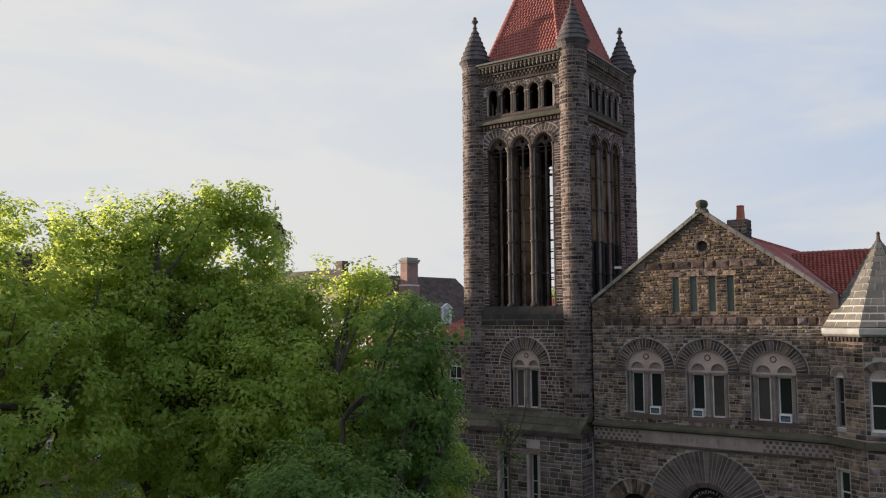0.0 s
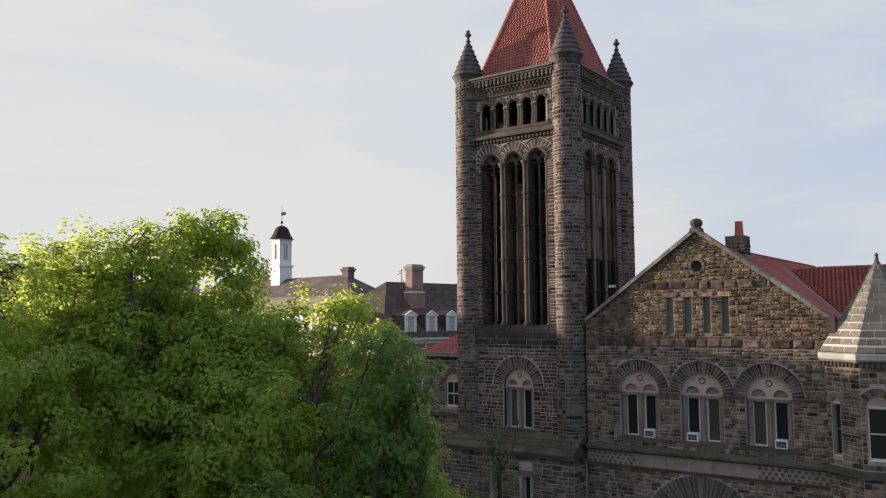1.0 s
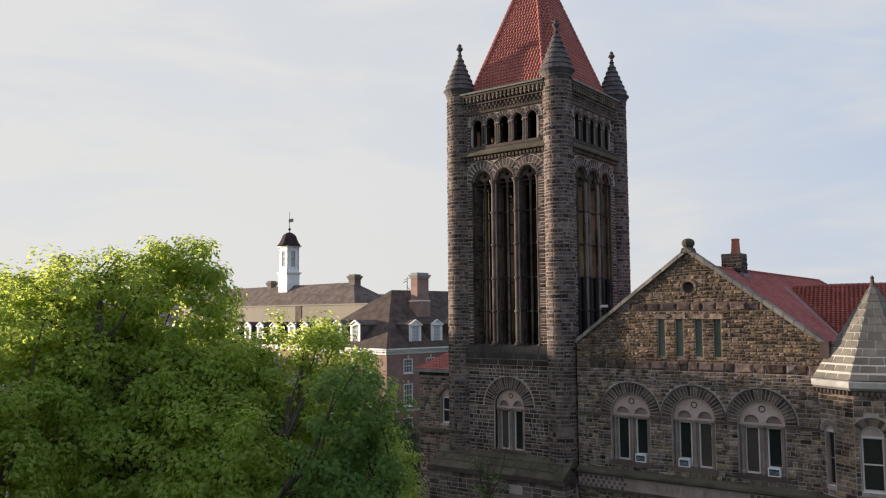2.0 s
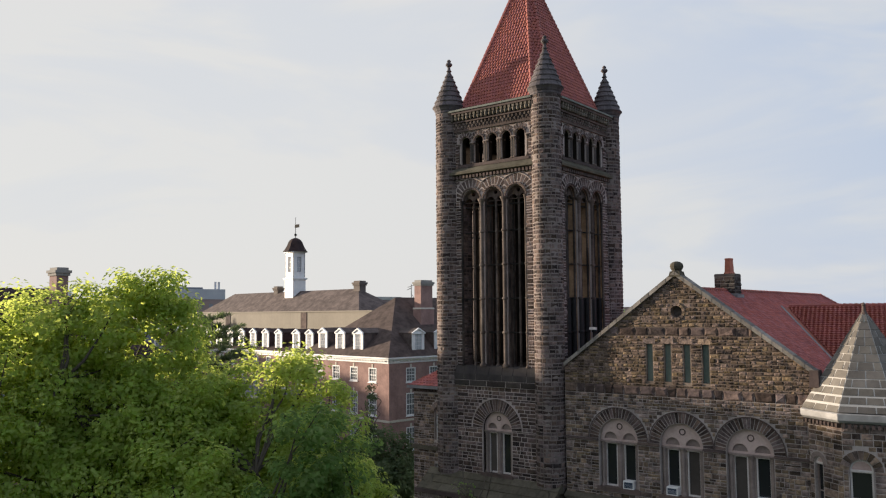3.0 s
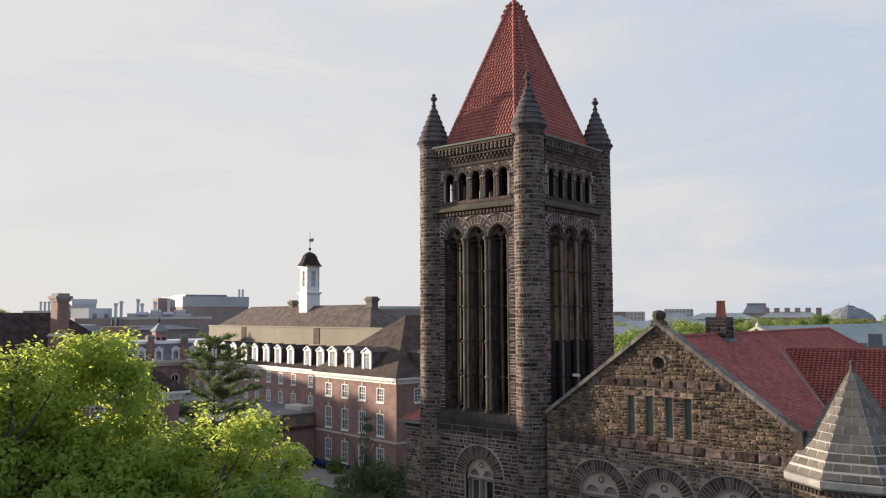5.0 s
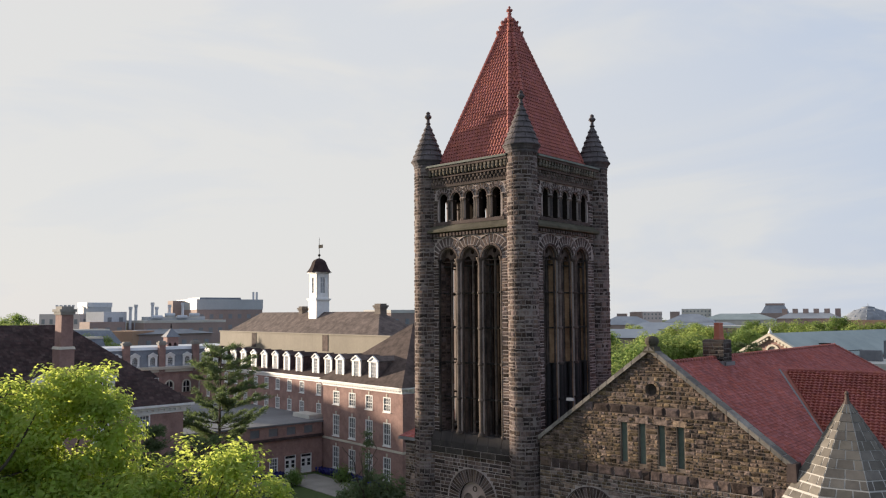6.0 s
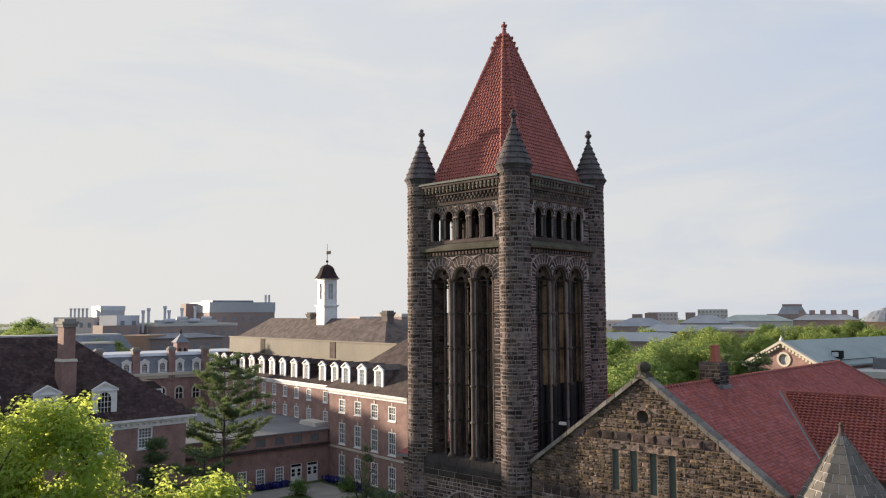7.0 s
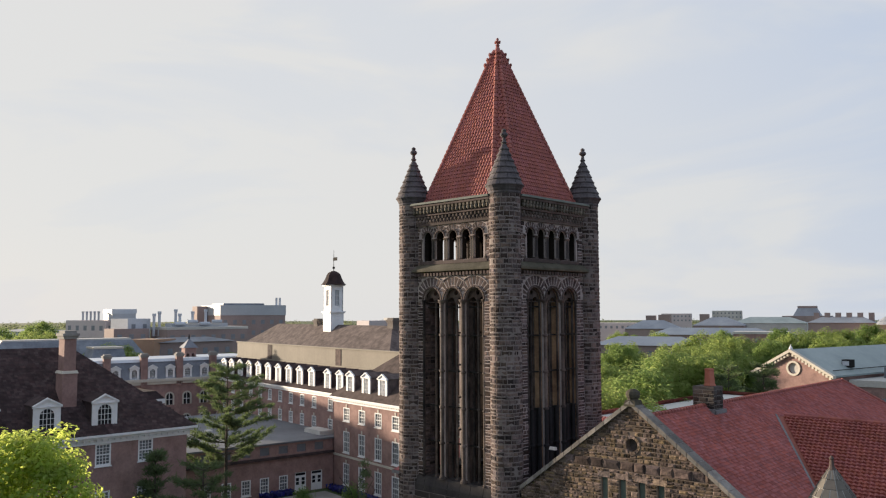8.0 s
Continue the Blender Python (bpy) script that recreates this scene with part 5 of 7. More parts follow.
part("gutter", Geo().lathe([(2.5, 12.78), (2.75, 12.84), (RE, 12.95), (RE, 13.2), (2.8, 13.24), (2.4, 13.3)], 8, turn=A0), GUTTER_WHITE, pav, "weathered white metal gutter band")
TIPZ = 17.35
part("cone_core", Geo().lathe([(2.81, 13.28), (0.165, TIPZ - 0.02)], 8, turn=A0), JOINT, pav)
rows = 12
for k in range(8):
    for i in range(rows):
        f0, f1 = i / rows, (i + 1) / rows
        ra, rb = 2.78 * (1 - f0) + 0.14 * f0, 2.78 * (1 - f1) + 0.14 * f1
        za, zb = 13.28 + (TIPZ - 13.28) * f0, 13.28 + (TIPZ - 13.28) * f1
        a, b, c, d = (Vector((*corner(k, ra + 0.05), za)), Vector((*corner(k + 1, ra + 0.05), za)), Vector((*corner(k + 1, rb + 0.04), zb - 0.027)), Vector((*corner(k, rb + 0.04), zb - 0.027)))
        n = 3 if i < 4 else 2 if i < 9 else 1
        off = 0.5 / n if i % 2 else 0.0
        stops = sorted({0.0, 1.0, *[s / n + off for s in range(n + 1) if 0 < s / n + off < 1]})
        for s, t in zip(stops, stops[1:]):
            s, t = s + 0.011 / (1.05 - f0), t - 0.011 / (1.05 - f0)
            p = [a.lerp(b, s), a.lerp(b, t), d.lerp(c, t), d.lerp(c, s)]
            inw = Vector((-p[0].x, -p[0].y, -0.6)).normalized() * 0.07
            part("roof_slab", Geo().add([*p, *[q + inw for q in p]], [(0, 1, 2, 3), (0, 4, 5, 1), (1, 5, 6, 2), (2, 6, 7, 3), (3, 7, 4, 0)]), CONE, pav)
part("finial", Geo().lathe([(0.2, TIPZ - 0.15), (0.16, TIPZ), (0.1, TIPZ + 0.1), (0.07, TIPZ + 0.35), (0.1, TIPZ + 0.4), (0.03, TIPZ + 0.5)], 10), DRESSED, pav)


# ---- low wing beside the tower ----
wing = thing("side_wing", pose(-26.0, 53.05, GZ), "brown stone side wing with red tile roof", "building")
rng = random.Random(41)
WL = -9.2
wins = (-3.35, -6.6)
wall = part("front_wall", Geo().panel(rect(WL, 0.5, 0, 12.0), [arch(c, 8.3, 10.2, 0.62, 12) for c in wins] + [rect(c - 0.6, c + 0.6, 3.6, 6.6) for c in wins], lambda u, d, w: (u, d, w), 0, 0.6).box(WL, WL + 0.6, 0.6, 9, 0, 12.0).box(WL, 0.5, 8.4, 9, 0, 12), MORTAR, wing)
lay(wall, courses(rng, WL, 0.5, 2.0, 11.6, [(c, 8.2, 10.2, 0.65, 1.0) for c in wins] + [(c, 3.5, 6.8, 0.65, 0) for c in wins]), lambda u, w: Matrix.Translation((u, 0, w)), STONE, rng, 60)
for c in wins:
    ring(wall, c, 10.2, 0.64, 0.98, 11, lambda u, w: Matrix.Translation((u, 0, w)), STONE, 0.1)
    sash_window(wing, pose(c, 0.3, 8.3), 1.2, 1.9, 2, 2, 0.09, 0.1)
    sash_window(wing, pose(c, 0.3, 3.6), 1.2, 3.0, 2, 2, 0.09, 0.1)
    part("window_head", Geo().panel(arch(c, 10.2, 10.22, 0.6, 10), [], lambda u, d, w: (u, d, w), 0.15, 0.25), PINKSTONE, wing)
part("string_course", Geo().box(WL - 0.1, 0.5, -0.2, 0.05, 7.6, 7.85, 0.02), MOSSY, wing)
part("gutter", Geo().box(WL - 0.35, 0.5, -0.45, 0.1, 12.0, 12.22, 0.02), LEAD, wing)
me = Geo().box(-0.07, 0.07, -0.22, 0.02, 11.75, 11.98).mesh("dentil", DRESSED)
for k in range(34):
    put("dentil", me, wing, Matrix.Translation((WL + 0.15 + k * 0.28, 0, 0)))
part("roof", Geo().add([(WL - 0.3, -0.4, 12.2), (0.5, -0.4, 12.2), (0.5, 9.4, 12.2), (WL - 0.3, 9.4, 12.2), (WL + 4.3, 4.5, 15.2), (0.5, 4.5, 15.2)], [(0, 1, 5, 4), (2, 3, 4, 5), (3, 0, 4), (1, 2, 5), (3, 2, 1, 0)]), TILE_DARK, wing, "red clay tile hip roof")
g = Geo()
tiled(g, (WL - 0.3, -0.4, 12.2), (0.5, -0.4, 12.2), (0.5, 4.5, 15.2), (WL + 4.3, 4.5, 15.2), 0.3, 0.33)
part("roof_tile", g, TILE_DARK, wing, kind="stuff")


# ---- brick union building across the lawn ----
def dormer(parent, m, w, h, deep, roof_material, arched=False, pitch=0.55):
    """A white dormer with a pedimented front; m: foot of its front's middle, x along, -y out. Sides and roof run back by deep."""
    key = (w, h, deep, roof_material.name, arched)
    if key not in DORMERS:
        e, o = h - w * 0.5 * pitch, 0.10
        body = Geo()
        hole = arch(0, 0.25, e - 0.35 - w * 0.22, w * 0.27, 10) if arched else rect(-w * 0.27, w * 0.27, 0.25, e - 0.12)
        body.panel([(-w / 2, 0), (w / 2, 0), (w / 2, e), (0, h), (-w / 2, e)], [hole], lambda u, d, z: (u, d, z), 0, 0.15)
        trim = Geo()
        for s in (-1, 1):
            trim.add([(s * x, y, z) for y in (-0.14, 0.1) for x, z in ((-0.0, h + 0.12), (w / 2 + o, e + 0.06), (w / 2 + o, e - 0.08), (0.0, h - 0.06))], [(0, 1, 2, 3), (7, 6, 5, 4), (0, 4, 5, 1), (1, 5, 6, 2), (2, 6, 7, 3), (3, 7, 4, 0)])
        trim.box(-w / 2 - o, w / 2 + o, -0.12, 0.05, e - 0.12, e - 0.02)
        sill = Geo().box(-w / 2 - 0.05, w / 2 + 0.05, -0.08, 0.05, 0.0, 0.12)
        top = Geo()
        for s in (-1, 1):
            x = s * w / 2
            top.add([(x, 0.15, 0), (x, deep, e), (x, 0.15, e), (x * 0.94, 0.15, 0), (x * 0.94, deep, e), (x * 0.94, 0.15, e)], [(0, 1, 2), (3, 5, 4), (0, 2, 5, 3), (0, 3, 4, 1), (1, 4, 5, 2)])
            top.add([(0, -0.1, h + 0.1), (s * (w / 2 + o), -0.1, e + 0.05), (s * (w / 2 + o), deep, e + 0.05), (0, deep + w * 0.4, h + 0.1), (0, -0.1, h + 0.02), (s * (w / 2 + o), -0.1, e - 0.03), (s * (w / 2 + o), deep, e - 0.03), (0, deep + w * 0.4, h + 0.02)],
                    [(0, 1, 2, 3), (4, 5, 6, 7), (0, 1, 5, 4), (1, 2, 6, 5), (2, 3, 7, 6)])
        pane = Geo().box(-w * 0.3, w * 0.3, 0.08, 0.12, 0.2, e - 0.05)
        bars = Geo()
        for i in (-1, 0, 1):
            bars.box(i * w * 0.135 - 0.02, i * w * 0.135 + 0.02, 0.03, 0.07, 0.25, e - 0.12)
        for i in range(1, 5):
            bars.box(-w * 0.27, w * 0.27, 0.032, 0.068, 0.25 + (e - 0.37) * i / 5 - 0.02, 0.25 + (e - 0.37) * i / 5 + 0.02)
        DORMERS[key] = [body.mesh("dormer", PAINT), trim.mesh("pediment", PAINT), top.mesh("dormer_roof", roof_material), pane.mesh("pane", GLASS if arched else FAR_WHITE), bars.mesh("glazing_bar", PAINT), sill.mesh("dormer_sill", PAINT)]
    me = DORMERS[key]
    d = put("dormer", me[0], parent, m)
    for n, k in zip(("pediment", "dormer_roof", "pane", "glazing_bar", "dormer_sill"), me[1:]):
        put(n, k, d, Matrix())
    return d


DORMERS = {}


def window_wall(parent, m, u0, u1, z0, z1, openings, material, thick=0.45, cols=3, rows=4, glass=None, name="wall"):
    """A wall with sash windows; openings: (middle, sill, width, height)."""
    w = part(name, Geo().panel(rect(u0, u1, z0, z1), [rect(c - w / 2, c + w / 2, s, s + h) for c, s, w, h in openings], lambda u, d, z: (u, d, z), 0, thick).moved(m), material, parent)
    for c, s, wd, h in openings:
        sash_window(parent, m @ Matrix.Translation((c, 0.14, s)), wd, h, cols, rows, 0.13, 0.16, glass=glass)
        key = ("keystone",)
        if key not in WINDOWS:
            WINDOWS[key] = Geo().box(-0.14, 0.14, -0.05, 0.1, 0.0, 0.42).mesh("keystone", TRIM_STONE)
        put("keystone", WINDOWS[key], parent, m @ Matrix.Translation((c, 0, s + h + 0.02)))
    return w


def cornice(parent, m, u0, u1, z, out=0.55, high=0.75, material=None):
    g = Geo().box(u0, u1, -0.12, 0.1, z - high, z - high * 0.55).box(u0 - out * 0.5, u1 + out * 0.5, -out * 0.6, 0.1, z - high * 0.5, z - high * 0.25).box(u0 - out, u1 + out, -out, 0.1, z - high * 0.25, z)
    n = int((u1 - u0) / 0.55)
    for i in range(n):
        g.box(u0 + i * 0.55, u0 + i * 0.55 + 0.28, -out * 0.45, 0.0, z - high * 0.72, z - high * 0.5)
    return part("cornice", g.moved(m), material or PAINT, parent, "white dentilled cornice")


union = thing("union_building", pose(-79.74, 82.29, GZ, 0, 0, -8), "red brick Georgian hall with white dormers and cupola", "building")
EV = 11.95
front = pose(0, 0, 0)
cols = [3.28 + 3.81 * k for k in range(4)]
window_wall(union, front, 0, 17.9, 0, EV, [(c, s, 1.55, h) for c in cols for s, h in ((0.75, 2.85), (4.95, 2.8), (9.05, 1.8))], BRICK, glass=CURTAIN)
right = pose(17.9, 0, 0, 0, 0, 90)
window_wall(union, right, 0.46, 24, 0, EV, [(c, s, 1.55, h) for c in (3.5, 7.4, 11.3, 15.2, 19.1) for s, h in ((0.75, 2.85), (4.95, 2.8), (9.05, 1.8))], BRICK, glass=CURTAIN)
# dark block in place of unlit rooms, here and in the long wing
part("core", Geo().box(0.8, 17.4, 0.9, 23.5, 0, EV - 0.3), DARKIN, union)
part("left_wall", Geo().box(0, 0.45, 0.46, 24, 0, EV), BRICK, union)
part("string_band", Geo().box(-0.08, 17.98, -0.09, 0.05, 4.35, 4.62), TRIM_STONE, union)
part("string_band", Geo().box(0.1, 24, -0.09, 0.05, 4.35, 4.62).moved(right), TRIM_STONE, union)
cornice(union, front, 0, 17.9, EV + 0.25)
cornice(union, right, 0, 24, EV + 0.25)
e, h, o = EV + 0.25, 19.75, 0.5
part("roof", Geo().add([(-o, -o, e), (17.9 + o, -o, e), (17.9 + o, 24, e), (-o, 24, e), (8.95, 8.6, h), (8.95, 24, h)], [(0, 1, 4), (1, 2, 5, 4), (3, 0, 4, 5), (2, 3, 5), (3, 2, 1, 0)]), SHINGLE, union, "brown shingle hip roof")
for u in (3.4, 7.3, 11.15):
    dormer(union, pose(u, 0.45, EV + 0.3), 2.0, 3.35, 3.0, SHINGLE)
for v in (5.2, 9.0, 12.8):
    dormer(union, right @ pose(v, 0.45, EV + 0.3), 2.0, 3.35, 3.0, SHINGLE)


def brick_chimney(parent, x, y, w, d, z0, z1, material=None, cap=None, name="chimney"):
    c = part(name, Geo().box(x - w / 2, x + w / 2, y - d / 2, y + d / 2, z0, z1 - 0.5), material or BRICK, parent, "sooty brick chimney" if material else "red brick chimney")
    part("chimney_cap", Geo().box(x - w / 2 - 0.12, x + w / 2 + 0.12, y - d / 2 - 0.12, y + d / 2 + 0.12, z1 - 0.75, z1 - 0.5).box(x - w / 2 - 0.22, x + w / 2 + 0.22, y - d / 2 - 0.22, y + d / 2 + 0.22, z1 - 0.5, z1 - 0.25).box(x - w / 2, x + w / 2, y - d / 2, y + d / 2, z1 - 0.25, z1), cap or material or PAVING, c)
    return c


ch = brick_chimney(union, 12.8, 10.3, 1.3, 2.1, 14.0, 22.0)
part("shoulder", Geo().box(12.0, 13.6, 9.1, 11.5, 14.0, 18.1), BRICK, ch)
part("shoulder_band", Geo().box(11.95, 13.65, 9.05, 11.55, 18.1, 18.3, 0.06), TRIM_STONE, ch)
part("antenna", Geo().tube((8.95, 11.5, 19.6), (8.95, 11.5, 21.6), 0.05, 0.04, 6).tube((8.2, 11.5, 21.2), (9.7, 11.5, 21.5), 0.035, 0.035, 5).tube((8.5, 11.1, 20.8), (8.5, 11.9, 21.1), 0.04, 0.04, 5).tube((8.95, 11.5, 20.3), (9.5, 11.5, 19.7), 0.03, 0.03, 5), IRON, union, "dark roof antenna")
# long dormered wing
WV = 2.0
long_front = pose(0, WV, 0)
wcols = [-4.4, -9.1, -12.75, -16.35, -19.95, -23.55, -27.1, -30.7, -34.3, -37.9, -41.5]
window_wall(union, long_front, -45, -0.02, 0, EV, [(c, s, 1.3, h) for c in wcols for s, h in ((6.7, 1.75), (9.6, 1.65))], BRICK, glass=CURTAIN)
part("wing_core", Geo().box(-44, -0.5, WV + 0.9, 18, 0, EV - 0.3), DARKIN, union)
part("wing_end", Geo().box(-45, -44.6, WV + 0.46, 18, 0, EV), BRICK, union)
cornice(union, long_front, -45, -0.6, EV + 0.2, 0.5, 0.7)
part("wing_roof", Geo().add([(-45.5, WV - 0.5, EV + 0.2), (-0.2, WV - 0.5, EV + 0.2), (3.5, 8.1, 15.2), (-45.5, 8.1, 15.2), (-45.5, 8.3, EV), (3.5, 8.3, EV)], [(0, 1, 2, 3), (3, 2, 5, 4), (0, 4, 5, 1), (0, 3, 4), (1, 5, 2)]), SHINGLE_DARK, union, "dark shingle mansard slope")
for u in (-2.7, -6.1, -10.8, -14.5, -18.1, -21.7, -25.3, -28.95, -32.6, -36.2, -39.8, -43.0):
    dormer(union, pose(u, WV + 0.45, EV + 0.3), 1.85, 3.05, 2.4, SHINGLE_DARK)
attic = part("attic_wall", Geo().box(-50, 4.5, 8.0, 8.4, 15.0, 18.0).box(-50, -49.6, 8.4, 18, 15, 18.0), CREAM, union, "long cream attic wall")
part("attic_coping", Geo().box(-50.2, 4.7, 7.86, 8.5, 17.82, 18.02).box(-50.2, 4.5, 7.8, 8.0, 15.05, 15.3), CREAM, attic)
for u in (-36.1, -12.4):
    part("attic_pier", Geo().box(u - 0.8, u + 0.8, 7.93, 8.02, 15.3, 17.82), SHINGLE, attic)
part("flat_roof", Geo().box(-49.6, 4.2, 8.4, 18, 17.2, 17.4), FLAT_ROOF, union)
part("main_roof", Geo().add([(-48, 8.6, 17.9), (0.8, 8.6, 17.9), (0.8, 17.6, 17.9), (-48, 17.6, 17.9), (-43, 13.1, 21.4), (-5.1, 13.1, 21.4)], [(0, 1, 5, 4), (1, 2, 5), (2, 3, 4, 5), (3, 0, 4), (3, 2, 1, 0)]), SHINGLE, union, "long brown shingle roof")
brick_chimney(union, -5.0, 13.2, 1.5, 1.2, 20.5, 22.6, SOOTY_BRICK)
brick_chimney(union, -28.1, 13.2, 1.2, 1.1, 20.5, 22.4, SOOTY_BRICK)
# cupola
cx, cy = -22.4, 12.9
cup = part("cupola", Geo().box(cx - 1.25, cx + 1.25, cy - 1.25, cy + 1.25, 19.2, 23.5), PAINT, union, "white painted wooden cupola")
part("cupola_ledge", Geo().box(cx - 1.5, cx + 1.5, cy - 1.5, cy + 1.5, 23.45, 23.65).box(cx - 1.38, cx + 1.38, cy - 1.38, cy + 1.38, 23.3, 23.46), PAINT, cup)
lan = Geo()
for k in range(4):
    g = Geo().panel(rect(-1.18, 1.18, 23.6, 28.1), [rect(-0.42, 0.42, 24.6, 27.2)], lambda u, d, w: (u, d, w), -1.18, -1.0)
    g.box(-0.03, 0.03, -1.1, -1.02, 24.6, 27.2).box(-0.42, -0.03, -1.1, -1.03, 25.4, 25.46).box(0.03, 0.42, -1.1, -1.03, 25.4, 25.46).box(-0.42, -0.03, -1.1, -1.03, 26.3, 26.36).box(0.03, 0.42, -1.1, -1.03, 26.3, 26.36)
    lan.join(g.moved(pose(cx, cy, 0, 0, 0, 90 * k)))
part("lantern", lan, PAINT, cup)
part("lantern_pane", Geo().box(cx - 0.95, cx + 0.95, cy - 0.95, cy + 0.95, 23.7, 27.9), FAR_WHITE, cup)
part("lantern_cornice", Geo().box(cx - 1.4, cx + 1.4, cy - 1.4, cy + 1.4, 27.9, 28.15), PAINT, cup)
bell = [(2.15, 28.1), (1.9, 28.35), (1.6, 28.8), (1.36, 29.3), (1.18, 29.8), (0.9, 30.15), (0.45, 30.4), (0.1, 30.5)]
part("cupola_roof", Geo().lathe(bell, 8, cx, cy, 0, math.pi / 8), SHINGLE_DARK, cup, "dark bell-shaped cupola roof")
part("ball", Geo().lathe([(0.05, 30.45), (0.06, 30.75), (0.22, 30.9), (0.22, 31.1), (0.05, 31.25)], 8, cx, cy), IRON, cup)
part("weathervane", Geo().tube((cx, cy, 31.2), (cx, cy, 34.0), 0.05, 0.03, 6).box(cx - 0.2, cx + 1.1, cy - 0.03, cy + 0.03, 32.2, 32.75), IRON, cup)
# low link with doors and flat roof
low = pose(0, 0, 0, 0, 0, 90)
wins = [(-7.43, 0.5, 1.25, 1.95), (-10.1, 0.5, 1.25, 1.95), (-12.6, 0.5, 1.25, 1.95), (-15.2, 0.5, 1.25, 1.95), (-17.8, 0.5, 1.25, 1.95)]
doors = (-2.55, -4.95)
g = Geo().panel(rect(-22, -0.05, 0, 4.85), [rect(c - w / 2, c + w / 2, s, s + h) for c, s, w, h in wins] + [rect(c - 0.85, c + 0.85, 0.02, 2.55) for c in doors], lambda u, d, z: (u, d, z), 0, 0.4)
link = thing("low_link", pose(-79.74, 82.29, GZ, 0, 0, -8), "low dark red brick link with white doors and flat roof", "building")
part("wall", g.moved(low), BRICK, link)
# dark sheet behind the openings, the unlit inside as colour
part("inner_wall", Geo().box(-22, -0.5, 0.9, 1.0, 0, 6.4).moved(low), DARKIN, link)
for c, s, w, h in wins:
    sash_window(link, low @ Matrix.Translation((c, 0.14, s)), w, h, 3, 4, 0.13, 0.16, glass=CURTAIN)
for c in doors:
    d = part("double_door", Geo().box(c - 0.85, c + 0.85, 0.1, 0.18, 0.02, 2.55).moved(low), PAINT, link, "white glazed double door")
    for k in (-1, 1):
        for j in range(2):
            put("pane", Geo().box(c + k * 0.42 - 0.22, c + k * 0.42 + 0.22, 0.08, 0.11, 0.95 + j * 0.5, 1.35 + j * 0.5).moved(low).mesh("pane", GLASS), d, Matrix())
    put("transom", Geo().box(c - 0.7, c + 0.7, 0.08, 0.11, 2.15, 2.45).moved(low).mesh("transom", GLASS), d, Matrix())
part("ledge", Geo().box(-22, -0.1, -0.35, 0.4, 4.65, 4.95).moved(low), SHINGLE_DARK, link, "dark projecting ledge")
upper = [(-2.2 - 2.62 * k, 5.2, 1.3, 1.0) for k in range(7)]
part("upper_wall", Geo().panel(rect(-22, -0.05, 4.95, 6.62), [rect(c - w / 2, c + w / 2, s, s + h) for c, s, w, h in upper], lambda u, d, z: (u, d, z), 0.12, 0.5).moved(low), BRICK, link)
for c, s, w, h in upper:
    part("grey_panel", Geo().box(c - w / 2, c + w / 2, 0.2, 0.3, s, s + h).moved(low), FLAT_ROOF, link)
part("flat_roof", Geo().box(-34, 0.1, -22, 1.98, 6.5, 6.7), FLAT_ROOF, link, "grey flat membrane roof")
part("roof_hatch", Geo().box(-6.5, -2.0, -1.0, 1.2, 6.7, 7.25, 0.06), CONCRETE, link)
part("vent_box", Geo().box(-15.5, -14.2, -12.0, -11.2, 6.7, 6.95, 0.03), CONCRETE, link)
part("side_wall", Geo().box(-34, -33.6, -22, 2, 0, 6.5).box(-33.6, -0.4, -22, -21.6, 0, 6.5), BRICK, link)

# planting and paving before it
fl = Geo()
frng = random.Random(77)
for k in range(900):
    u, v = (frng.uniform(0.8, 16), frng.uniform(-1.6, -0.3)) if k % 3 else (frng.uniform(0.3, 1.4), frng.uniform(-11, -6.5))
    z = frng.uniform(0.3, 0.75)
    a = frng.uniform(0, 6.28)
    s = frng.uniform(0.1, 0.22)
    fl.add([(u + s * math.cos(a), v + s * math.sin(a), z), (u - s * math.sin(a), v + s * math.cos(a), z + 0.1), (u - s * math.cos(a), v - s * math.sin(a), z), (u, v, 0)], [(0, 1, 2), (0, 2, 3)])
bed = part("flower_bed", fl, FLOWERS, None, kind="stuff")
bed.matrix_world = pose(-79.74, 82.29, GZ, 0, 0, -8)
tagged(bed, "bed of deep blue flowers along the brick wall", "flowers")
path = part("pavement", Geo().box(1.6, 22, -7.5, -2.2, -0.02, 0.06).box(1.6, 6, -22, -7.5, -0.02, 0.06), PAVING, None)
path.matrix_world = pose(-79.74, 82.29, GZ, 0, 0, -8)
tagged(path, "pale grey paved walk beside the lawn", "pavement", kind="structure")


# ---- brick hall with dark roof and dormers ----
hall2 = thing("brick_hall", pose(-64.96, 52.62, GZ, 0, 0, 87), "red brick hall with dark roof, dormers and white cornice", "building")
E2 = 12.4
# beyond x = -20 the hall is unseen, lengthened to shade the trees
wcols = [-4.1 - 3.9 * k for k in range(13)]
window_wall(hall2, pose(0, 0, 0), -56, -0.5, 0, E2, [(c, s, 1.4, 2.0) for c in wcols for s in (1.6, 5.5, 9.75)], BRICK, cols=4, rows=6, glass=CURTAIN)
part("end_wall", Geo().box(-0.5, -0.05, 0, 17, 0, E2).box(-56, -55.6, 0.5, 17, 0, E2).box(-55.6, -0.5, 16.6, 17, 0, E2), BRICK, hall2)
part("corner_board", Geo().box(-0.52, 0.0, 0.5, 2.0, E2 - 2.6, E2 - 0.2), PAINT, hall2)
# dark block that gives the rooms their unlit look by colour
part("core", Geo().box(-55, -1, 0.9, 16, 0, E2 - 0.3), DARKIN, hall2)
cornice(hall2, pose(0, 0, 0), -56, 0.2, E2 + 0.2, 0.6, 0.85)
e, o, r = E2 + 0.2, 0.55, 20.15
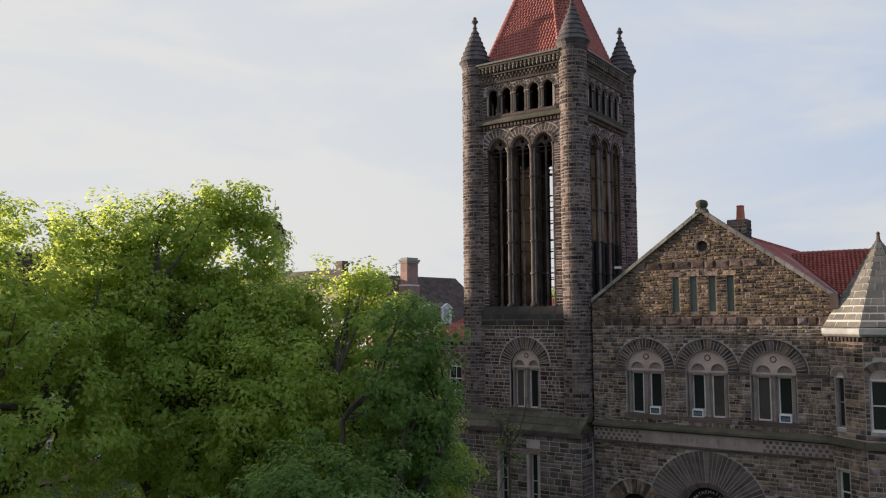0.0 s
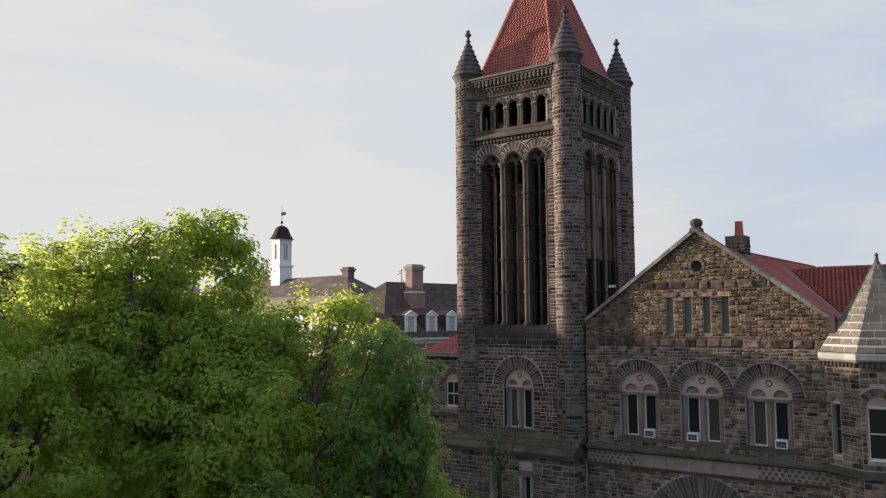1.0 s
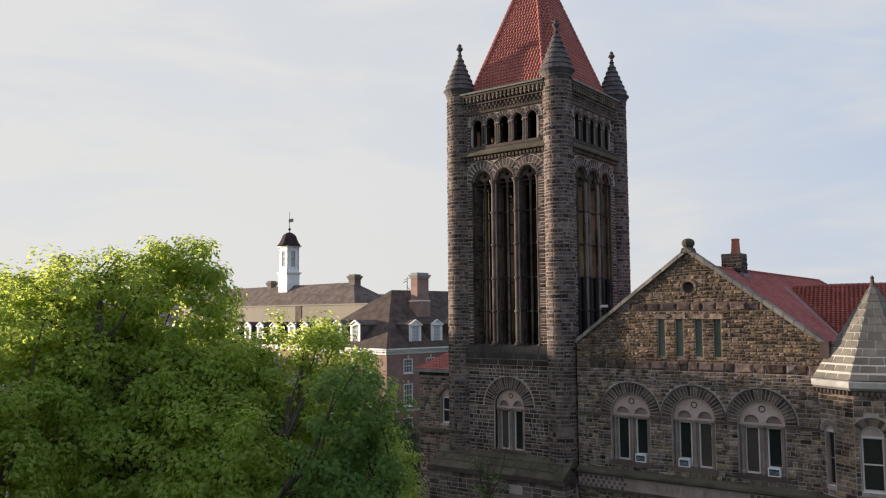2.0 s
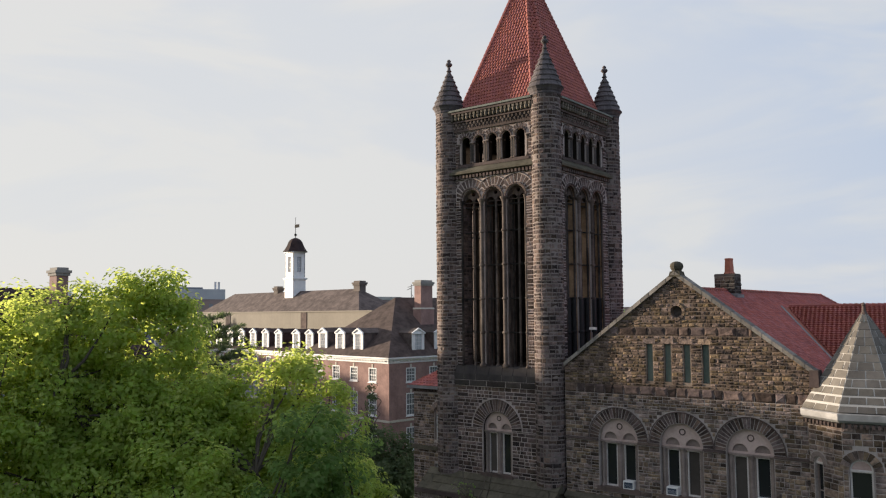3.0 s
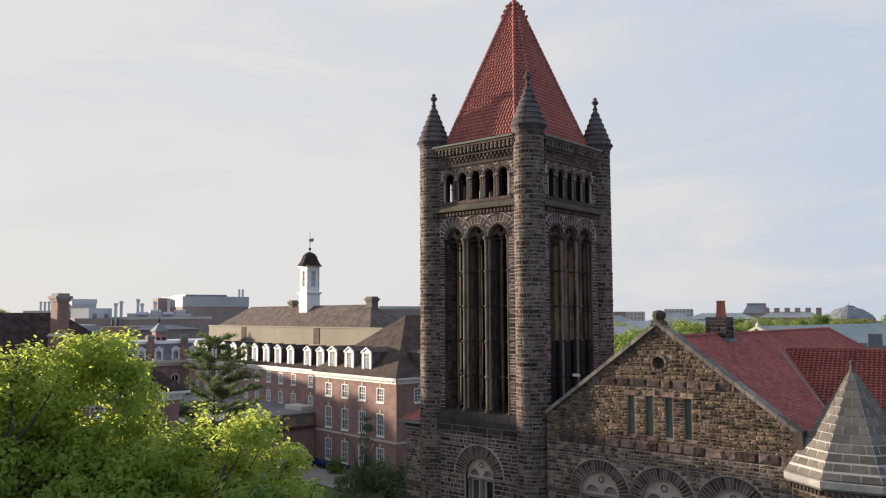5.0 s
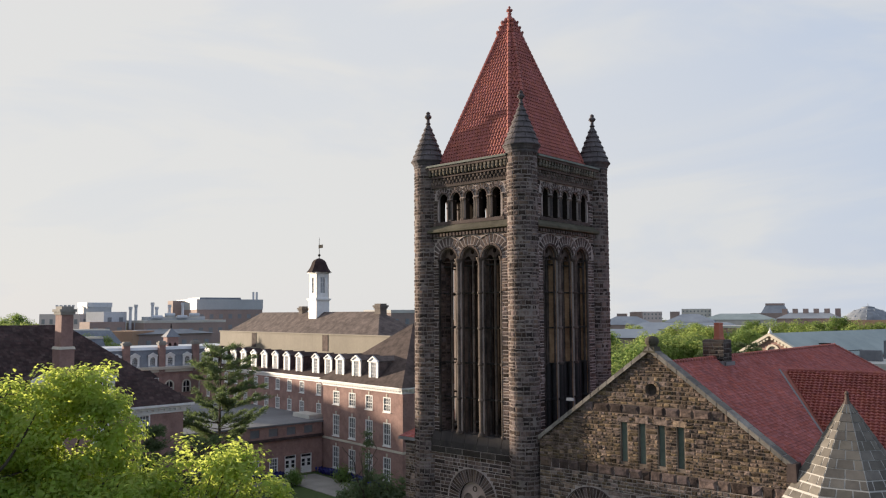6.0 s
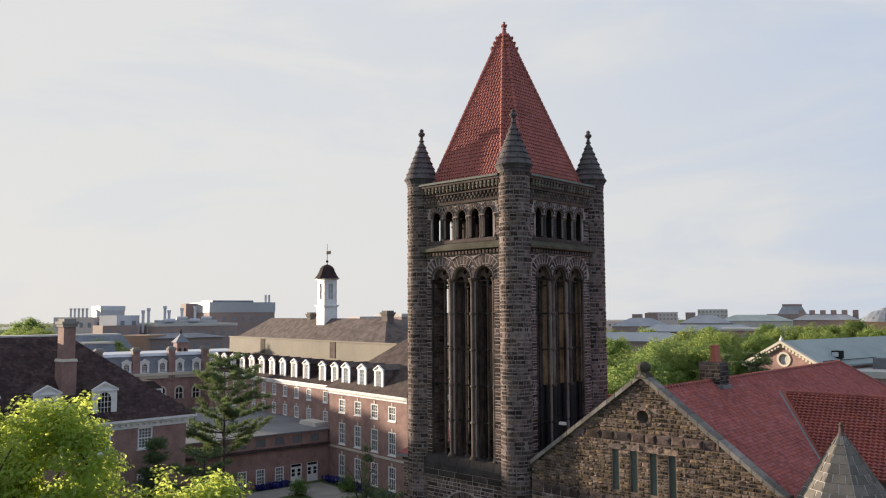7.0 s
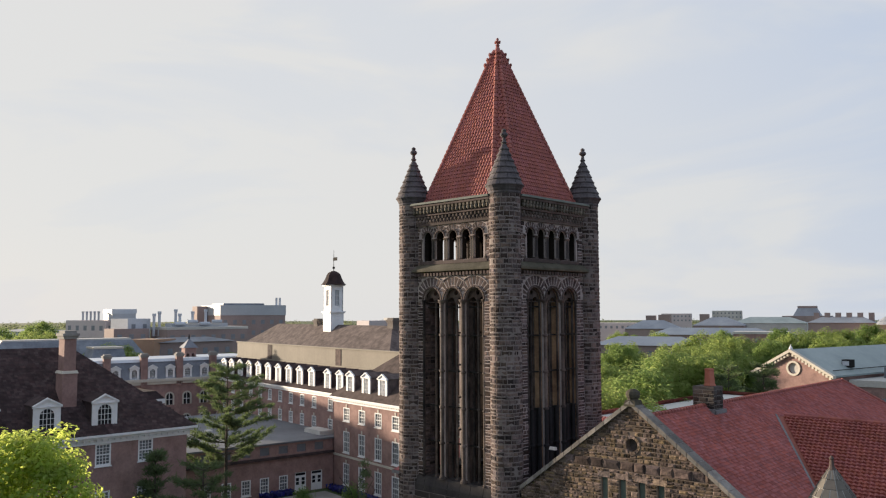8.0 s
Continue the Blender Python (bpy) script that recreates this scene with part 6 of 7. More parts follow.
roof2 = part("roof", Geo().add([(-56 - o, -o, e), (0.2 + o, -o, e), (0.2 + o, 17 + o, e), (-56 - o, 17 + o, e), (-48, 8.5, r), (-8.3, 8.5, r)], [(0, 1, 5, 4), (1, 2, 5), (2, 3, 4, 5), (3, 0, 4), (3, 2, 1, 0)]), SHINGLE_DARK, hall2, "dark brown shingle hip roof")
# uneven shingles
sh = Geo()
shr = random.Random(5)
for i in range(40):
    f = i / 40
    y0, z0 = -o + (8.5 + o) * f, e + (r - e) * f
    x_end = 0.2 + o - (8.5 + o) * f
    x = -25.0
    while x < x_end - 0.4:
        w = shr.uniform(0.25, 0.5)
        lift = shr.uniform(0.0, 0.02)
        sh.add([(x, y0 - 0.02, z0 + lift + 0.015), (x + w - 0.02, y0 - 0.02, z0 + lift + 0.015), (x + w - 0.02, y0 + 0.24, z0 + 0.21), (x, y0 + 0.24, z0 + 0.21)], [(0, 1, 2, 3)])
        x += w
part("shingle", sh, SHINGLE_DARK, roof2, kind="stuff")
for c in (-7.8, -12.75, -17.7, -22.65, -27.6, -32.55, -37.5, -42.45):
    dormer(hall2, pose(c, 0.35, E2 + 0.2), 2.25, 3.45, 2.6, SHINGLE_DARK, arched=True)
ch = brick_chimney(hall2, -10.3, 3.2, 1.05, 1.5, 14.5, 21.9)
part("shoulder", Geo().box(-10.95, -9.65, 2.3, 4.1, 14.0, 18.0), BRICK, ch)
part("shoulder_band", Geo().box(-11.02, -9.58, 2.23, 4.17, 18.0, 18.25, 0.08), TRIM_STONE, ch)
part("rear_wing", Geo().box(-4, 1.2, 9.0, 20, 0, 14.2), BRICK, hall2)
part("rear_cornice", Geo().box(-4.3, 1.6, 8.7, 20, 13.9, 14.4), PAINT, hall2)
part("rear_roof", Geo().box(-4.3, 1.6, 8.7, 20, 14.4, 15.2, 0.7), SHINGLE_DARK, hall2)


# ---- mansard hall ----
mans = thing("mansard_hall", pose(-133.8, 64.05, GZ - 0.7, 0, 0, 80), "old brick hall with grey slate mansard and arched windows", "building")
ML = 38.0
wcols = [1.95 + 3.15 * k for k in range(12)]
g = Geo().panel(rect(0, ML, 0, 11.9), [arch(c, s, s + 1.5, 0.6, 10) for c in wcols for s in (3.6, 7.6)], lambda u, d, z: (u, d, z), 0, 0.5)
part("wall", g, BRICK, mans)
part("core", Geo().box(0, ML, 0.8, 12, 0, 11.9).box(0, 0.4, 0.5, 12, 0, 11.9).box(ML - 0.4, ML, 0.5, 12, 0, 11.9), FAR_BRICK, mans)
hood = Geo().panel(arch(0, 0, 1.5, 0.85, 10), [arch(0, 0.01, 1.5, 0.6, 10)], lambda u, d, z: (u, d, z), -0.1, 0.05).mesh("window_hood", TRIM_STONE)
pane = Geo().panel(arch(0, 0, 1.5, 0.6, 10), [], lambda u, d, z: (u, d, z), 0.2, 0.25).mesh("pane", GLASS)
bar = Geo().box(-0.06, 0.06, 0.12, 0.2, 0, 2.1).box(-0.6, 0.6, 0.12, 0.2, 0.9, 1.0).mesh("glazing_bar", PAINT)
for c in wcols:
    for s in (3.6, 7.6):
        w = put("window_hood", hood, mans, pose(c, 0, s))
        put("pane", pane, w, Matrix())
        put("glazing_bar", bar, w, Matrix())
part("cornice", Geo().box(-0.5, ML + 0.5, -0.5, 0.2, 11.9, 12.4).box(-0.3, ML + 0.3, -0.3, 0.2, 11.4, 11.9), TRIM_STONE, mans)
part("mansard", Geo().box(-0.2, ML + 0.2, -0.2, 12.2, 12.4, 15.4, 0.9), SLATE, mans, "blue grey patterned slate mansard")
part("flat_roof", Geo().box(0.5, ML - 0.5, 0.5, 11.7, 15.4, 15.9, 0.4), METAL_ROOF, mans, "metal roof with reflected sky in its pale colour")
for c in wcols:
    dormer(mans, pose(c, -0.15, 12.35), 1.6, 2.5, 1.0, SLATE, arched=True)
for c in (3.6, 9.9, 16.2, 22.5, 28.8):
    brick_chimney(mans, c, 0.15, 1.15, 0.9, 11.0, 17.0)
# steep pavilion and rear range behind, brick stair turret with a pointed roof
part("pavilion_roof", Geo().box(11.6, 20.0, 22.0, 31.0, 12.0, 17.0, 1.4), SLATE, mans)
part("pavilion_wall", Geo().box(11.9, 19.7, 22.3, 30.7, 0.7, 12.0), BRICK, mans)
part("pavilion_crest", Geo().box(12.9, 18.7, 23.3, 29.7, 17.0, 17.35), TRIM_STONE, mans)
part("rear_wall", Geo().box(-4.0, 26.0, 34.0, 44.0, 0.7, 14.5), FAR_BRICK, mans)
part("rear_roof", Geo().box(-4.4, 26.4, 33.6, 44.4, 14.5, 18.4, 2.6), SLATE, mans)
part("rear_crest", Geo().box(-1.6, 23.6, 36.4, 41.6, 18.4, 18.7), CONCRETE, mans)
tur = part("stair_turret", Geo().panel(rect(24.75, 26.85, 12.5, 17.6), [arch(25.3, 15.0, 16.3, 0.26, 8), arch(26.3, 15.0, 16.3, 0.26, 8)], lambda u, d, z: (u, d, z), 3.75, 4.1).box(24.75, 25.1, 4.1, 5.85, 12.5, 17.6).box(26.5, 26.85, 4.1, 5.85, 12.5, 17.6).box(25.1, 26.5, 5.5, 5.85, 12.5, 17.6), BRICK, mans)
part("turret_roof", Geo().add([(24.4, 3.4, 17.6), (27.2, 3.4, 17.6), (27.2, 6.2, 17.6), (24.4, 6.2, 17.6), (25.8, 4.8, 19.3)], [(0, 1, 4), (1, 2, 4), (2, 3, 4), (3, 0, 4), (3, 2, 1, 0)]), SLATE, tur)
part("turret_finial", Geo().lathe([(0.12, 19.1), (0.16, 19.5), (0.05, 20.1)], 6, 25.8, 4.8), IRON, tur)


# ---- far campus ----
def far_house(name, x, y, w, d, top, material, label, turn=-8, roof=None, rise=0.0, stripes=0, category="building", band=None):
    """A far building block with window rows; roof: material of a low hip roof."""
    b = thing(name, pose(x, y, GZ, 0, 0, turn), label, category)
    h = top - GZ
    wl = h - rise
    part("wall", Geo().box(-w / 2, w / 2, 0, d, 0, wl), material, b)
    if roof:
        i = min(w, d) * 0.42
        part("roof", Geo().add([(-w / 2 - 0.5, -0.5, wl), (w / 2 + 0.5, -0.5, wl), (w / 2 + 0.5, d + 0.5, wl), (-w / 2 - 0.5, d + 0.5, wl), (-w / 2 + i, d / 2, h), (w / 2 - i, d / 2, h)], [(0, 1, 5, 4), (1, 2, 5), (2, 3, 4, 5), (3, 0, 4), (3, 2, 1, 0)]), roof, b)
    if band:
        part("parapet", Geo().box(-w / 2 - 0.15, w / 2 + 0.15, -0.15, d + 0.15, wl - band[0], wl + 0.1), band[1], b)
    if stripes:
        me = Geo().box(-0.6, 0.6, -0.06, 0.05, 0, 1.4).mesh("window", FAR_GLASS)
        n = max(2, int(w / 3.0))
        for r in range(stripes):
            for k in range(n):
                put("window", me, b, Matrix.Translation((-w / 2 + (k + 0.5) * w / n, 0, wl - 2.9 - r * 3.4 - (band[0] if band else 0))))
        me2 = Geo().box(-0.12, 0.02, -0.6, 0.6, 0, 1.4).mesh("window", FAR_GLASS)
        n = max(2, int(d / 3.0))
        for r in range(stripes):
            for k in range(n):
                put("window", me2, b, Matrix.Translation((w / 2 + 0.08, (k + 0.5) * d / n, wl - 2.9 - r * 3.4 - (band[0] if band else 0))))
    return b


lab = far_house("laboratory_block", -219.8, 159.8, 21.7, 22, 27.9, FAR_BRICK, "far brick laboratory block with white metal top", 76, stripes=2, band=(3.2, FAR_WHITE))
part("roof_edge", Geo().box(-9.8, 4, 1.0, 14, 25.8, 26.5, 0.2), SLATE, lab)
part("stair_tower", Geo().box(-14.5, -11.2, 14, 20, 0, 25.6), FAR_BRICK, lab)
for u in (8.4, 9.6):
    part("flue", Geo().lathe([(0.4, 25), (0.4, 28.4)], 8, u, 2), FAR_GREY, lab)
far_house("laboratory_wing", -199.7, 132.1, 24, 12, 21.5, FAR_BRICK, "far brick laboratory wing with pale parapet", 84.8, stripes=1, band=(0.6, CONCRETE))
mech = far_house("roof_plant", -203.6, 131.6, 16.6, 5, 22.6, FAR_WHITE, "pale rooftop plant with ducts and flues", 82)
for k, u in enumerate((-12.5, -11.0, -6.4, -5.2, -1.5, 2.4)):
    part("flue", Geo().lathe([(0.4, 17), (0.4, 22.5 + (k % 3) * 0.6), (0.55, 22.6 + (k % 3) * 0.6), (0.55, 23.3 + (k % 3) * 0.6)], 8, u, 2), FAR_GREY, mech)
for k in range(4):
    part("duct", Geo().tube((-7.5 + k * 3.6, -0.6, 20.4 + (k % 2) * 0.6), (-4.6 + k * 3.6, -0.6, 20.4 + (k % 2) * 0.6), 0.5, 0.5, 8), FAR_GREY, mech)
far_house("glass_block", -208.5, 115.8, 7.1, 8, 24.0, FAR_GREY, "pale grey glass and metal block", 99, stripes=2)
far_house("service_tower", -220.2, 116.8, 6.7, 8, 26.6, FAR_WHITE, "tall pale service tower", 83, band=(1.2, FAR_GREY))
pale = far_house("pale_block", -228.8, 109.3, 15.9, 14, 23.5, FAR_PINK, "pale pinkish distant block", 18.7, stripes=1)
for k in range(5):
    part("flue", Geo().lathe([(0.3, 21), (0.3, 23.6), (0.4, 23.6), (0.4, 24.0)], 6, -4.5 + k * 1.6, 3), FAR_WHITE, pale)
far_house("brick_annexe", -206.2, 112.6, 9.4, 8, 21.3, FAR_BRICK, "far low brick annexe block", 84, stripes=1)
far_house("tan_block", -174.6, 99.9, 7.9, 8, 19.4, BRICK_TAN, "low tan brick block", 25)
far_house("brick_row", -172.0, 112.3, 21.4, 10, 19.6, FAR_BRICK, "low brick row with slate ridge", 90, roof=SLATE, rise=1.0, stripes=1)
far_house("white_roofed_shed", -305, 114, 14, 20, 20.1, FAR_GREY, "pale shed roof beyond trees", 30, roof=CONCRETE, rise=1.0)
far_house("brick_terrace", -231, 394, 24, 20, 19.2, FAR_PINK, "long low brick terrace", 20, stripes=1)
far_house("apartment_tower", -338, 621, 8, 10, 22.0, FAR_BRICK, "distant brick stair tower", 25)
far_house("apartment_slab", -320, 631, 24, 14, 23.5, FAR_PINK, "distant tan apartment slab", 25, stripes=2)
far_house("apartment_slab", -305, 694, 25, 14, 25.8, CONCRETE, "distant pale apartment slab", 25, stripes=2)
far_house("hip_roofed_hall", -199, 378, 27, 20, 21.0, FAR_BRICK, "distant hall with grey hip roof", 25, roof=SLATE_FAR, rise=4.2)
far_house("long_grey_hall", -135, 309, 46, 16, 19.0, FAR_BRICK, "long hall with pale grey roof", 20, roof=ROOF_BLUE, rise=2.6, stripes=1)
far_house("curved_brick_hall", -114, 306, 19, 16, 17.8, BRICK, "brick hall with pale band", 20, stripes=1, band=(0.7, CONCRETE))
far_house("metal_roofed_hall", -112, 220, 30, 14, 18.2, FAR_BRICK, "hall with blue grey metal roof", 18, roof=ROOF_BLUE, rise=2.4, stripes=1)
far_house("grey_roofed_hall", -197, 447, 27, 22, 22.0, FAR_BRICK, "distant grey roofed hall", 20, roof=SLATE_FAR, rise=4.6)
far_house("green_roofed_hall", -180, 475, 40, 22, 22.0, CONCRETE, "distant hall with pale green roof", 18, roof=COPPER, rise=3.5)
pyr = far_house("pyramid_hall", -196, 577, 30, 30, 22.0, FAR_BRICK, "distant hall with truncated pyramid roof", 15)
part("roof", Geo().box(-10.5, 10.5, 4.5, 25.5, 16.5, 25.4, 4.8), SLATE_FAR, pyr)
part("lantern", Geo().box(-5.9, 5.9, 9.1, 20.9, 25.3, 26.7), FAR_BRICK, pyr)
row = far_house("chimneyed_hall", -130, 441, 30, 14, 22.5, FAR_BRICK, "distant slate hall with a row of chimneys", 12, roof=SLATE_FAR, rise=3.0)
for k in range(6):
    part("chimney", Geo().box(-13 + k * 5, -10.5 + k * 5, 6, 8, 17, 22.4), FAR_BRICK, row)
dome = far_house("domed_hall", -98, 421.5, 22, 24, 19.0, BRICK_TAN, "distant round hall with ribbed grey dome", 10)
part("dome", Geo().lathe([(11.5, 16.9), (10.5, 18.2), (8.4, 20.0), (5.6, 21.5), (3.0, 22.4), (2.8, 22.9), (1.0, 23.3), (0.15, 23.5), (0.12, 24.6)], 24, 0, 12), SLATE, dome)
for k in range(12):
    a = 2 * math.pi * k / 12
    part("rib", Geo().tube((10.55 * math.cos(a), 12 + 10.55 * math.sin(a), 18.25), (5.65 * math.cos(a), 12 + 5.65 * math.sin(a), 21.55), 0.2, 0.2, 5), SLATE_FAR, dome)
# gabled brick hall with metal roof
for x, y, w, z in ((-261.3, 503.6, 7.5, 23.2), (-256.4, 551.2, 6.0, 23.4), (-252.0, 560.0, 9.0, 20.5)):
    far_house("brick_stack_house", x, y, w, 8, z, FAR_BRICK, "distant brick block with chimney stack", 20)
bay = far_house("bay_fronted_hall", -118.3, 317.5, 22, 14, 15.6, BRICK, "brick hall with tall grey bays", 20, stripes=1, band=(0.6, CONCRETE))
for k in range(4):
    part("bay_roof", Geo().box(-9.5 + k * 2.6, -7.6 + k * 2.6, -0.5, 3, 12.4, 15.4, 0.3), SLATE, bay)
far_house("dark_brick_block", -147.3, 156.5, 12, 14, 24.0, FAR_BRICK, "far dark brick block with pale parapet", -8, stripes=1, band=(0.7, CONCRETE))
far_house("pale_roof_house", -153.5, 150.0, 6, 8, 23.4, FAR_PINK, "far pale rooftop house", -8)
gab = thing("pedimented_hall", pose(-37.9, 133.9, GZ, 0, 0, -10), "brick hall with white gable trim and grey metal roof", "building")
part("wall", Geo().panel([(-5.8, 0), (5.8, 0), (5.8, 14.2), (0, 17.4), (-5.8, 14.2)], [circle(0.2, 15.1, 0.75)], lambda u, d, z: (u, d, z), 0, 0.5).box(-5.8, -5.3, 0.5, 44, 0, 14.2).box(5.3, 5.8, 0.5, 44, 0, 14.2), BRICK, gab)
part("round_window", Geo().panel(circle(0.2, 15.1, 1.1), [circle(0.2, 15.1, 0.8)], lambda u, d, z: (u, d, z), -0.12, 0.05), TRIM_STONE, gab)
part("round_pane", Geo().panel(circle(0.2, 15.1, 0.75), [], lambda u, d, z: (u, d, z), 0.2, 0.25), CONCRETE, gab)
for s in (-1, 1):
    part("raking_cornice", Geo().add([(s * x, y, z) for y in (-0.6, 0.2) for x, z in ((0, 17.9), (6.4, 14.35), (6.4, 13.95), (0, 17.45))], [(0, 1, 2, 3), (7, 6, 5, 4), (0, 4, 5, 1), (1, 5, 6, 2), (2, 6, 7, 3), (3, 7, 4, 0)]), TRIM_STONE, gab)
    part("roof_slope", Geo().add([(0, 0.2, 17.85), (s * 6.4, 0.2, 14.35), (s * 6.4, 44, 14.35), (0, 44, 17.85), (0, 0.2, 17.6), (s * 6.4, 0.2, 14.1), (s * 6.4, 44, 14.1), (0, 44, 17.6)], [(0, 1, 2, 3), (7, 6, 5, 4), (0, 4, 5, 1), (1, 5, 6, 2), (2, 6, 7, 3)]), COPPER, gab)
unit = part("roof_unit", Geo().box(4.0, 5.2, 6.4, 7.8, 15.2, 16.3), IRON, gab, "dark rooftop air handling unit")
put("unit_panel", Geo().box(4.1, 5.1, 6.34, 6.4, 15.45, 16.1).mesh("unit_panel", FAR_GREY), unit, Matrix())
for k in range(5):
    part("snow_rail", Geo().tube((5.6, 1.0 + k * 3.2, 15.0), (5.6, 4.0 + k * 3.2, 15.0), 0.06, 0.06, 5), IRON, gab)
me = Geo().box(-0.16, 0.16, -0.5, 0.05, -0.35, 0.0).mesh("bracket", TRIM_STONE)
for s in (-1, 1):
    for k in range(12):
        put("bracket", me, gab, Matrix.Translation((s * (0.4 + k * 0.5), 0, 17.4 - (0.4 + k * 0.5) * 0.547)))
part("finial", Geo().lathe([(0.3, 17.8), (0.25, 18.1), (0.08, 18.35), (0.05, 18.6)], 8, 0, -0.2), PAINT, gab)
annex = far_house("flat_annexe", -22, 138, 18, 26, 15.6, BRICK, "flat roofed brick annexe with roof plant", 8, stripes=1, band=(0.8, CONCRETE))
for x, y, w, d, z in ((-4, 6, 3, 2, 15.2), (2, 5, 4, 2.5, 14.6), (5, 12, 5, 4, 15.4), (-2, 14, 2, 2, 16.4)):
    part("roof_unit", Geo().box(x - w / 2, x + w / 2, y, y + d, 13.4, z, 0.08), FLAT_ROOF, annex)
# rear parts of the stone hall
rear = thing("rear_block", pose(-25.5, 69, GZ), "low rear block with white flat roof and red tiled edge", "building")
part("wall", Geo().box(-6, 5.5, 0, 28, 0, 14.2), STONE, rear)
part("flat_roof", Geo().box(-5.4, 4.9, 0.6, 27.4, 14.2, 14.6), CONCRETE, rear)
g = Geo()
tiled(g, (-6.4, -0.4, 14.1), (5.9, -0.4, 14.1), (5.4, 0.6, 14.95), (-5.9, 0.6, 14.95))
tiled(g, (5.9, 28.4, 14.1), (-6.4, 28.4, 14.1), (-5.9, 27.4, 14.95), (5.4, 27.4, 14.95))
tiled(g, (-6.4, 28.4, 14.1), (-6.4, -0.4, 14.1), (-5.4, 0.4, 14.95), (-5.4, 27.6, 14.95))
part("roof_tile", g, TILE, rear, kind="stuff")


# ---- trees ----
def leaf_mesh(name, centres, size, material, nrng, flat=1.5, out=None):
    """Small folded leaves at the given places, each of two faces; out: the way that each is turned."""
    n = len(centres)
    up = nrng.normal(size=(n, 3))
    up[:, 2] = np.abs(up[:, 2]) + flat
    if out is not None:
        up = up * 0.55 + out * 1.3
    up /= np.linalg.norm(up, axis=1)[:, None]
    ref = nrng.normal(size=(n, 3))
    a = np.cross(up, ref)
    a /= np.linalg.norm(a, axis=1)[:, None]
    b = np.cross(up, a)
    s = (size * nrng.uniform(0.65, 1.35, n))[:, None]
    c = np.asarray(centres)
    v = np.stack([c - a * s * 0.62, c + b * s * 0.42 + up * s * 0.12, c + a * s * 0.62 - up * s * 0.10, c - b * s * 0.42 + up * s * 0.12], 1).reshape(-1, 3)
    me = bpy.data.meshes.new(name)
    me.vertices.add(4 * n)
    me.vertices.foreach_set("co", v.astype(np.float32).ravel())
    me.loops.add(6 * n)
    base = np.arange(n)[:, None] * 4
    me.loops.foreach_set("vertex_index", (base + np.array([0, 1, 2, 0, 2, 3])).astype(np.int32).ravel())
    me.polygons.add(2 * n)
    me.polygons.foreach_set("loop_start", (np.arange(2 * n) * 3).astype(np.int32))
    me.update(calc_edges=True)
    me.validate()
    me.materials.append(material)
    return me


def clump_centres(rng, lobes, count, skin=0.3):
    """Places spread over lobes (x, y, z, rx, ry, rz), most near their skin."""
    weights = [(l[3] * l[4] * l[5]) ** 0.72 for l in lobes]
    out = []
    for _ in range(count):
        x, y, z, rx, ry, rz = rng.choices(lobes, weights)[0]
        d = Vector((rng.gauss(0, 1), rng.gauss(0, 1), rng.gauss(0.25, 1))).normalized() * rng.random() ** skin
        d *= 1 + 0.22 * noise.noise(d * 2.3 + Vector((x, y, z)))
        out.append((Vector((x + d.x * rx, y + d.y * ry, z + d.z * rz)), d.normalized()))
    return out


def limb(g, a, b, ra, rb, rng, bends=3, sway=0.12):
    pts = [a]
    span = (b - a).length
    for i in range(1, bends + 1):
        p = a.lerp(b, i / bends)
        if i < bends:
            p = p + Vector((rng.uniform(-1, 1), rng.uniform(-1, 1), rng.uniform(-0.3, 0.8))) * span * sway
        pts.append(p)
    for i in range(bends):
        f0, f1 = i / bends, (i + 1) / bends
        g.tube(pts[i], pts[i + 1], ra + (rb - ra) * f0, ra + (rb - ra) * f1, 6)
    return pts


def tree(name, x, y, lobes, clumps, per, leaf, material, seed, label, category="tree", fork=0.4, girth=0.26, spread=0.55, limbs=34, group=""):
    rng, nrng = random.Random(seed), np.random.default_rng(seed)
    t = thing(name, pose(x, y, GZ), label, category, group)
    top = max(l[2] + l[5] for l in lobes)
    spots = clump_centres(rng, lobes, clumps)
    centres = [c for c, d in spots]
    g = Geo()
    head = Vector((rng.uniform(-0.4, 0.4), rng.uniform(-0.4, 0.4), top * fork))
    limb(g, Vector((0, 0, -0.2)), head, girth, girth * 0.72, rng, 3, 0.03)
    forks = []
    for k in range(5):
        a = 2 * math.pi * k / 5 + rng.uniform(-0.4, 0.4)
        r = rng.uniform(0.14, 0.3) * top
        f = head + Vector((math.cos(a) * r * 0.55, math.sin(a) * r * 0.55, r * 1.1))
        limb(g, head, f, girth * 0.5, girth * 0.28, rng, 3)
        forks.append(f)
    for c in rng.sample(centres, min(limbs, len(centres))):
        f = min(forks + [head], key=lambda q: (q - c).length + (3 if q.z > c.z else 0))
        limb(g, f, c, girth * 0.22, 0.018, rng, 3, 0.09)
    part("trunk", g, BARK, t, "grey-brown forked trunk and limbs")
    n = len(centres)
    cs = np.array([tuple(c) for c in centres])
    rad = nrng.uniform(0.6, 1.25, n) * spread
    ball = nrng.normal(size=(n * per, 3))
    ball *= (nrng.random(n * per) ** 0.4 / np.linalg.norm(ball, axis=1))[:, None]
    pts = np.repeat(cs, per, 0) + ball * np.repeat(rad, per)[:, None] * np.array([1.7, 1.7, 1.25])
    out = np.repeat(np.array([tuple(d) for c, d in spots]), per, 0) * 0.55 + ball * 0.8
    put("crown", leaf_mesh("crown", pts, leaf, material, nrng, 0.5, out), t, Matrix())
    return t


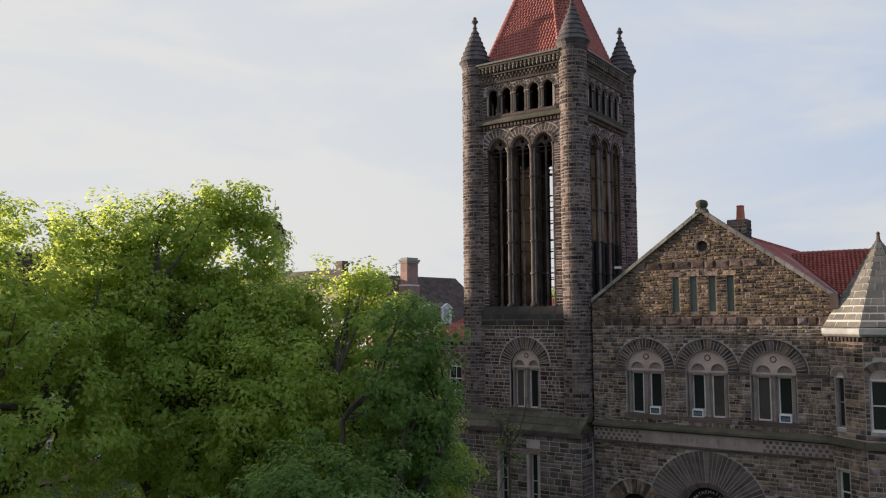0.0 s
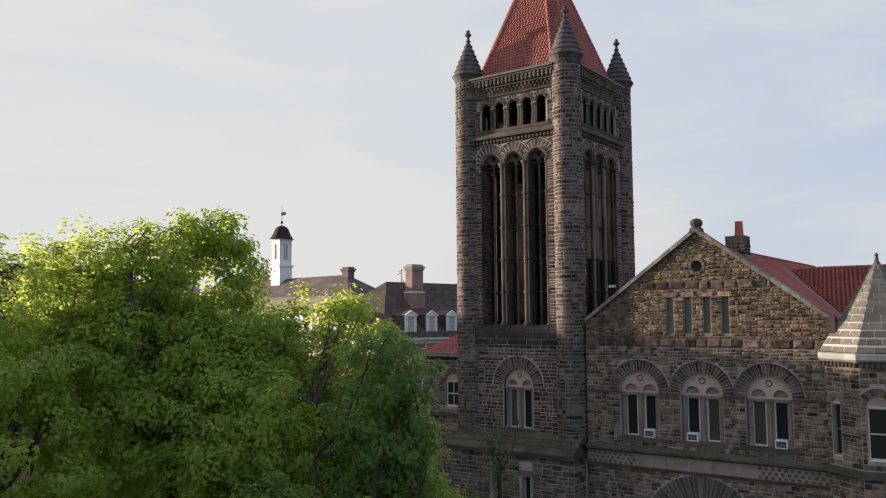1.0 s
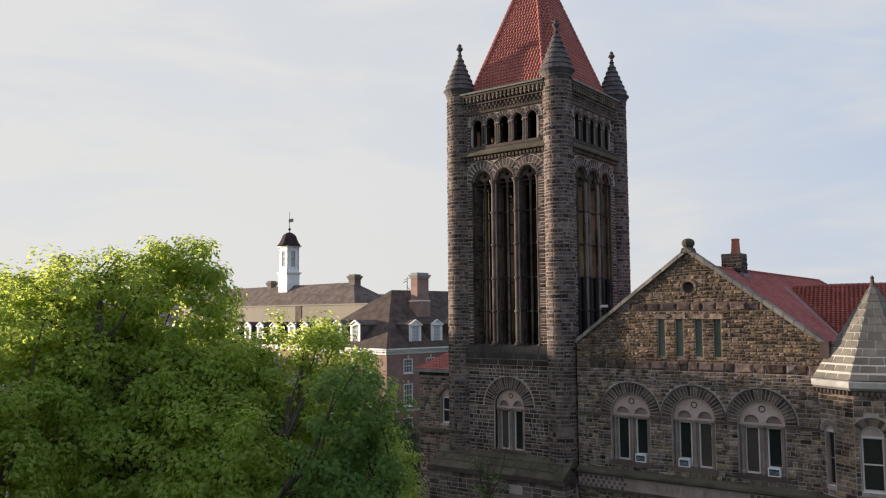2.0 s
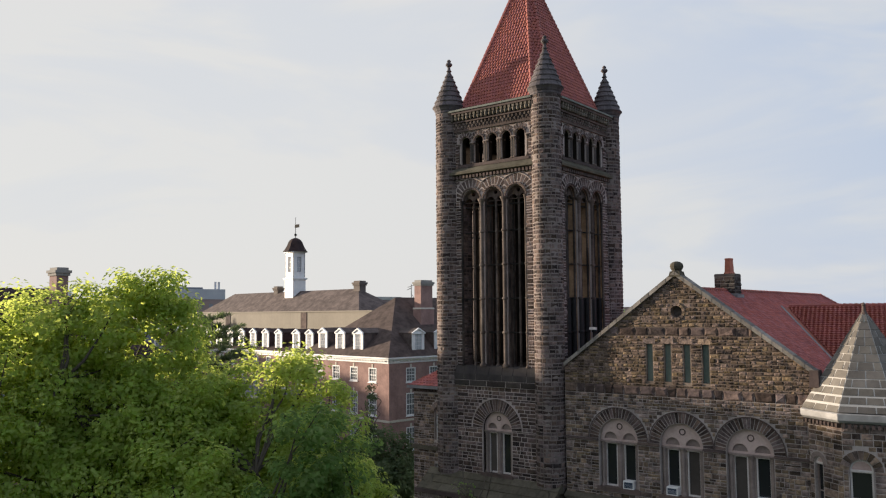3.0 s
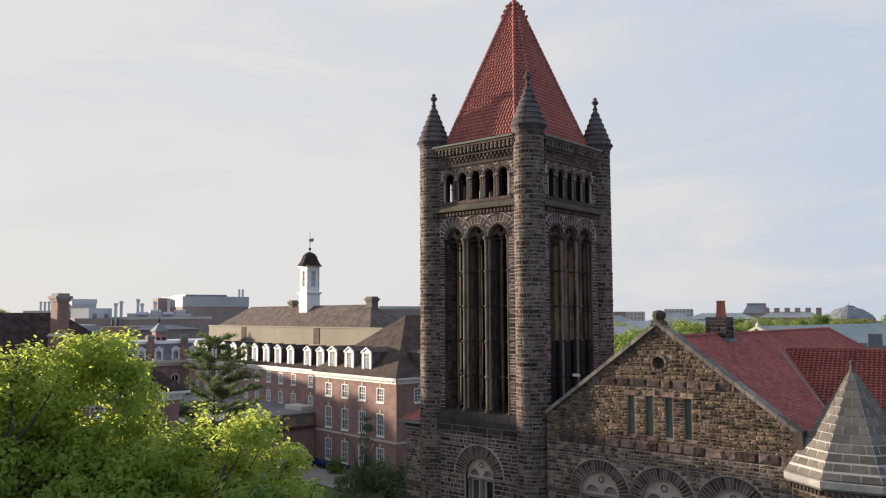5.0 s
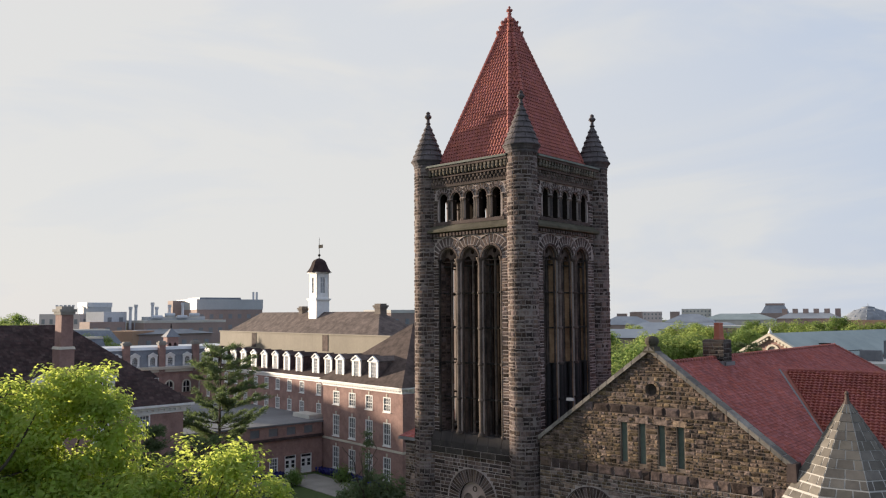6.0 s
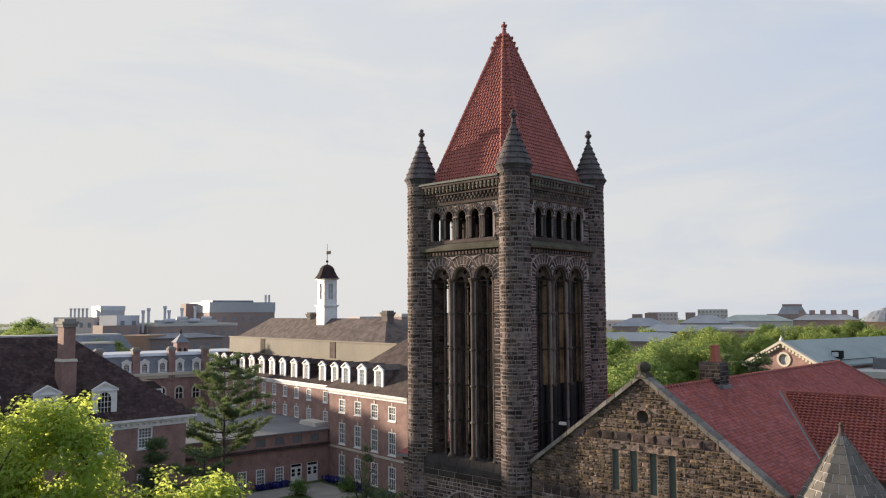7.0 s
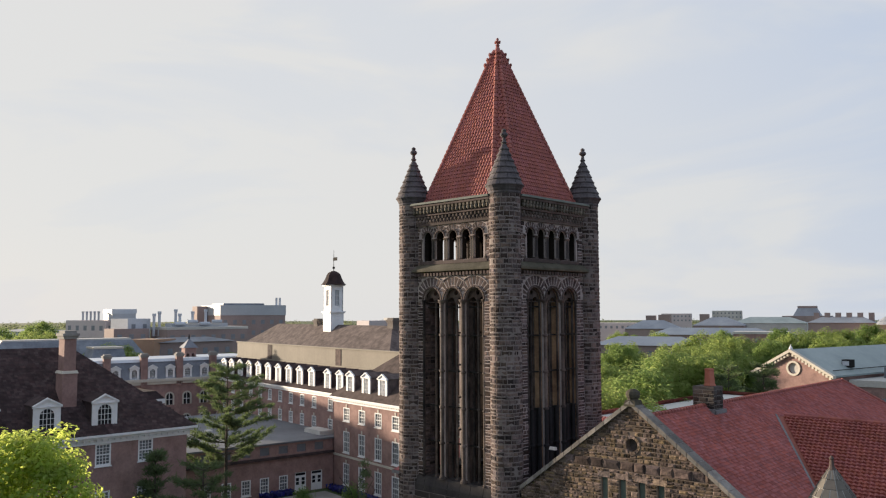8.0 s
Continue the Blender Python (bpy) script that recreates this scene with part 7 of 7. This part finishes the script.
tree("maple_tree", -25.3, 23.4, [(0.9, 0.7, 15.9, 2.5, 2.5, 3.0), (2.4, 1.0, 18.2, 1.05, 1.05, 1.5), (2.7, 1.3, 17.0, 0.8, 0.8, 1.2), (1.1, 0.1, 18.0, 1.0, 1.0, 1.1), (-1.0, -2.5, 15.3, 2.7, 2.7, 3.3), (-2.4, -2.4, 15.7, 1.9, 1.9, 2.5), (-0.2, -0.9, 16.8, 1.8, 1.8, 1.8), (-1.0, -1.0, 12.0, 3.9, 3.9, 3.6), (1.4, 0.2, 13.6, 2.4, 2.4, 2.2), (2.4, 2.1, 13.2, 1.7, 1.7, 2.7), (3.0, 3.4, 11.2, 2.0, 2.0, 2.8), (3.5, 1.2, 12.6, 2.0, 2.0, 2.7), (4.6, 0.4, 10.2, 2.6, 2.6, 3.4), (0.8, 0.5, 10.4, 3.6, 3.6, 3.6)], 1180, 88, 0.145, LEAF, 1, "tall broad-leaved tree with sunlit yellow-green crown", limbs=110, spread=0.41, fork=0.5, girth=0.36)
tree("maple_tree", -19.6, 28.4, [(0.1, 0.2, 12.0, 2.6, 2.6, 3.6), (-1.2, 0.2, 15.3, 0.7, 0.7, 1.0), (-0.7, 0.2, 14.8, 0.9, 0.9, 0.9), (-2.3, -1.0, 13.4, 1.7, 1.7, 2.8), (-3.4, -2.2, 12.3, 1.8, 1.8, 3.0), (-1.5, 1.5, 8.0, 4.0, 4.0, 4.4), (1.0, 0.6, 7.6, 2.7, 2.7, 3.8)], 540, 88, 0.145, LEAF, 2, "bushy green broad-leaved tree with one tall sprig", limbs=80, spread=0.41, girth=0.32)
# darker leaf colour than its neighbours: their shade is put into it
tree("maple_tree", -15.4, 24.7, [(0.4, -0.2, 11.9, 1.8, 1.8, 3.3), (-0.2, 0.1, 7.8, 2.2, 2.2, 3.6), (-0.3, 0.4, 5.0, 2.1, 2.1, 3.0)], 260, 110, 0.135, LEAF_BLUE, 6, "slim broad-leaved tree, leaves darkened for shade", limbs=50, spread=0.36)
# the last two lobes are out of view, added to shade the lower crowns
tree("maple_tree", -27.4, 17.6, [(0, -0.8, 14.6, 3.7, 3.7, 3.9), (-2.2, -2.6, 13.0, 4.0, 4.0, 3.9), (1.8, 0.0, 11.0, 3.5, 3.5, 4.2), (0.5, -5.5, 9.0, 3.8, 3.8, 4.6), (-5.0, 3.4, 8.6, 4.2, 4.2, 5.2)], 740, 90, 0.145, LEAF, 3, "wide green broad-leaved tree", limbs=110, spread=0.41, girth=0.36)
tree("elm_tree", -14.5, 19.8, [(0, 0, 7.6, 3.0, 3.0, 2.8), (-1.8, -1.6, 5.6, 3.4, 3.4, 3.2)], 300, 100, 0.13, LEAF_BLUE, 4, "grey-green tree with fine dense leaves", limbs=40, spread=0.36)
tree("elm_tree", -22.5, 24.5, [(0, 0, 8.4, 3.4, 3.4, 3.8), (2.0, 2.4, 7.4, 3.0, 3.0, 3.6)], 240, 80, 0.14, LEAF, 5, "shaded green tree under taller crowns", limbs=40, spread=0.36)
# unseen behind taller crowns; its height is set to shade the next tree
tree("maple_tree", -31.5, 26.5, [(0, 0, 10.0, 3.0, 3.0, 3.6), (1.6, 0.8, 7.2, 3.2, 3.2, 3.6), (0.4, 2.6, 9.6, 2.6, 2.6, 3.4)], 620, 100, 0.14, LEAF, 7, "unseen broad-leaved tree behind the taller ones", limbs=40, spread=0.38)
tree("shrub_tree", -17.2, 36.8, [(0, 0, 3.0, 1.3, 1.3, 2.0), (-1.6, 1.0, 2.4, 1.6, 1.6, 2.0)], 60, 60, 0.13, LEAF_BLUE, 8, "low thin green shrub tree", limbs=16, spread=0.34)
tree("shrub_tree", -42.6, 57.5, [(0, 0, 4.4, 3.2, 3.2, 3.4), (-3.0, 1.0, 4.0, 2.6, 2.6, 3.0), (2.4, -1.4, 3.4, 2.4, 2.4, 3.0)], 160, 60, 0.24, NEEDLE, 9, "dark evergreen thicket beside the wing", limbs=20)


def needle_mesh(name, roots, way, length, width, material, nrng):
    """Long thin blades that start at roots and point along way."""
    n = len(roots)
    way = way / np.linalg.norm(way, axis=1)[:, None]
    side = np.cross(way, nrng.normal(size=(n, 3)))
    side *= width / np.linalg.norm(side, axis=1)[:, None]
    tips = roots + way * (length * nrng.uniform(0.6, 1.3, n))[:, None]
    v = np.stack([roots - side, roots + side, tips + side * 0.4, tips - side * 0.4], 1).reshape(-1, 3)
    me = bpy.data.meshes.new(name)
    me.from_pydata([tuple(p) for p in v], [], [(4 * i, 4 * i + 1, 4 * i + 2, 4 * i + 3) for i in range(n)])
    me.materials.append(material)
    return me


def pine(name, x, y, h, reach, seed, label, tiers=15, first=0.32, droop=0.05):
    """A pine: straight trunk, tiers of long boughs with needle tufts along them."""
    rng, nrng = random.Random(seed), np.random.default_rng(seed)
    t = thing(name, pose(x, y, GZ), label, "tree")
    g = Geo()
    g.tube((0, 0, -0.2), (0, 0, h * 0.5), 0.24, 0.15, 8).tube((0, 0, h * 0.5), (0, 0, h), 0.15, 0.02, 6)
    tufts = []
    for i in range(tiers):
        f = first + (1 - first) * (i + rng.uniform(0, 0.6)) / tiers
        L = reach * (1 - f) ** 0.38 * 1.12 + 0.2
        for k in range(rng.randint(5, 6)):
            a = rng.uniform(0, 2 * math.pi)
            l = L * rng.uniform(0.55, 1.1)
            root = Vector((0, 0, h * f))
            mid = Vector((math.cos(a) * l * 0.55, math.sin(a) * l * 0.55, h * f + l * rng.uniform(0.02 - droop, 0.26)))
            tipp = Vector((math.cos(a) * l, math.sin(a) * l, mid.z + l * rng.uniform(0.05, 0.3)))
            g.tube(root, mid, 0.055, 0.03, 5).tube(mid, tipp, 0.03, 0.012, 5)
            n = max(4, int(l * 4.5))
            for s in range(n):
                q = (s + rng.random()) / n
                c = root.lerp(mid, q * 2) if q < 0.5 else mid.lerp(tipp, q * 2 - 1)
                if q > 0.25:
                    w = 0.08 + 0.26 * (1 - abs(q - 0.65))
                    tufts.append(tuple(c + Vector((rng.uniform(-w, w), rng.uniform(-w, w), rng.uniform(-0.02, 0.16)))))
    part("trunk", g, BARK, t, "straight dark trunk and boughs")
    cs = np.array(tufts)
    per = 26
    pts = np.repeat(cs, per, 0) + nrng.normal(size=(len(cs) * per, 3)) * np.array([0.16, 0.16, 0.09])
    way = pts * np.array([1.0, 1.0, 0.0])
    way = way / (np.linalg.norm(way, axis=1)[:, None] + 1e-6) * 0.7 + np.array([0, 0, 0.45]) + nrng.normal(size=pts.shape) * 0.5
    put("foliage", needle_mesh("foliage", pts, way, 0.36, 0.035, NEEDLE, nrng), t, Matrix())
    return t


pine("pine_tree", -73.0, 61.8, 17.6, 6.2, 21, "tall dark green pine with layered boughs", 13, 0.36)
pine("pine_tree", -57.5, 50.2, 10.2, 4.0, 22, "dark evergreen beside the brick hall", 9, 0.12)
pine("pine_tree", -62.5, 48.2, 11.0, 1.5, 23, "narrow dark evergreen against the brick wall", 16, 0.1)
pine("pine_tree", -33.6, 103.4, 17.0, 4.2, 24, "dark pine before the gabled hall", 12, 0.35)
pine("pine_tree", -31.3, 107.6, 17.3, 4.4, 25, "dark pine before the gabled hall", 12, 0.35)
tree("young_tree", -42.0, 55.5, [(0, 0, 10.6, 0.35, 0.35, 1.5), (0.1, 0, 7.9, 0.45, 0.45, 1.7), (0, 0.1, 5.4, 0.5, 0.5, 1.6)], 34, 50, 0.12, NEEDLE, 31, "slim upright young tree with small dull leaves", girth=0.09, spread=0.24, limbs=10, fork=0.55)
tree("young_tree", -21.6, 41.3, [(0, 0, 5.6, 1.3, 1.3, 3.2)], 26, 14, 0.13, LEAF_BLUE, 32, "bare spindly young tree before the tower", girth=0.09, spread=0.3, limbs=24, fork=0.75)

for x, y, k in ((-74.6, 73.4, 42), (-71.5, 78.6, 43)):
    tree("shrub_tree", x, y, [(0, 0, 1.0, 0.7, 0.7, 0.9), (0.3, 0.2, 0.7, 0.6, 0.6, 0.6)], 26, 50, 0.16, LEAF_BLUE, k, "small dark green shrub before the brick link", limbs=8, girth=0.08)

# trees beyond the hall, three shapes copied about
shapes = ([(0, 0, 11, 5, 5, 4.6), (2.6, 1.2, 9.6, 4, 4, 4.2), (-2.8, -1.0, 9, 4, 4, 4.0)], [(0, 0, 12, 4.2, 4.2, 4.8), (-2, 1.6, 9, 4.2, 4.2, 4.2)], [(0, 0, 10.5, 5.6, 5.6, 4.2), (3.4, -1.0, 9, 3.8, 3.8, 3.6), (-3, 2, 9.5, 4, 4, 4)])
spots = [(-42.2, 93.2, 17.6), (-34.5, 86.2, 17.2), (-63.7, 144.4, 17.0), (-41.4, 110.9, 18.2), (-65.3, 132, 17.4), (-64.6, 166.4, 18), (-47.0, 116, 17.2), (-52, 124, 17), (-71, 228.7, 18.2), (-69.8, 250, 18.6), (-67.4, 272, 19), (-79.7, 192.4, 18.2), (-68.4, 197.5, 17.2), (-87, 254.7, 18), (-36.5, 79.0, 16.4), (-31.0, 78.5, 15.6), (-33.5, 92.0, 13.6), (-119.3, 239.3, 16.8), (-98, 186, 16), (-58, 176, 17), (-55, 205, 17.5), (-50, 235, 18.5), (-46, 262, 19), (-38, 283, 19), (-84, 218, 17), (-108, 262, 17), (-28, 240, 18), (-60, 152, 16.5), (-50, 100, 16.0), (-56.5, 110, 16.0), (-90, 152, 15), (-140, 262, 15), (-170, 300, 15), (-150, 350, 16)]
spots += [(-208.5, 89.8, 21.0), (-181.4, 76.5, 18.5), (-189.5, 83.5, 19.5), (-177, 88, 17), (-161, 87.6, 16.5), (-196, 74, 18), (-240, 90, 19), (-255, 105, 18), (-166, 120, 14), (-270, 95, 18)]
firsts = []
rng = random.Random(9)
for k, (x, y, h) in enumerate(spots):
    if k < 3:
        ob = tree("park_tree", x, y, shapes[k], 200, 140, 0.26, (LEAF_FAR, LEAF_PARK, LEAF_FAR)[k], 50 + k, "full fresh green park tree", limbs=26, spread=0.75, girth=0.3, group="park trees")
        firsts.append((ob, max(l[2] + l[5] for l in shapes[k])))
        ob.matrix_world = pose(x, y, GZ) @ Matrix.Diagonal((1.0, 1.0, h / firsts[-1][1], 1))
    else:
        ob, top = firsts[k % 3]
        s = h / top
        copy_thing(ob, pose(x, y, GZ, 0, 0, rng.uniform(0, 360)) @ Matrix.Diagonal((s * rng.uniform(0.85, 1.1), s * rng.uniform(0.85, 1.1), s, 1)) @ Matrix.Diagonal((*[1 / v for v in ob.scale], 1)))

# woods within 1500 m; farther ones left out where haze would hide them
nrng = np.random.default_rng(4)
pts = []
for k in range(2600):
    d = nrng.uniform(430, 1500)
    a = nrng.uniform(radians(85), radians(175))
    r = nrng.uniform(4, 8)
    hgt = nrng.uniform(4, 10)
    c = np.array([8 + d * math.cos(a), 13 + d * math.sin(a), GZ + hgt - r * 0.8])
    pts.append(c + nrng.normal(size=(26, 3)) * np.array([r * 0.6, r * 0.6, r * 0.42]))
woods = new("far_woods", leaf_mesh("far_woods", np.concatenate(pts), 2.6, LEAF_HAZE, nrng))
tagged(woods, "far green woods with haze in the leaf colour", "woods", kind="stuff")

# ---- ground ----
# cut off at 2200 m, so sky shows where haze would veil the ground
tagged(part("ground", Geo().lathe([(0.0, GZ - 3), (2200.0, GZ - 3), (2200.0, GZ), (0.0, GZ)], 64), GRASS, None), "green lawn and grass ending 2200 metres out", "ground", kind="structure")
